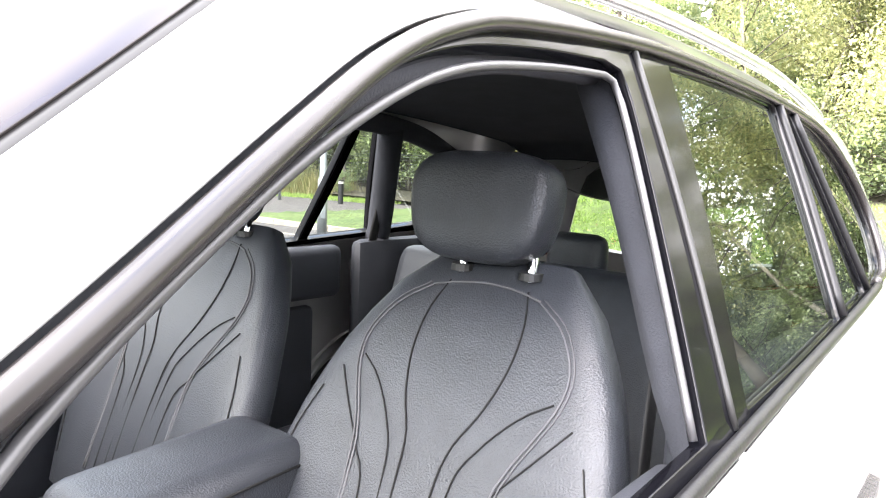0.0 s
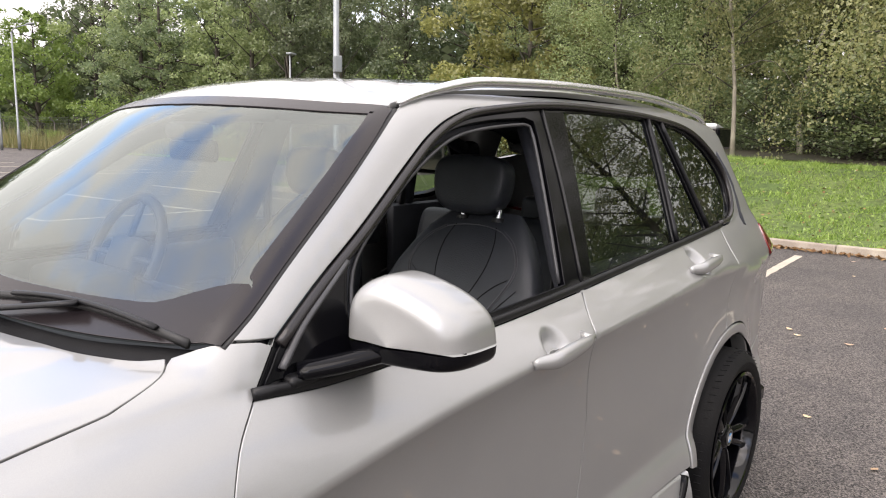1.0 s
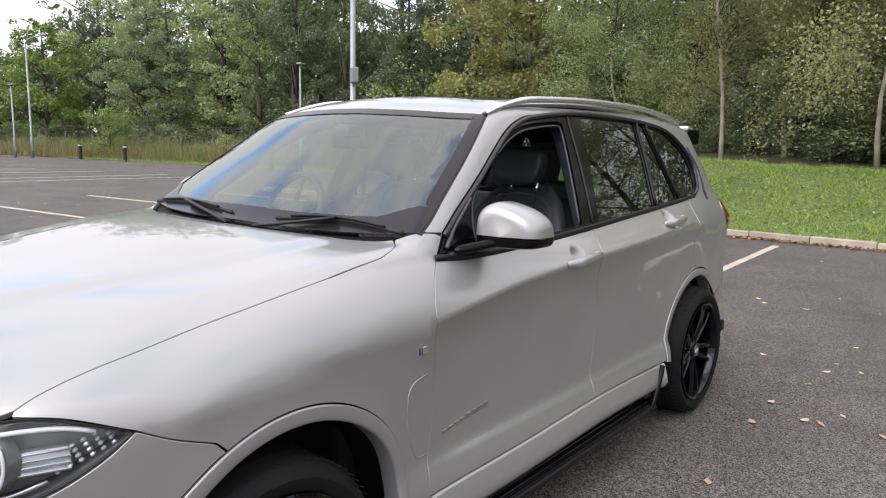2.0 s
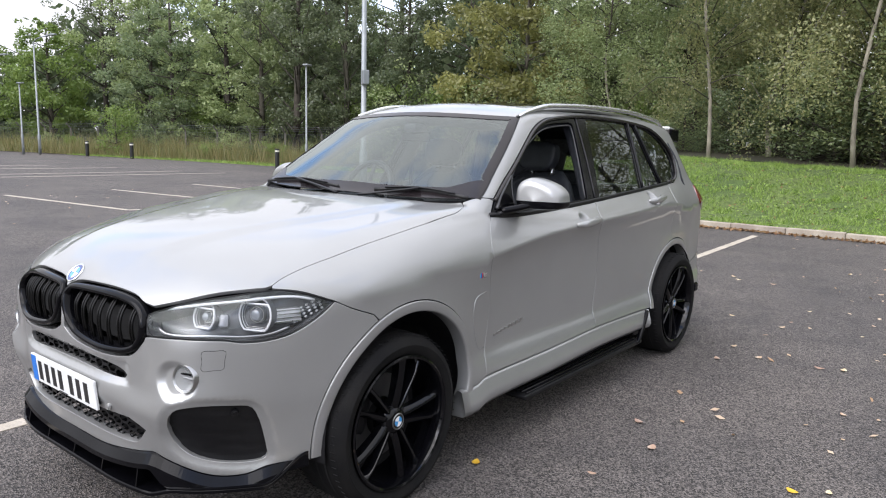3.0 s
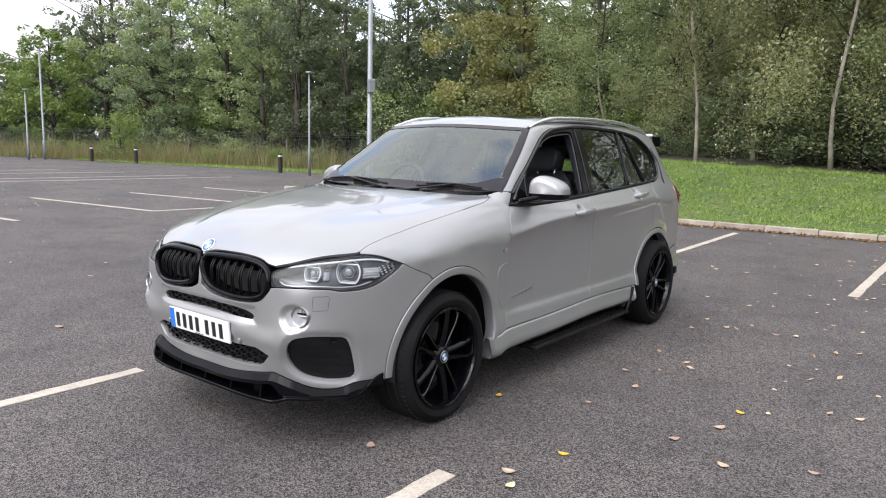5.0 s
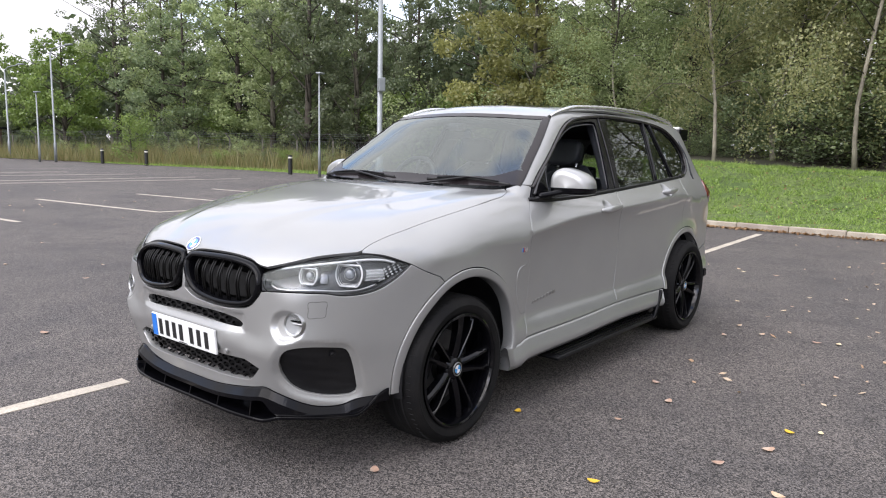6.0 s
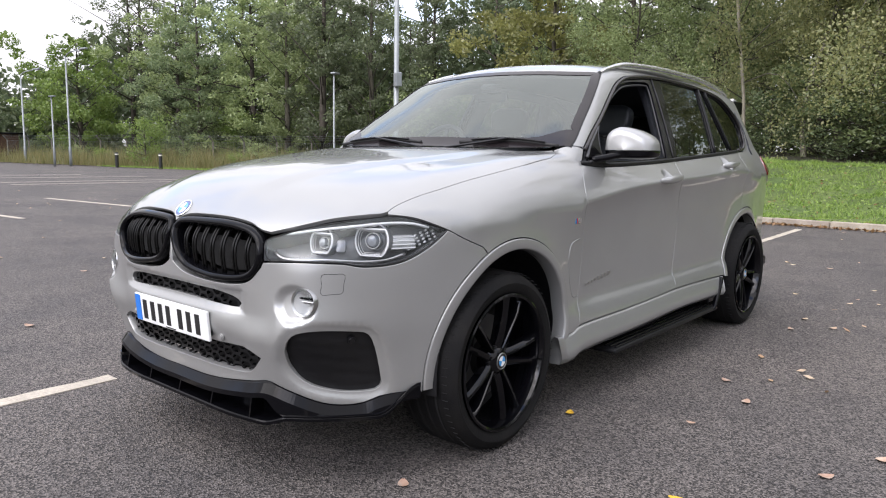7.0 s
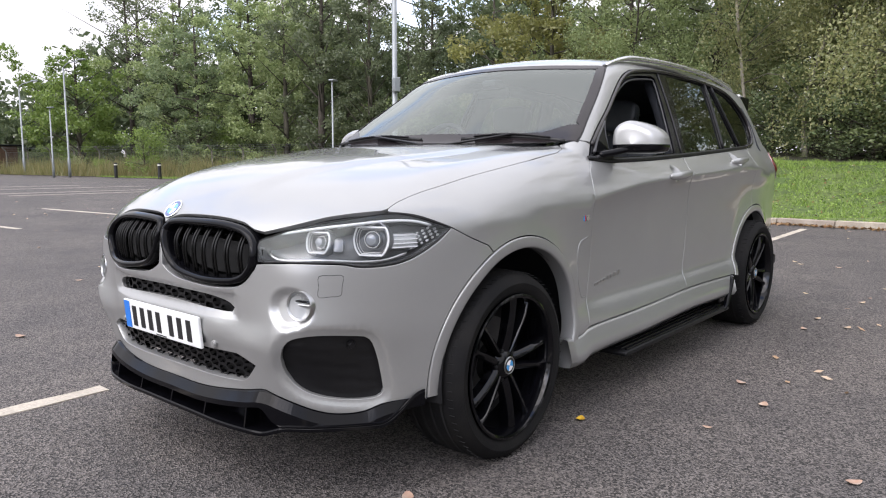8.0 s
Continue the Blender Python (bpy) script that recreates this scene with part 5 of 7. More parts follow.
# nose: bumper, lamps, grilles
LAMP = [(0.481, 0.878), (0.584, 0.917), (0.724, 0.945), (0.884, 0.965), (0.98, 0.95), (1.1, 0.909)]
LAMP_LOW = [(1.1, 0.909), (1.038, 0.863), (0.959, 0.821), (0.887, 0.803), (0.804, 0.8), (0.74, 0.812), (0.612, 0.816), (0.485, 0.809)]
half_bumper = outline("nose", ("nose", [(0, 0.862), (-0.013, 0.794), (0.022, 0.757), (0.094, 0.728), (0.225, 0.717), (0.359, 0.717), (0.425, 0.735), (0.472, 0.785)]), ("nose", [(0.48, 0.802), (0.612, 0.812), (0.74, 0.808), (0.804, 0.796), (0.887, 0.798), (0.959, 0.816), (1.041, 0.86), (1.103, 0.908)]),
                      ("nose", [(1.103, 0.91), (1.18, 0.872), (1.275, 0.835)]), ("side", arc(FA, .488, a_join - 2.5, -5, sx=.97)), ("nose", [(1, 0.334), (0.882, 0.334), (0.792, 0.31), (0.72, 0.308), (0.656, 0.321), (0.566, 0.355), (0.492, 0.377), (0.4, 0.364), (0.187, 0.34), (0, 0.338)]), step=.018)


def both_arcs(half):
    h = [p for p in half if p[0] > .004]
    return np.array([(0.0, half[0][1])] + h + [(0.0, half[-1][1])] + [(-p[0], p[1]) for p in h[::-1]])


def mirrored(ring):
    return np.array([(-u, v) for u, v in ring[::-1]])


slot = both_arcs(outline("nose", ("nose", [(0, 0.683), (0.12, 0.682), (0.265, 0.680), (0.338, 0.669), (0.371, 0.654), (0.375, 0.641), (0.359, 0.631), (0.259, 0.634), (0.12, 0.637), (0, 0.638)]), step=.02))
lower = both_arcs(outline("nose", ("nose", [(0, 0.490), (0.188, 0.490), (0.36, 0.494), (0.400, 0.489), (0.461, 0.460)]), ("nose", [(0.461, 0.460), (0.425, 0.416), (0.402, 0.399), (0.352, 0.393), (0.2, 0.389), (0, 0.389)]), step=.02))
intake = outline("nose", ("nose", [(0.563, 0.498), (0.579, 0.542), (0.611, 0.573), (0.681, 0.583), (0.777, 0.574), (0.823, 0.562), (0.843, 0.516), (0.857, 0.44), (0.865, 0.378)]), ("nose", [(0.865, 0.378), (0.852, 0.355), (0.8, 0.35), (0.73, 0.355), (0.645, 0.375), (0.594, 0.407), (0.566, 0.451), (0.563, 0.498)]), step=.018)


intake_edge = smooth_line(intake, .006, True)
RIMS = [shrunk(smooth_line(intake, .009, True), -d) for d in (.005, .012, .020, .030)]


def bumper_form(uv):
    """Dished hollows round the fog lamps, the ledge under the upper slot and the lips of the air intakes."""
    u, z = np.abs(uv[:, 0]), uv[:, 1]
    d = np.hypot((u - 0.600) / .076, (z - 0.668) / .070)
    out = .019 * ease(1.02, .60, d)
    out += .014 * ease(.608, .630, z) * ease(.700, .688, z) * ease(.400, .378, u)
    out += .010 * ease(.05, .0, np.abs(z - .438) - .055) * ease(.53, .47, u)
    out -= .008 * ease(.045, .0, np.abs(z - .575) - .010) * ease(.47, .30, u)
    near = (np.abs(u - .71) < .22) & (np.abs(z - .465) < .17)
    if near.any():
        q = np.stack([u[near], z[near]], 1)
        dist = np.sqrt(np.min(((q[:, None] - intake_edge[None]) ** 2).sum(2), 1))
        dist[inside(q, intake_edge)] = 0
        out[near] += .013 * ease(.036, .002, dist)
    return out


def nose_points():
    """Close points in the hollows round the fog lamps, about the slot and along the intake lips."""
    g = np.stack(np.meshgrid(np.arange(-.085, .086, .0055), np.arange(-.08, .081, .0055)), -1).reshape(-1, 2)
    g = g[np.hypot(g[:, 0] / .085, g[:, 1] / .079) < 1]
    ledge = np.array([(u, z) for z in (.606, .612, .619, .626, .688, .694, .700) for u in np.arange(-.41, .411, .014)])
    rims = np.vstack(RIMS)
    return [(np.vstack([g + (0.600, 0.668), g + (-0.600, 0.668)]), .0055), (ledge, .006), (np.vstack([rims, rims * (-1, 1)]), .007)]


bumper = cut_panel("front_bumper", "nose", gapped(both_arcs(half_bumper)), PAINT, car, holes=[slot, lower, intake, mirrored(intake)], along=nose_points(), res=.020, depth=.03, push=bumper_form, label="silver front bumper with black intakes")


def hex_mesh(name, ring, cell, off, parent, thick=.0032):
    """Honeycomb bars inside an outline, laid behind the skin."""
    lo, hi = ring.min(0), ring.max(0)
    pieces, seen = [], set()
    w, h = cell * 1.5, cell * math.sqrt(3) * .72
    for i in range(int((hi[0] - lo[0]) / w) + 2):
        for j in range(int((hi[1] - lo[1]) / h) + 2):
            c = np.array([lo[0] + i * w, lo[1] + (j + (i % 2) / 2) * h])
            if not inside(c[None], ring)[0]:
                continue
            cs = [c + np.array([math.cos(a) * cell, math.sin(a) * cell * .83]) for a in np.radians(np.arange(0, 361, 60))]
            for a, b in zip(cs, cs[1:]):
                key = tuple(np.round((a + b) * 200).astype(int))
                if key not in seen:
                    seen.add(key)
                    pieces.append((a, b))
    A = lay("nose", np.array([p[0] for p in pieces])); B = lay("nose", np.array([p[1] for p in pieces]))
    n = outward((A + B) / 2)
    A, B = A + n * off, B + n * off
    t = B - A
    t /= np.linalg.norm(t, axis=1)[:, None]
    s = np.cross(t, n) * thick
    d = n * .018
    v = np.stack([A - s, A + s, B + s, B - s, A - s - d, A + s - d, B + s - d, B - s - d], 1).reshape(-1, 3)
    f = [tuple(8 * k + q for q in g) for k in range(len(A)) for g in ((0, 1, 2, 3), (0, 4, 5, 1), (3, 2, 6, 7))]
    return mesh_object(name, v, f, SATIN_BLACK, parent, "black honeycomb grille", False)


hex_mesh("upper_mesh", shrunk(slot, -.012), .028, -.03, bumper)
hex_mesh("lower_mesh", shrunk(lower, -.012), .028, -.03, bumper)
# black sheets behind the meshes, standing in for the shade in the openings
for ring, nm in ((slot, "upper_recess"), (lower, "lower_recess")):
    cut_panel(nm, "nose", shrunk(ring, -.02), SHADE_BLACK, bumper, res=.05, off=-.075, depth=.002)
for k, ring in enumerate((intake, mirrored(intake))):
    def ribs(uv):
        d = np.abs((uv[:, 1] * 22 + .15 * np.floor(np.abs(uv[:, 0]) * 14)) % 1 - .5)
        return .003 * ease(.14, .0, d)
    cut_panel("corner_intake", "nose", shrunk(ring, -.012), SATIN_BLACK, bumper, res=.012, off=-.032, depth=.002, push=ribs, label="black ribbed intake blank")
    u = 0.777 * (1 - 2 * k)
    p = lay("nose", [(u, 0.538)])[0]
    n = outward(p[None])[0]
    m = Matrix.Translation(p - n * .030) @ Vector(n).to_track_quat("Y", "Z").to_matrix().to_4x4()
    part("parking_sensor", revolve([(0, .012), (.008, .012), (.010, .008), (.013, .008), (.015, .0)], 16, m), SATIN_BLACK, bumper, smooth=True)
for u in (0.293, -0.293):
    p = lay("nose", [(u, 0.515)])[0]
    n = outward(p[None])[0]
    m = Matrix.Translation(p + n * .001) @ Vector(n).to_track_quat("Y", "Z").to_matrix().to_4x4()
    part("parking_sensor", revolve([(0, .004), (.009, .004), (.0095, .001), (.0125, .001), (.0135, -.004)], 18, m), PAINT, bumper, smooth=True)
for sg in (1, -1):
    flap = np.array([(0.686, 0.773), (0.72, 0.775), (0.752, 0.773), (0.749, 0.74), (0.745, 0.711), (0.716, 0.708), (0.684, 0.708), (0.685, 0.74)]) * (sg, 1)
    # thin black line painting the shade in the gap round the flap
    tube("washer_flap", skin_line("nose", flap, -.0002, .01, True), .0009, SHADE_BLACK, bumper, 5, closed=True)
    u = 0.627 * sg
    p = lay("nose", [(u, 0.68)])[0]
    n = outward(p[None])[0]
    n = n * .6 + np.array([.8, 0, 0]); n /= np.linalg.norm(n)
    m = Matrix.Translation(p - n * .030) @ Vector(n).to_track_quat("Y", "Z").to_matrix().to_4x4()
    fog = part("fog_lamp", revolve([(.044, -.02), (.050, -.02), (.050, .022), (.047, .027), (.042, .022), (.041, .0)], 32, m), SATIN_METAL, bumper, "round fog lamp with chrome ring", True)
    part("bowl", revolve([(.042, .004), (.036, -.012), (.018, -.020), (.0, -.020)], 28, m), SATIN_BLACK, fog, smooth=True)
    part("upper_blade", rbox((.070, .004, .010), (0, .010, .004), .002, 1, m @ pose(0, 0, 0, -25)), SATIN_METAL, fog)
    part("lower_reflector", revolve([(.022, -.008), (.017, .000), (.0, .004)], 20, m @ pose(0, 0, -.015)), CHROME, fog, smooth=True)
    part("cross_bar", rbox((.076, .006, .008), (0, .012, .013), .002, 1, m), GLOSS_BLACK, fog)
    part("lens", revolve([(.047, .022), (.030, .032), (.0, .036)], 28, m), GLASS_THIN, fog, smooth=True).visible_shadow = False

# kidney grilles
KIDNEY = [(0.003, 0.874), (0.015, 0.911), (0.063, 0.931), (0.265, 0.936), (0.385, 0.923), (0.443, 0.9), (0.471, 0.869), (0.478, 0.823), (0.462, 0.778), (0.428, 0.743), (0.36, 0.725), (0.23, 0.725), (0.096, 0.747), (0.031, 0.797)]
for sg in (1, -1):
    ring = smooth_line(KIDNEY, .012, True)
    if sg < 0:
        ring = mirrored(ring)
    p = lay("nose", ring)
    n = outward(p)
    lean_n = n * .35 + np.array([.9, 0, .05])
    lean_n /= np.linalg.norm(lean_n, axis=1)[:, None]
    cen = p.mean(0)
    loops = []
    for inset, rise in ((.001, -.03), (.001, .002), (.004, .007), (.012, .010), (.020, .007), (.025, -.006), (.028, -.05)):
        q = lay("nose", shrunk(ring, inset))
        loops.append(q + lean_n * rise)
    v = np.vstack(loops)
    k = len(ring)
    f = [(a * k + i, a * k + (i + 1) % k, (a + 1) * k + (i + 1) % k, (a + 1) * k + i) for a in range(len(loops) - 1) for i in range(k)]
    kid = mesh_object("kidney_grille", v, f if sg > 0 else [g[::-1] for g in f], GLOSS_BLACK, car, "gloss black kidney-shaped grille frame")
    # black sheet that paints the shade behind the slats
    cut_panel("grille_back", "nose", shrunk(ring, .03), SHADE_BLACK, kid, res=.04, off=-.07, depth=.002)
    inner = shrunk(ring, .024)
    us = np.linspace(inner[:, 0].min(), inner[:, 0].max(), 9)[1:-1]
    for u in us:
        zs = np.linspace(.70, .96, 120)
        okz = zs[inside(np.stack([np.full(120, u), zs], 1), inner)]
        if len(okz) < 4:
            continue
        line = np.stack([np.full(12, u), np.linspace(okz[0], okz[-1], 12)], 1)
        q = lay("nose", line)
        nn = outward(q) * .3 + np.array([.9, 0, 0]); nn /= np.linalg.norm(nn, axis=1)[:, None]
        bow = np.sin(np.linspace(0, np.pi, 12))[:, None] * .010
        pair = []
        for dy in (-.0075, .0075):
            pair.append(sweep(q + nn * (-.026 + bow) + np.array([0, dy, 0]), .0045, 8, up=(1, 0, 0)))
        vv, ff = joined(*pair)
        mesh_object("slat", vv, ff, SLAT_BLACK, kid)

# head lamps
lamp_ring = outline("nose", ("nose", LAMP), ("nose", LAMP_LOW), ("nose", [(0.485, 0.809), (0.483, 0.838), (0.481, 0.878)]), step=.016)
for sg in (1, -1):
    ring = lamp_ring if sg > 0 else mirrored(lamp_ring)
    lampo = cut_panel("headlamp", "nose", shrunk(ring, .002), LAMP_DARK, car, res=.02, off=-.075, depth=.002, label="clear twin-ring headlamp with chrome lower strip")
    rim = lay("nose", ring)
    n = outward(rim)
    v = np.vstack([rim - n * .002, rim - n * .078])
    k = len(ring)
    f = [(i, (i + 1) % k, k + (i + 1) % k, k + i) for i in range(k)]
    mesh_object("housing_wall", v, f, LAMP_DARK, lampo)
    lens = cut_panel("lens", "nose", shrunk(ring, .004), GLASS_CLEAR, lampo, res=.025, off=-.002, depth=.012)
    lens.visible_shadow = False
    tube("lens_seal", skin_line("nose", ring[::3], -.006, .02, True), .0025, SEAL, lampo, 6, closed=True)
    ln = [(0.508 * sg, 0.842), (0.535 * sg, 0.824), (0.578 * sg, 0.822), (0.671 * sg, 0.825), (0.75 * sg, 0.818), (0.81 * sg, 0.812), (0.885 * sg, 0.815), (0.95 * sg, 0.833)]
    tube("lower_strip", skin_line("nose", ln, -.024, .02), .0040, SATIN_METAL, lampo, 8, squash=1.3)
    ln = [(0.545 * sg, 0.906), (0.666 * sg, 0.926), (0.776 * sg, 0.938), (0.886 * sg, 0.945), (0.97 * sg, 0.940), (1.03 * sg, 0.924)]
    tube("brow_strip", skin_line("nose", ln, -.014, .02), .0075, LIGHT_GUIDE, lampo, 8, squash=.7)
    for kk in range(7):
        t = kk / 6
        a, b = ((.62 + .3 * t) * sg, .926 + .018 * t), ((.66 + .3 * t) * sg, .936 + .014 * t)
        tube("brow_rib", skin_line("nose", [a, b], -.025, .01), .002, CHROME, lampo, 5)
    for u, z, r in ((0.652, 0.884, .044), (0.817, 0.884, .060)):
        p = lay("nose", [(u * sg, z)])[0]
        n = outward(p[None])[0] * .45 + np.array([.85, .10 * sg, 0]); n /= np.linalg.norm(n)
        m = Matrix.Translation(p - n * .050) @ Vector(n).to_track_quat("Y", "Z").to_matrix().to_4x4()

        def cut_ring(q, y):
            """A ring cut flat above and below."""
            a = np.linspace(0, 2 * np.pi, 64, endpoint=False)
            z = np.clip(q * np.sin(a) * 1.12, -.86 * q, .66 * q)
            return [tuple(m @ Vector((q * math.cos(t), y, w))) for t, w in zip(a, z)]
        axis = tuple(m.to_3x3() @ Vector((0, 1, 0)))
        proj = part("projector", revolve([(r * 1.04, -.03), (r * 1.04, .002), (r * .98, .004), (r * .84, -.010), (r * .70, -.022), (r * .54, -.032), (0, -.034)], 40, m), LAMP_BOWL, lampo, "grey projector bowl", True)
        tube("light_ring", cut_ring(r * 1.0, .010), .0036, LIGHT_GUIDE, proj, 8, closed=True, up=axis)
        tube("bowl_ring", cut_ring(r * .90, .003), .0016, LIGHT_GUIDE, proj, 6, closed=True, up=axis)
        tube("bowl_ring", cut_ring(r * .81, -.004), .0012, SATIN_METAL, proj, 6, closed=True, up=axis)
        part("projector_lens", revolve([(r * .42, -.030), (r * .40, -.012), (r * .30, .000), (0, .008)], 32, m @ pose(.10 * r * sg, 0, 0)), GLASS_BALL, proj, "clear projector lens", smooth=True)
        part("inner_ring", revolve([(r * .47, -.030), (r * .47, -.012), (r * .42, -.012), (r * .42, -.030)], 32, m @ pose(.10 * r * sg, 0, 0), True), SATIN_METAL, proj, smooth=True)
        part("ring_foot", rbox((r * 1.1, .012, .005), (0, .010, -.87 * r), .002, 1, m), LIGHT_GUIDE, proj)
    p = lay("nose", [(0.733 * sg, 0.884)])[0]
    n = outward(p[None])[0]
    m = Matrix.Translation(p - n * .05) @ Vector(n).to_track_quat("Y", "Z").to_matrix().to_4x4()
    part("side_light", rbox((.036, .02, .050), (0, 0, 0), .010, 2, m), LAMP_BOWL, lampo, smooth=True)
    p = lay("nose", [(0.945 * sg, 0.875)])[0]
    n = outward(p[None])[0]
    m = Matrix.Translation(p - n * .045) @ Vector(n).to_track_quat("Y", "Z").to_matrix().to_4x4()
    part("indicator", rbox((.10, .03, .055), (0, 0, 0), .012, 2, m), LAMP_BODY, lampo, "faceted grey indicator reflector", True)
    for kk in range(4):
        part("indicator_fin", rbox((.095, .006, .004), (0, .016, -.02 + kk * .013), .001, 1, m), CHROME, lampo)
    for kk in range(26):
        a, c = kk % 7, kk // 7
        u, z = .968 + .020 * a - .006 * c, .846 + .0125 * c + .0085 * a
        p = lay("nose", [(u * sg, z)])[0]
        n = outward(p[None])[0]
        m = Matrix.Translation(p - n * .034) @ Vector(n).to_track_quat("Y", "Z").to_matrix().to_4x4()
        if u < 1.075 and z < .918:
            part("reflector_facet", rbox((.012, .010, .0085), (0, 0, 0), .003, 1, m @ pose(0, 0, 0, 8 * (-1) ** a, 30, 0)), LAMP_BODY, lampo)

# number plate and badges
p0 = lay("nose", [(0, 0.545)])[0]
plate = part("number_plate", rbox((.012, .524, .113), (p0[0] + .012, 0, .548), .004), PLATE_WHITE, car, "white number plate with dark bars and a blue end", False)
tilt = Matrix.Translation((p0[0] + .012, 0, .548))
plate.data.transform(tilt @ pose(0, 0, 0, 0, 5, 0) @ tilt.inverted())
tilt = tilt @ pose(0, 0, 0, 0, 5, 0)
part("blue_band", rbox((.002, .040, .105), (.0068, -.236, 0), .0005, 1, tilt), PLATE_BLUE, plate)
for y in (-.183, -.125, -.067, -.010, .075, .135, .195):
    part("dark_bar", rbox((.002, .030, .078), (.0068, y, -.002), .0006, 1, tilt), INK, plate)
part("maker_bar", rbox((.002, .07, .004), (.0068, .0, -.050), .0004, 1, tilt), INK, plate)
part("plate_holder", rbox((.018, .50, .09), (-.012, 0, 0), .006, 1, tilt), PLASTIC, plate)


def disc_badge(name, p, n, r, parent, ring_mat):
    m = Matrix.Translation(p) @ Vector(n).to_track_quat("Y", "Z").to_matrix().to_4x4()
    b = part(name, revolve([(0, .0), (r, .0), (r, .003), (r * .93, .0045), (r * .86, .003), (0, .003)], 36, m), ring_mat, parent, "round badge with blue and white quarters", True)
    part("dark_ring", revolve([(r * .86, .0035), (r * .62, .0035)], 36, m), BADGE_DEEP if ring_mat is CHROME else INK, b)
    for q in range(4):
        bm = bmesh.new()
        c = bm.verts.new((0, .004, 0))
        vs = [bm.verts.new((r * .62 * math.cos(a), .004, r * .62 * math.sin(a))) for a in np.radians(np.linspace(q * 90, q * 90 + 90, 9))]
        for i in range(8):
            bm.faces.new((c, vs[i], vs[i + 1]))
        bmesh.ops.transform(bm, matrix=m, verts=bm.verts)
        part("quarter", bm, BADGE_BLUE if q % 2 else BADGE_WHITE, b)


pb = lay("top", [(.838, 0.0)])[0]
disc_badge("bonnet_badge", pb, outward(pb[None])[0], .041, car, CHROME)

# splitter below the bumper
lip_top = lay("nose", smooth_line([(1, 0.336), (0.882, 0.331), (0.792, 0.306), (0.72, 0.304), (0.656, 0.317), (0.566, 0.351), (0.492, 0.373), (0.4, 0.36), (0.187, 0.337), (0, 0.336)], .012))
lip_top = np.vstack([lip_top, (lip_top * (1, -1, 1))[::-1][1:]])
sp = np.linspace(-1, 1, len(lip_top))
nx = outward(lip_top) * (1, 1, 0)
nx /= np.linalg.norm(nx, axis=1)[:, None]
inner = ease(.58, .50, np.abs(lip_top[:, 1]))
dip = .232 + .026 * ease(.50, .60, np.abs(lip_top[:, 1])) + .085 * ease(.84, 1.0, np.abs(sp))
outp = .026 * ease(1.0, .85, np.abs(sp)) + .006
lip = lip_top + nx * outp[:, None]
rec = lip_top + nx * (outp * (1 - inner) - .055 * inner)[:, None]


def at_z(p, z):
    q = p.copy()
    q[:, 2] = z
    return q


rows = [lip_top - nx * .02 + (0, 0, .012), lip_top + nx * .003 + (0, 0, .002), lip_top + nx * (outp * .75)[:, None] + (0, 0, -.028), at_z(lip_top + nx * (outp * .80)[:, None], (lip_top[:, 2] - .045) * inner + (dip + .022) * (1 - inner)), at_z(rec, (lip_top[:, 2] - .048) * inner + (dip + .019) * (1 - inner)), at_z(rec, dip + .016), at_z(lip - nx * .004, dip + .016), at_z(lip, dip + .012), at_z(lip, dip + .002), at_z(lip - nx * .004, dip), at_z(rec - nx * .08, dip - .002)]
v = np.vstack(rows)
k = len(lip_top)
f = [(a * k + i, (a + 1) * k + i, (a + 1) * k + i + 1, a * k + i + 1) for a in range(len(rows) - 1) for i in range(k - 1)]
splitter = mesh_object("splitter", v, f, GLOSS_BLACK, car, "gloss black front splitter with upright fins", False)
for y in (-.44, -.22, 0, .22, .44):
    i = int(np.argmin(np.abs(lip_top[:, 1] - y)))
    a, b, c = lip_top[i] - nx[i] * .05, lip_top[i] + nx[i] * .004, lip[i] - nx[i] * .006
    t = np.array([0, .0035, 0])
    v = [a - t, b - t, np.array([c[0], c[1], dip[i] + .014]) - t, np.array([a[0], a[1], dip[i] + .014]) - t]
    v += [q + 2 * t for q in v]
    mesh_object("fin", v, [(0, 1, 2, 3), (7, 6, 5, 4), (0, 4, 5, 1), (1, 5, 6, 2), (2, 6, 7, 3)], GLOSS_BLACK, splitter, smooth=False)

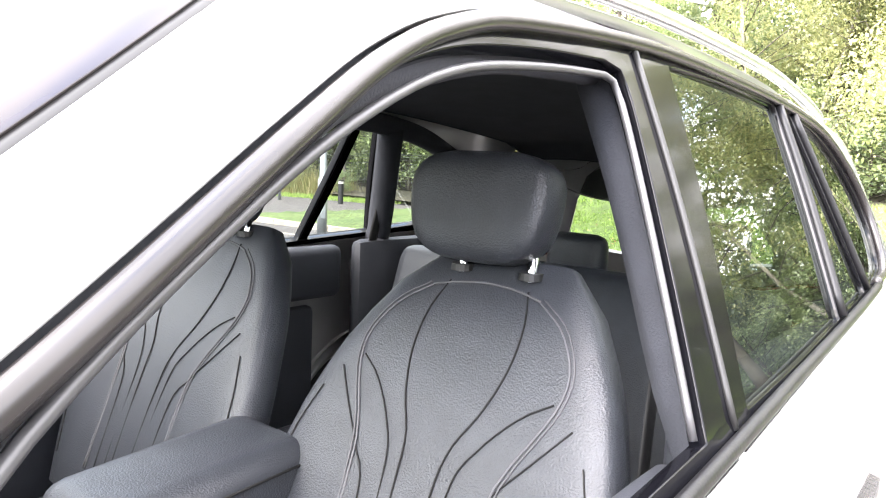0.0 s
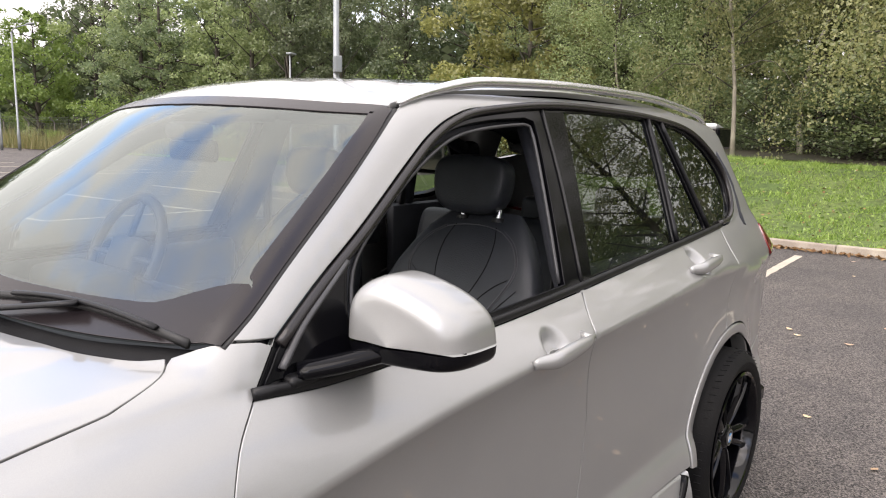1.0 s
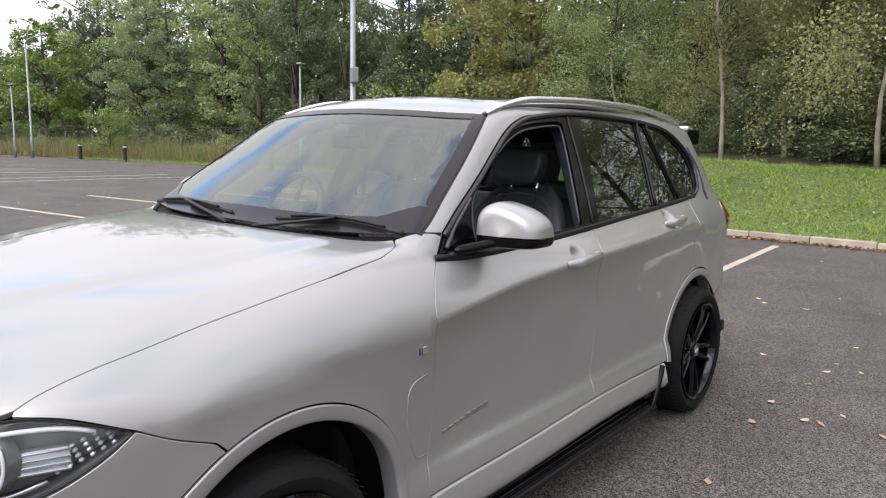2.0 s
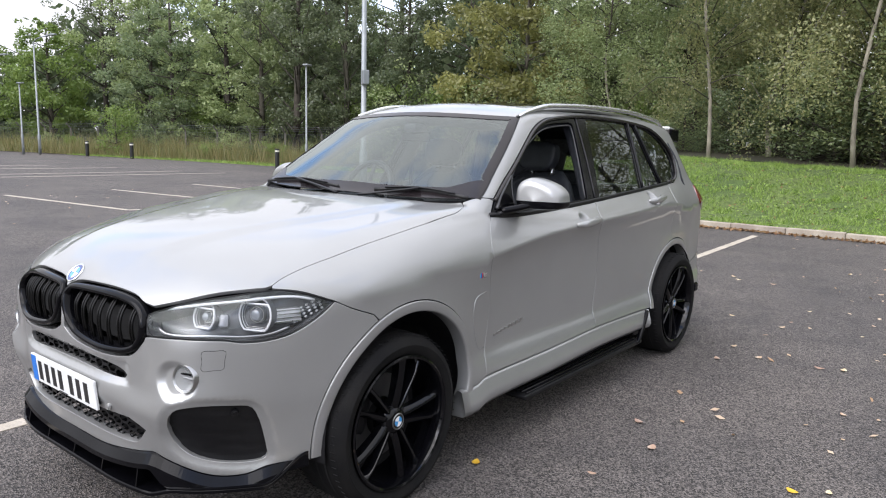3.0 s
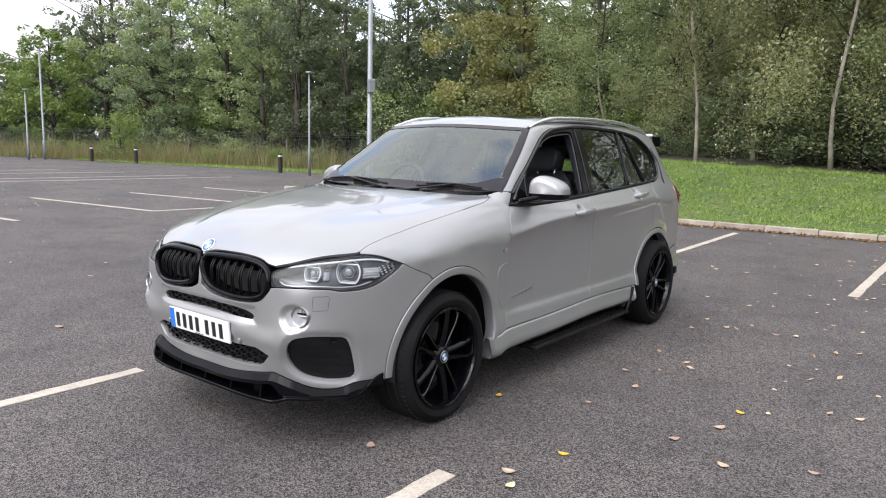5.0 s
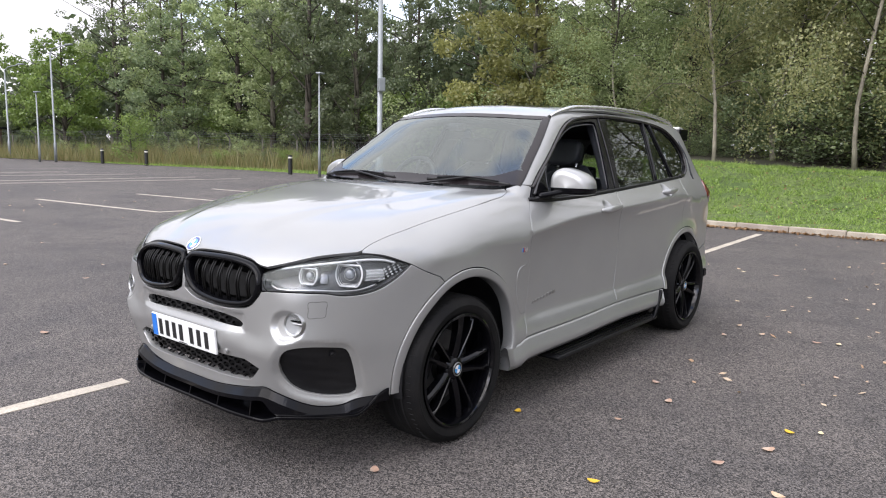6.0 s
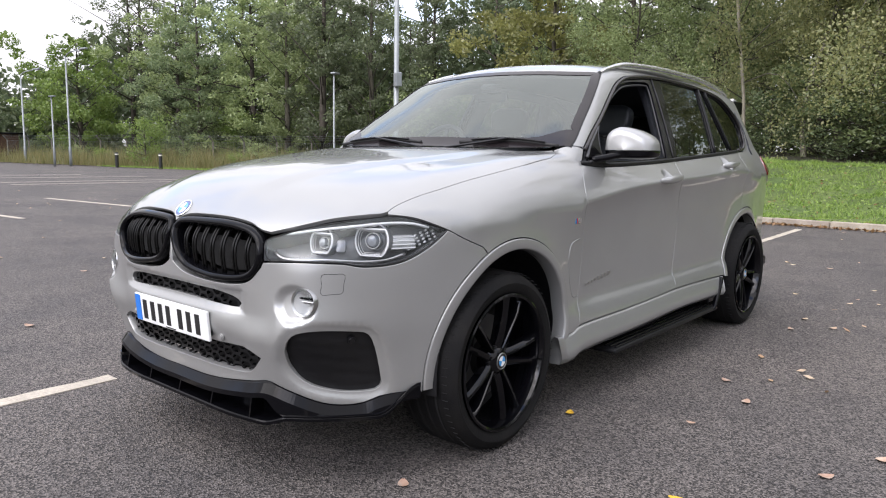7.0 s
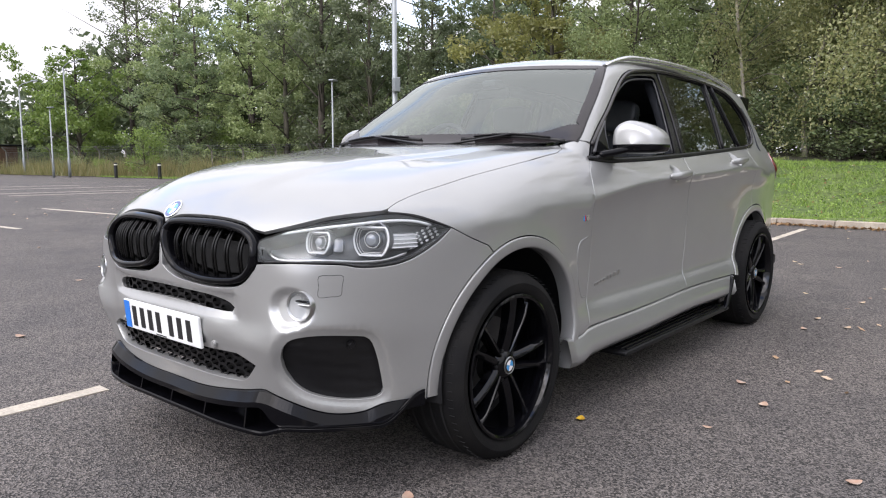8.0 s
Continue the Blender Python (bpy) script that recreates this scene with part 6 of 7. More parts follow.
# sills, running boards, arches, under-body
for sg in (1, -1):
    flip = np.array([1, sg, 1])
    top_l = lay("side", smooth_line([(-.385, .383), (-.50, .383), (-.60, .399), (-1.1, .403), (-1.69, .419), (-2.1, .414), (-2.44, .404)], .06)) * (1, 1, 1)
    o = outward(top_l) * (1, 1, 0)
    rows = [top_l - o * .02, top_l + (0, 0, -.003), top_l + o * .004 + (0, 0, -.012), top_l + o * .020 + (0, 0, -.065), top_l + o * .026 + (0, 0, -.095), top_l + o * .012 + (0, 0, -.120), top_l - o * .12 + (0, 0, -.130)]
    v = np.vstack(rows) * flip
    k = len(top_l)
    f = [(a * k + i, a * k + i + 1, (a + 1) * k + i + 1, (a + 1) * k + i) for a in range(len(rows) - 1) for i in range(k - 1)]
    f += [tuple(a * k for a in range(len(rows)))[::-1], tuple(a * k + k - 1 for a in range(len(rows)))]
    mesh_object("side_skirt", v, f if sg > 0 else [g[::-1] for g in f], PAINT, car, "silver side skirt below the doors")
    board = part("running_board", rbox((1.42, .165, .026), (-1.585, sg * .893, .222), .010, 2), SATIN_BLACK, car, "black ribbed running board", True)
    for y in (.838, .868, .898, .928, .956):
        part("tread_rib", rbox((1.36, .012, .008), (-1.585, sg * y, .2385), .003, 1), GLOSS_BLACK, board)
    tip = np.array([(-2.18, sg * .95, .215), (-2.25, sg * .965, .235), (-2.36, sg * .955, .36), (-2.40, sg * .945, .40)])
    tube("rear_fin", smooth_line(tip, .03), .018, GLOSS_BLACK, board, 6, squash=.5)
    part("fin_blade", rbox((.20, .02, .11), (-2.36, sg * .915, .30), .008, 1), GLOSS_BLACK, board)
    for nm, ax, a0, a1 in (("front_arch_lip", FA, -4, 184), ("rear_arch_lip", RA, 7, 152)):
        ring_o, ring_i = arc(ax, .484, a0, a1, 60, .975), arc(ax, .440, a0, a1, 60, .97)
        po, pi = lay("side", ring_o), lay("side", ring_i)
        oo = outward(po)
        flat = np.array([0, 1.0, 0])
        rows = [po - oo * .006, po + oo * .0015, po * .97 + pi * .03 + oo * .004, po * .88 + pi * .12 + flat * .0045, pi * .80 + po * .20 + flat * .006, pi * .93 + po * .07 + flat * .003, pi - flat * .004, pi - flat * .06]
        v = np.vstack(rows) * flip
        k = len(po)
        f = [(a * k + i, a * k + i + 1, (a + 1) * k + i + 1, (a + 1) * k + i) for a in range(len(rows) - 1) for i in range(k - 1)]
        mesh_object(nm, v, f if sg < 0 else [g[::-1] for g in f], PAINT, car, "silver wheel-arch moulding")
        # liner
        a = np.radians(np.linspace(a0 - 4, min(a1 + 30, 188), 30))
        rows = [np.stack([ax[0] + r * np.cos(a), np.full(30, y), ax[1] + r * np.sin(a)], 1) for r, y in ((.436, .90), (.445, .86), (.452, .55), (.15, .545))]
        v = np.vstack(rows) * flip
        f = [(q * 30 + i, q * 30 + i + 1, (q + 1) * 30 + i + 1, (q + 1) * 30 + i) for q in range(3) for i in range(29)]
        mesh_object("arch_liner", v, f, PLASTIC, car, "black plastic arch liner")
        for d in (14, 26, 40, 52):
            t = math.radians(180 - d)
            if nm.startswith("front"):
                part("liner_clip", rbox((.014, .006, .014), (ax[0] + .45 * math.cos(t), sg * .912, ax[1] + .45 * math.sin(t)), .005, 1), SEAL, car)
part("underbody", rbox((3.6, 1.30, .10), (-1.62, 0, .27), .03), PLASTIC, car, "black plastic underbody")
# solid black block and blackened bulkhead paint the unlit space behind the nose
part("bonnet_shade_block", rbox((.85, .98, .50), (.05, 0, .62), .05), SHADE_BLACK, car, "black block standing in for the shade under the bonnet")
part("bulkhead", rbox((.10, 1.40, .80), (-.46, 0, .72), .03), SHADE_BLACK, car, "dark bulkhead")
# unseen wide floor slab, added to deepen the shade under the car
part("floor_light_block", rbox((2.02, 1.74, .07), (-1.47, 0, .285), .02), PLASTIC, car, "black floor slab added to block light under the car")
part("rear_underbody", rbox((.75, 1.1, .30), (-3.5, 0, .42), .05), PLASTIC, car)

# tail
tail_half = outline("tail", ("tail", [(0, 1.56), (.45, 1.53), (.60, 1.49)]), ("side", [(-3.44, 1.42), (-3.54, 1.17), (-3.685, .90), (-3.66, .64)]), ("tail", [(.93, .62), (.45, .62), (0, .62)]), step=.03)
cut_panel("tailgate", "tail", gapped(both_arcs(tail_half), .004), PAINT, car, holes=[both_arcs(outline("tail", ("tail", [(0, 1.52), (.40, 1.50), (.54, 1.45)]), ("tail", [(.60, 1.36), (.64, 1.22)]), ("tail", [(.60, 1.17), (.3, 1.15), (0, 1.15)]), step=.03))], res=.05, off=-.005, label="silver tailgate")
rw = both_arcs(outline("tail", ("tail", [(0, 1.525), (.40, 1.505), (.545, 1.455)]), ("tail", [(.605, 1.36), (.645, 1.22)]), ("tail", [(.60, 1.165), (.3, 1.145), (0, 1.145)]), step=.03))
cut_panel("rear_screen", "tail", rw, GLASS_DARK, car, res=.06, off=-.006, depth=.003, label="dark rear screen").visible_shadow = False
rear_half = outline("tail", ("tail", [(0, .612), (.45, .612), (.85, .612)]), ("side", [(-3.68, .610), (-3.52, .595), (-3.365, .580)]), ("side", arc(RA, .486, 152, 172, sx=.98)), ("tail", [(1.05, .30), (.7, .27), (0, .26)]), step=.03)
cut_panel("rear_bumper", "tail", gapped(both_arcs(rear_half), .004), PAINT, car, res=.05, label="silver rear bumper")
for sg in (1, -1):
    tl = outline("tail", ("tail", [(.42, 1.06), (.65, 1.10), (.95, 1.14), (1.14, 1.17), (1.235, 1.185)]), ("tail", [(1.25, 1.17), (1.285, 1.10), (1.27, 1.06)]), ("tail", [(1.25, 1.045), (1.0, .98), (.65, .93), (.42, .93)]), step=.03)
    cut_panel("tail_lamp", "tail", tl if sg > 0 else mirrored(tl), LAMP_RED, car, res=.03, off=.006, depth=.03, label="red tail lamp wrapping the corner")
    part("rear_aero_fin", rbox((.07, .03, .07), (-3.44, sg * .90, .40), .01, 1), GLOSS_BLACK, car)
sp_v = rbox((.20, 1.16, .035), (0, 0, 0), .015, 2, Matrix.Translation((-3.62, 0, 1.60)) @ pose(0, 0, 0, 0, -10, 0))
part("roof_spoiler", sp_v, PAINT, car, "silver roof spoiler", True)
for sg in (1, -1):
    part("spoiler_blade", rbox((.17, .02, .10), (-3.60, sg * .585, 1.560), .008, 1, None), GLOSS_BLACK, car)

# roof rails
for sg in (1, -1):
    base = lay("top", smooth_line([(-1.275, .617), (-1.36, .610), (-1.6, .607), (-2.0, .607), (-2.6, .602), (-3.1, .590), (-3.40, .575)], .05)) * (1, sg, 1)
    k = len(base)
    s = np.linspace(0, 1, k)
    lift = .006 + .022 * ease(0, .16, s) * ease(1, .93, s)
    rad = .008 + .006 * ease(0, .12, s) * ease(1, .93, s)
    v1 = sweep(base + np.stack([0 * s, 0 * s, lift], 1), rad, 14, squash=1.0)
    mesh_object("roof_rail", *v1, RAIL_METAL, car, "satin silver roof rail")

# door handles
for sg in (1, -1):
    for door, x0, z0 in ((door1 if sg > 0 else door1b, -1.515, 1.060), (door2 if sg > 0 else door2b, -2.535, 1.134)):
        ends = lay("side", [(x0 + .128, z0 - .012), (x0 - .122, z0 + .008)])
        s = np.linspace(0, 1, 26)
        line = ends[0] + (ends[1] - ends[0]) * s[:, None]
        line[:, 1] = max(ends[0][1], ends[1][1]) + .004 + .026 * ease(0, .25, s) * (1 - .35 * ease(.80, 1.0, s))
        line = line * (1, sg, 1)
        rad = .005 + .0125 * np.sin(np.clip(s * 1.02 + .03, 0, 1) * np.pi) ** .55 * (1 - .25 * s)
        v, f = sweep(line, rad, 16, up=(0, 0, 1), squash=1.35)
        v2, f2 = sweep([ends[1] * (1, sg, 1) - (0, .02 * sg, 0) + (.006, 0, 0), line[-3]], .010, 10, up=(0, 0, 1))
        v3, f3 = sweep([ends[0] * (1, sg, 1) - (.012, .02 * sg, 0), line[3]], .008, 10, up=(0, 0, 1))
        v, f = joined((v, f), (v2, f2), (v3, f3))
        mesh_object("door_handle", v, f, PAINT, door, "silver pull handle")

# side badges, vent crease
for sg in (1, -1):
    p = lay("side", [(-.545, .888)])[0] * (1, sg, 1)
    for k, mt in enumerate((BADGE_BLUE, BADGE_DEEP, BADGE_RED, CHROME)):
        part("badge_bar", rbox((.0035 if k < 3 else .024, .004, .024), (p[0] + .014 - .006 * k - (.016 if k == 3 else 0), p[1] + sg * .002, .886), .001, 1), mt, car)
    line = skin_line("side", [(-.60, .80), (-.52, .785), (-.497, .74), (-.50, .64), (-.54, .545), (-.60, .535)], -.001, .02) * (1, sg, 1)
    tube("vent_crease", line, .0035, PAINT, car, 6)
    q = lay("side", [(x, .575 + .004 * i) for i, x in enumerate(np.linspace(-.70, -.93, 8))])
    for k, w in enumerate((.024, .026, .020, .022, .022, .024, .022, .024)):
        part("side_lettering_bar", rbox((w, .003, .012 if k < 4 else .019), (q[k][0], sg * (q[k][1] + .001), q[k][2]), .0008, 1), SATIN_METAL, door1 if sg > 0 else door1b)

# wing mirrors
for sg in (1, -1):
    mir = new("wing_mirror")
    mir.parent = car
    tagged(mir, "silver wing mirror with gloss black lower half")
    top_line = smooth_line([(-.116, 0), (-.114, .045), (-.107, .076), (-.088, .100), (-.060, .114), (-.034, .117), (.01, .108), (.06, .090), (.100, .066), (.121, .038), (.128, 0)], .008)
    low_line = smooth_line([(.128, 0), (.125, -.020), (.110, -.033), (.07, -.040), (-.03, -.042), (-.085, -.038), (-.108, -.024), (-.116, 0)], .008)
    for nm, line, rim, mt, lab in (("cap", top_line, .0, PAINT, "silver cap"), ("lower_shell", low_line, -.004, GLOSS_BLACK, "gloss black lower shell")):
        # blunt towards the front, flat at the glass: the outline drawn together about a point on the parting line
        steps = [(.955, -.052), (.99, -.046), (1.0, -.036), (1.0, .0)] + [(math.cos(a) ** .27, .074 * math.sin(a) ** .95) for a in np.radians(np.linspace(6, 87, 18))] + [(.0, .084)]
        rows = [np.stack([np.full(len(line), x) - .20 * (line[:, 0] * q + .1), line[:, 0] * q, line[:, 1] * q + rim], 1) for q, x in steps]
        pts = (np.vstack(rows) * .95 + (-.948, .958, 1.206)) * (1, sg, 1)
        k = len(line)
        f = [(a * k + i, a * k + i + 1, (a + 1) * k + i + 1, (a + 1) * k + i) for a in range(len(rows) - 1) for i in range(k - 1)]
        mesh_object(nm, pts, f if sg < 0 else [g[::-1] for g in f], mt, mir, lab)
    arm = smooth_line([(-.80, .835 * sg, 1.156), (-.86, .885 * sg, 1.170), (-.93, .935 * sg, 1.188)], .02)
    tube("arm", arm, .026, GLOSS_BLACK, mir, 12, squash=.65)
    part("foot", rbox((.15, .04, .022), (-.845, .838 * sg, 1.146), .010, 3), SATIN_BLACK, mir, smooth=True)
    part("mirror_glass", rbox((.004, .165, .095), (0, 0, 0), .002, 2, Matrix.Translation((-.995, .952 * sg, 1.228)) @ pose(0, 0, 0, 0, 0, 11 * sg)), CHROME, mir)
    # black triangle ahead of the side window
    tri = outline("side", ("side", [(-.725, 1.146), (-.785, 1.212), (-.891, 1.280), (-.985, 1.338)]), ("side", [(-.985, 1.338), (-.945, 1.24), (-.935, 1.15)]), ("side", [(-.935, 1.15), (-.725, 1.146)]), step=.03)
    ob = cut_panel("mirror_triangle", "side", shrunk(tri, .004), GLOSS_BLACK, car, off=.002, depth=.02, res=.04, label="black panel behind the mirror")
    if sg < 0:
        ob.data.transform(Matrix.Diagonal((1, -1, 1, 1)))
        ob.data.flip_normals()
    tube("triangle_bar", skin_line("side", [(-.768, 1.166), (-.83, 1.222), (-.90, 1.270), (-.968, 1.315)], .007, .02) * (1, sg, 1), .0085, SEAL_GREY, car, 8, squash=.7, label="grey strip edging the mirror panel")

# wipers
for y0, y1 in ((.745, .23), (-.75, -.02)):
    wip = new("wiper")
    wip.parent = car
    tagged(wip, "black windscreen wiper at rest")

    def on_screen(y, lift, up):
        p = lay("top", [(-.535 - .20 * y * y - up, y)])[0]
        return p + outward(p[None])[0] * lift
    ys = np.linspace(y0, y1, 16)
    bow = .008 + .022 * np.sin(np.linspace(0, 1, 16) * np.pi) ** 1.0
    blade = np.array([on_screen(y, .006, u) for y, u in zip(ys, bow)])
    tube("blade", blade, .0055, SEAL, wip, 6, squash=1.7)
    spine = np.array([on_screen(y, .014 + .006 * math.sin(math.pi * k / 15), u) for k, (y, u) in enumerate(zip(ys, bow))])
    tube("spine", spine[2:14], .007, SATIN_BLACK, wip, 6, squash=.7)
    back_y = math.copysign(1, y0 - y1)
    a = np.array([on_screen(y1 - .05 * back_y, .004, -.055), on_screen(y1 + .05 * back_y, .016, -.03), on_screen((y0 + y1) / 2, .024, .024)])
    tube("arm", smooth_line(a, .04), .0105, SATIN_BLACK, wip, 8, squash=.55)


# wheels
def wheel(axle, y_face, steer=0.0):
    w = new("wheel")
    w.parent = car
    tagged(w, "gloss black twin-spoke alloy wheel with low-profile tyre")
    R, r, wd = .362, .272, .285
    prof = [(r - .006, -wd + .03), (r + .006, -wd + .012), (r + .03, -wd), (R - .045, -wd - .002), (R - .018, -wd + .012), (R - .003, -wd + .045), (R, -wd * .5), (R - .003, -.045), (R - .018, -.012), (R - .045, .003), (r + .034, .001), (r + .012, -.006), (r + .002, -.014), (r - .006, -.03)]
    tyre = part("tyre", revolve(prof, 96), RUBBER, w, "black low-profile tyre", True)
    # black bands and slits laid on the tread paint the shade of its grooves
    for yy in (-.07, -.12, -.165, -.215):
        part("groove_shade_band", revolve([(R + .0008, yy - .005), (R + .0008, yy + .005)], 96), SHADE_BLACK, tyre)
    bm = bmesh.new()
    for k in range(72):
        for yy, sl in ((-.028, .5), (-.25, -.5)):
            b = rbox((.0011, .026, .003), (0, 0, 0), 0, 1, pose(0, 0, 0, 0, k * 5, 0) @ pose(0, yy, R - .0045, 10 * sl, 0, 12 * sl))
            tmp = bpy.data.meshes.new("t"); b.to_mesh(tmp); b.free(); bm.from_mesh(tmp); bpy.data.meshes.remove(tmp)
    tagged(part("sipe_shade", bm, SHADE_BLACK, tyre), kind="stuff")
    rim = part("rim", revolve([(r - .004, -.012), (r + .004, -.006), (r + .005, -.001), (r - .002, .002), (r - .010, -.002), (r - .016, -.016), (r - .022, -.05), (r - .030, -.12), (r - .026, -wd + .02), (r - .004, -wd + .012)], 80), WHEEL_BLACK, w, "gloss black rim", True)
    # black disc closing the barrel, its colour standing in for the shade inside
    part("barrel_back", revolve([(r - .03, -.16), (.08, -.175), (0, -.175)], 40), SHADE_BLACK, rim)
    part("brake_disc", revolve([(.175, -.125), (.175, -.140), (.08, -.140), (.08, -.125)], 48, None, True), DISC_METAL, w, "steel brake disc", True)
    part("caliper", rbox((.10, .07, .20), (.15, -.13, .02), .02), SATIN_BLACK, w)
    for k in range(5):
        for s in (-1, 1):
            a = math.radians(k * 72 + 90)
            vs = []
            for t in np.linspace(0, 1, 9):
                rad = .050 + (r - .014 - .050) * t
                off = s * (.018 + .036 * t ** 1.3)
                wid = .0115 + .005 * (1 - t) + .010 * max(0, t - .8) / .2
                y = -.040 + .026 * t ** .7 - .010 * t ** 4
                dep = .045 + .012 * t
                for du, dy in ((-wid, -.012), (-wid * .55, 0), (wid * .25, -.002), (wid, -.014), (wid * .8, -dep), (-wid * .8, -dep)):
                    u = off + du * s
                    vs.append((rad * math.cos(a) - u * math.sin(a), y + dy, rad * math.sin(a) + u * math.cos(a)))
            f = [(i * 6 + j, i * 6 + (j + 1) % 6, (i + 1) * 6 + (j + 1) % 6, (i + 1) * 6 + j) for i in range(8) for j in range(6)]
            if s < 0:
                f = [g[::-1] for g in f]
            bm = bmesh.new()
            bv = [bm.verts.new(q) for q in vs]
            for g in f:
                bm.faces.new([bv[i] for i in g])
            bm.faces.new([bv[i] for i in range(6)]); bm.faces.new([bv[48 + i] for i in range(6)])
            part("spoke", bm, WHEEL_BLACK, rim, smooth=True)
    part("hub", revolve([(.070, -.10), (.066, -.060), (.052, -.042), (.038, -.031), (0, -.030)], 40), WHEEL_BLACK, rim, smooth=True)
    for k in range(5):
        a = math.radians(k * 72 + 54)
        part("wheel_bolt", revolve([(.010, -.075), (.010, -.046), (.006, -.044), (0, -.044)], 8, pose(.056 * math.cos(a), 0, .056 * math.sin(a))), SATIN_BLACK, rim)
    disc_badge("centre_cap", (0, -.029, 0), (0, 1, 0), .034, w, SATIN_METAL)
    w.matrix_world = pose(axle[0], y_face, .360, 0, 0, 0 if y_face > 0 else 180) @ pose(0, 0, 0, 0, steer, 0)
    return w


wheel((0.012, 0), .945, -18)
wheel((-2.935, 0), .960, 40)
wheel((0.012, 0), -.945, 25)
wheel((-2.935, 0), -.960, 70)


# ---- cabin ----
def seat_part(name, sections, mat, parent, label="", n=22):
    """A cushion: rounded-rectangle sections (centre x, z, half width, half thickness, lean) stacked and closed."""
    vs = []
    for cx, cy, cz, hw, ht, lean in sections:
        for a in np.linspace(0, 2 * np.pi, n, endpoint=False):
            ca, sa = math.cos(a), math.sin(a)
            u = math.copysign(abs(ca) ** .55, ca) * hw
            t = math.copysign(abs(sa) ** .6, sa) * ht
            t -= .35 * ht * (1 - min(1, abs(u) / hw) ** 3) * (sa > 0)
            vs.append((cx + t * math.cos(lean), cy + u, cz - t * math.sin(lean) * -1))
    k = len(sections)
    f = [(i * n + j, i * n + (j + 1) % n, (i + 1) * n + (j + 1) % n, (i + 1) * n + j) for i in range(k - 1) for j in range(n)]
    f += [tuple(range(n))[::-1], tuple((k - 1) * n + j for j in range(n))]
    bm = bmesh.new()
    bv = [bm.verts.new(q) for q in vs]
    for g in f:
        bm.faces.new([bv[i] for i in g])
    return part(name, bm, mat, parent, label, True)


def seat(y0):
    st = new("front_seat")
    st.parent = car
    tagged(st, "black leather sports seat with piped seams")
    bx, bz = -1.66, .66
    # backrest: rises and leans to the rear
    rows = []
    for t in np.linspace(0, 1, 12):
        z = bz + .64 * t
        x = bx - .30 * t + .03 * math.sin(t * math.pi)
        hw = np.interp(t, [0, .25, .5, .7, .8, .93, 1], [.300, .345, .325, .285, .250, .192, .135])
        ht = np.interp(t, [0, .5, .9, 1], [.085, .075, .060, .035])
        rows.append((x, y0, z, hw, ht, .42))
    backrest = seat_part("backrest", rows, LEATHER, st, "black leather backrest", 40)
    rows = []
    for t in .5 - .5 * np.cos(np.linspace(.06, np.pi - .06, 18)):
        z = 1.302 + .190 * t
        k = (1 - abs(2 * t - 1) ** 4) ** .30
        rows.append((-1.900 - .025 * t, y0 - .030, z, (.120 + .026 * math.sin(t * 2.2)) * k, .062 * k, .15))
    seat_part("headrest", rows, LEATHER, st, "black leather headrest", 36)
    for dy in (-.071, .071):
        tube("headrest_post", [(-1.915, y0 + dy, 1.22), (-1.925, y0 + dy, 1.36)], .009, CHROME, st, 10, up=(1, 0, 0), label="chrome headrest post")
        part("post_collar", revolve([(0, 0), (.022, 0), (.02, .012), (0, .012)], 16, Matrix.Translation((-1.917, y0 + dy, 1.284)) @ pose(0, 0, 0, 90)), SEAL, st)
    seat_part("cushion", [(-1.18 - .05, y0, .60, .22, .06, 1.45), (-1.25, y0, .62, .25, .075, 1.5), (-1.45, y0, .62, .255, .08, 1.6), (-1.66, y0, .62, .235, .08, 1.6), (-1.72, y0, .60, .2, .06, 1.6)][::-1], LEATHER, st, "black leather seat cushion", 30)
    part("seat_base", rbox((.55, .44, .24), (-1.48, y0, .43), .03), TRIM_DARK, st)
    # seams and piping on the backrest, laid on its front; black lines paint groove shade
    def face(u, t):
        z = bz + .64 * t
        x = bx - .30 * t + .03 * math.sin(t * math.pi)
        hw = np.interp(t, [0, .25, .5, .7, .8, .93, 1], [.300, .345, .325, .285, .250, .192, .135])
        ht = np.interp(t, [0, .5, .9, 1], [.085, .075, .060, .035])
        q = min(.999, abs(u) / hw)
        prof = (1 - q ** (2 / .55)) ** (.6 / 2) if q < 1 else 0
        th = ht * prof - .35 * ht * (1 - q ** 3)
        return (x + (th + .0015) * math.cos(.42), y0 + u, z + (th + .0015) * math.sin(.42))
    for s in (-1, 1):
        for ln, mt, rr in (([(.080, .925), (.098, .84), (.097, .74), (.076, .64), (.045, .55), (.036, .44), (.030, .10)], SHADE_BLACK, .0017),
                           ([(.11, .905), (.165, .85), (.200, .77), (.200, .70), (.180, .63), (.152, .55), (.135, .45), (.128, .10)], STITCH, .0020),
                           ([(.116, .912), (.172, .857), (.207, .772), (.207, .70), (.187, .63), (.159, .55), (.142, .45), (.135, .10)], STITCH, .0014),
                           ([(.192, .70), (.145, .655), (.092, .565), (.064, .46), (.056, .10)], SHADE_BLACK, .0015),
                           ([(.232, .66), (.185, .575), (.135, .485), (.102, .40), (.092, .10)], SHADE_BLACK, .0015),
                           ([(.262, .60), (.292, .47), (.300, .30), (.270, .10)], SHADE_BLACK, .0015)):
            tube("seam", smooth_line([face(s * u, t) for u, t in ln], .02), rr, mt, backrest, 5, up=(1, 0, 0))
    tube("seam", smooth_line([face(u, .930 - 2.0 * u * u) for u in np.linspace(-.11, .11, 11)], .02), .0022, STITCH, backrest, 5, up=(1, 0, 0))
    return st


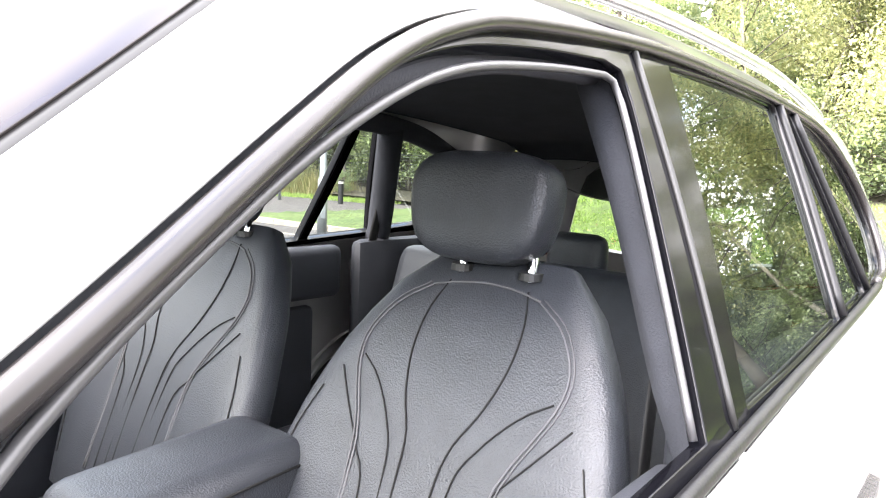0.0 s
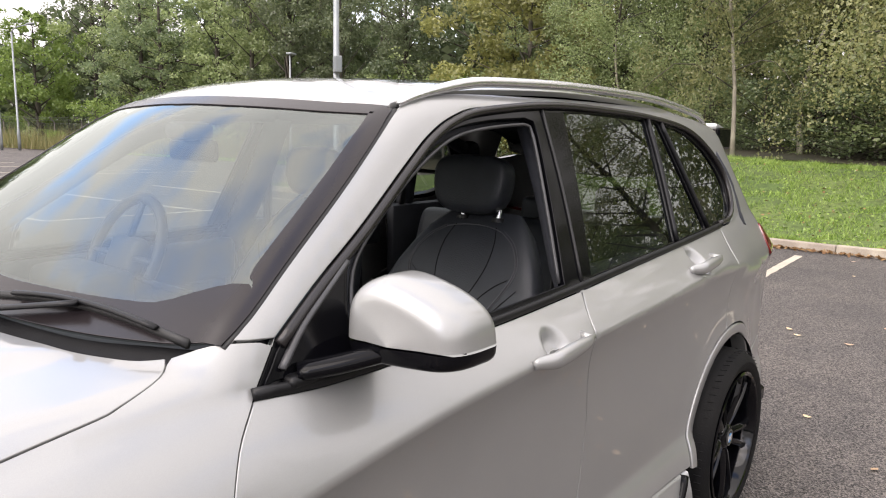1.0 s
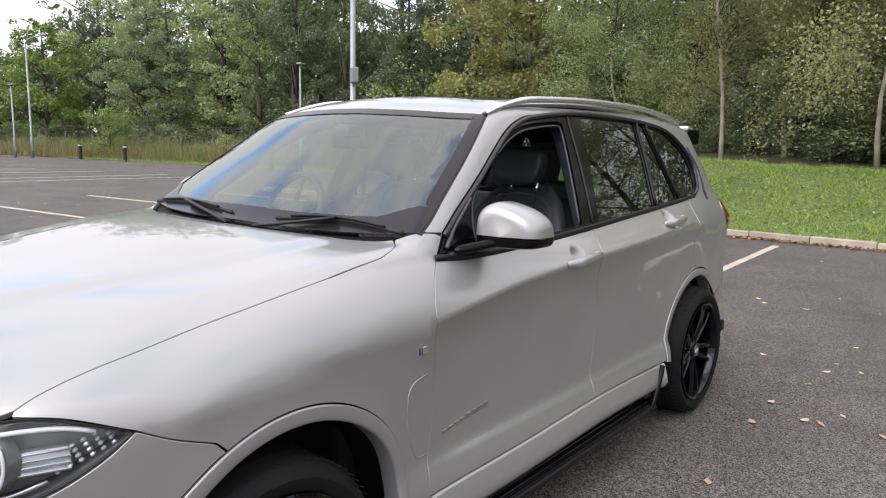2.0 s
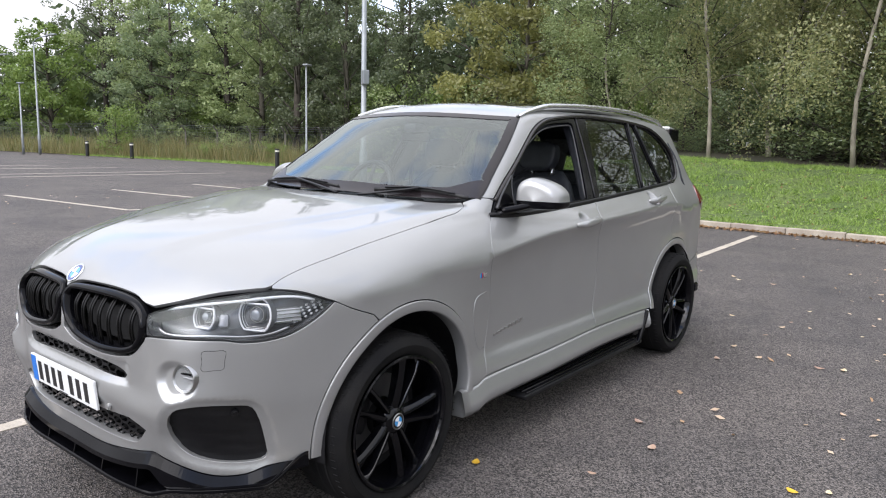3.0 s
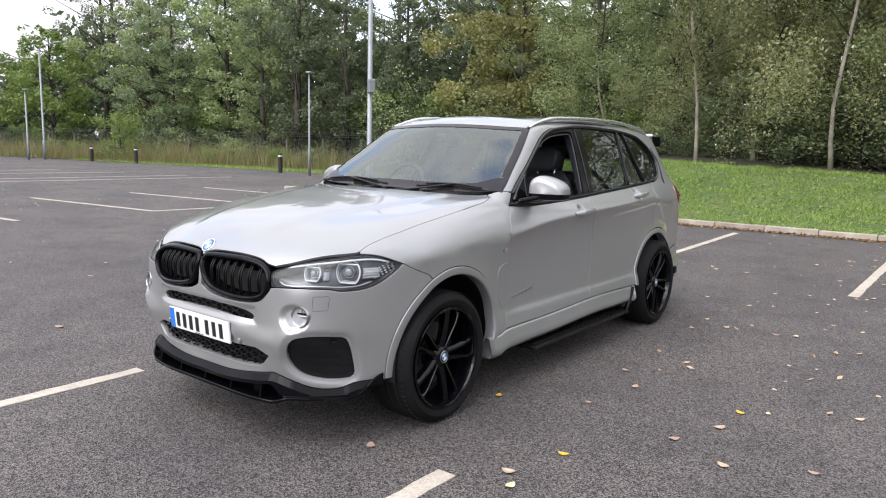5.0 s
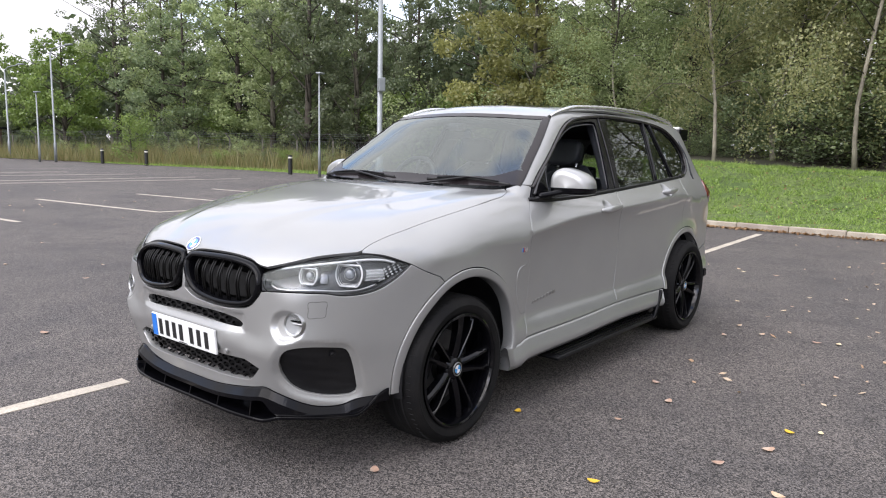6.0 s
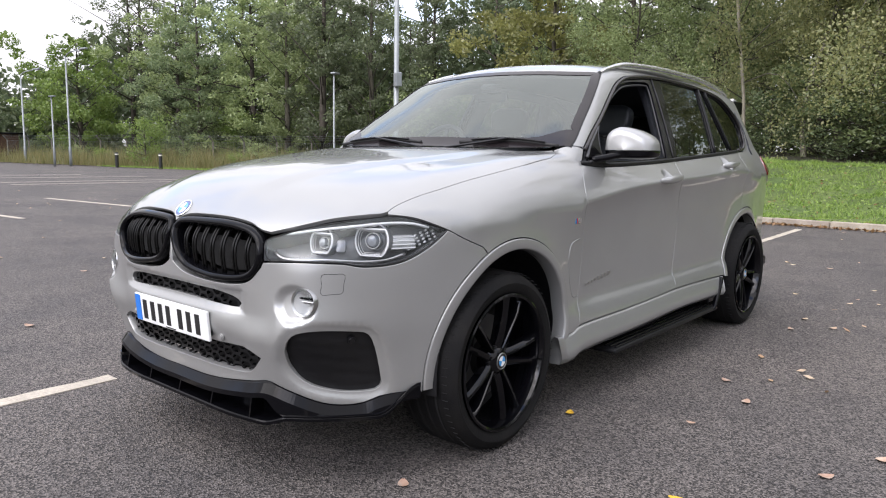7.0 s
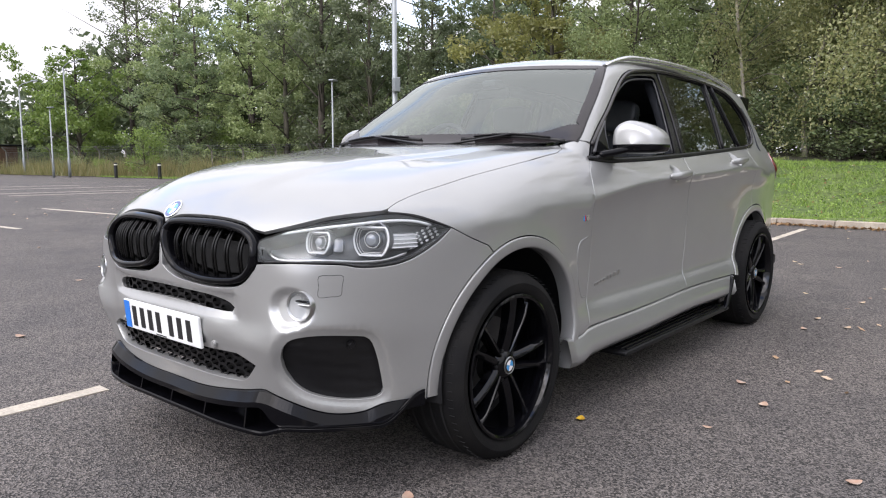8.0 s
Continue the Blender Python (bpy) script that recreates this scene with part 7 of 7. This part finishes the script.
seat(.388)
seat(-.388)
bench = new("rear_bench")
bench.parent = car
tagged(bench, "black leather rear bench with headrests")
part("bench_cushion", rbox((.52, 1.28, .20), (-2.42, 0, .56), .06, 3), LEATHER, bench, smooth=True)
part("bench_back", rbox((.16, 1.30, .62), (0, 0, 0), .06, 3, Matrix.Translation((-2.78, 0, .88)) @ pose(0, 0, 0, 0, -18, 0)), LEATHER, bench, smooth=True)
for y in (-.40, 0, .40):
    part("bench_headrest", rbox((.09, .24 if y else .2, .15), (-2.93, y, 1.27 if y else 1.20), .04, 3), LEATHER, bench, smooth=True)
    tube("headrest_post", [(-2.93, y, 1.1), (-2.93, y, 1.25)], .008, CHROME, bench, 8, up=(1, 0, 0))
arm = part("centre_armrest", rbox((.40, .22, .13), (0, 0, 0), .045, 4, Matrix.Translation((-1.55, .03, .90)) @ pose(0, 0, 0, 0, 4, 0)), LEATHER, car, "black leather centre armrest", True)
# black line painting the shade in the armrest's seam
tube("armrest_seam", [(-1.72, .142, .935), (-1.37, .142, .915)], .0025, SHADE_BLACK, arm, 5)
part("console_bin", rbox((.36, .22, .26), (-1.56, .03, .72), .03, 2), TRIM_DARK, car, "dark storage bin below the armrest", True)
part("centre_console", rbox((.95, .26, .30), (-1.15, .02, .52), .04, 2), TRIM_DARK, car, "dark centre console", True)
part("gear_lever", rbox((.06, .05, .13), (-1.08, .06, .74), .02, 2), GLOSS_BLACK, car, smooth=True)
# dashboard
dash = part("dashboard", rbox((.42, 1.46, .26), (-.86, 0, .94), .08, 4), TRIM_DARK, car, "dark moulded dashboard", True)
part("dash_top", rbox((.40, 1.44, .05), (-.70, 0, 1.075), .02, 2), TRIM_DARK, dash, smooth=True)
part("centre_screen", rbox((.03, .27, .11), (-1.01, .03, 1.10), .01, 2), GLOSS_BLACK, dash, smooth=True)
part("dash_trim", rbox((.01, 1.20, .05), (-1.073, 0, .95), .004, 1), SATIN_METAL, dash)
part("air_vent", rbox((.02, .30, .06), (-1.072, .03, 1.01), .006, 1), GLOSS_BLACK, dash)
part("instrument_hood", rbox((.18, .36, .10), (-.98, -.37, 1.10), .04, 3), TRIM_DARK, dash, smooth=True)
# steering wheel
wheel_m = Matrix.Translation((-1.11, -.375, 1.165)) @ pose(0, 0, 0, 0, 66, 0)
sw = new("steering_wheel")
sw.parent = car
tagged(sw, "black leather steering wheel")
circ = [tuple(wheel_m @ Vector((.188 * math.cos(a), .188 * math.sin(a), 0))) for a in np.linspace(0, 2 * np.pi, 40, endpoint=False)]
tube("steering_rim", circ, .017, LEATHER, sw, 10, closed=True, up=tuple(wheel_m.to_3x3() @ Vector((0, 0, 1))))
part("steering_boss", rbox((.13, .17, .06), (0, 0, -.01), .03, 3, wheel_m), TRIM_DARK, sw, smooth=True)
for a in (90, 210 + 60, 180):
    t = math.radians(a)
    tube("steering_spoke", [tuple(wheel_m @ Vector((.06 * math.cos(t), .06 * math.sin(t), 0))), tuple(wheel_m @ Vector((.185 * math.cos(t), .185 * math.sin(t), 0)))], .014, TRIM_DARK, sw, 8, squash=.6)
# lining, door cards, pillars, floor
half_lin = both_sides(outline("top", ("top", [(-1.20, 0), (-1.25, .45), (-1.33, .57)]), ("top", [(-1.6, .575), (-2.4, .57), (-3.3, .54)]), ("top", [(-3.45, .5), (-3.5, 0)]), step=.06))
cut_panel("headlining", "top", half_lin, LINING, car, res=.08, off=-.055, depth=.003, label="dark cloth headlining")
for sg in (1, -1):
    card = new("door_card")
    card.parent = door1 if sg > 0 else door1b
    tagged(card, "dark padded inner door trim")
    part("upper_trim", rbox((1.05, .07, .17), (-1.25, .780 * sg, 1.03), .03, 3), TRIM_DARK, card, smooth=True)
    part("lower_trim", rbox((1.05, .05, .55), (-1.22, .80 * sg, .68), .03, 2), TRIM_DARK, card, smooth=True)
    part("arm_pad", rbox((.60, .09, .07), (-1.30, .735 * sg, .88), .03, 3), LEATHER, card, smooth=True)
    card2 = new("door_card")
    card2.parent = door2 if sg > 0 else door2b
    tagged(card2, "dark padded inner door trim")
    part("upper_trim", rbox((.80, .07, .18), (-2.22, .765 * sg, 1.09), .03, 3), TRIM_DARK, card2, smooth=True)
    part("lower_trim", rbox((.75, .05, .55), (-2.15, .79 * sg, .70), .03, 2), TRIM_DARK, card2, smooth=True)
    # inner side of the pillars
    for nm, pts, rr in (("front_pillar_trim", [(-.80, 1.21), (-1.02, 1.352), (-1.20, 1.475), (-1.35, 1.56), (-1.6, 1.625), (-1.85, 1.64)], .030), ("centre_pillar_trim", [(-1.88, 1.63), (-1.86, 1.42), (-1.815, 1.17), (-1.80, .85)], .050),
                        ("rear_pillar_trim", [(-2.70, 1.61), (-2.77, 1.4), (-2.83, 1.2)], .045), ("roof_side_trim", [(-1.85, 1.635), (-2.3, 1.635), (-2.8, 1.60), (-3.15, 1.5)], .035), ("quarter_trim", [(-3.20, 1.5), (-3.28, 1.36), (-3.24, 1.2)], .06)):
        tube(nm, skin_line("side", pts, -.055, .05) * (1, sg, 1), rr, LINING, car, 10)
    tube("seat_belt", smooth_line([(-1.90, .70 * sg, 1.40), (-1.88, .69 * sg, 1.05), (-1.84, .69 * sg, .60)], .05), .022, SEAL, car, 6, up=(0, 1, 0), squash=.12)
    part("rear_side_trim", rbox((.95, .06, .75), (-3.15, .74 * sg, .82), .03, 2), TRIM_DARK, car, smooth=True)
tube("rear_belt", smooth_line([(-2.78, -.70, 1.38), (-2.74, -.735, 1.1), (-2.70, -.75, .70)], .05), .022, SEAL, car, 6, up=(0, 1, 0), squash=.12)
part("belt_tongue", rbox((.03, .012, .05), (-2.695, -.757, .975), .004, 1), CHROME, car, "bright belt tongue hanging")
part("cabin_floor", rbox((3.0, 1.40, .06), (-2.05, 0, .36), .02), TRIM_DARK, car, "dark carpeted floor")
part("inner_mirror", rbox((.03, .21, .06), (-1.13, 0, 1.50), .015, 3), GLOSS_BLACK, car, "interior mirror", True)
part("sensor_pod", rbox((.10, .10, .05), (-1.12, 0, 1.55), .02, 2, None), TRIM_DARK, car, "dark sensor pod behind the glass", True)
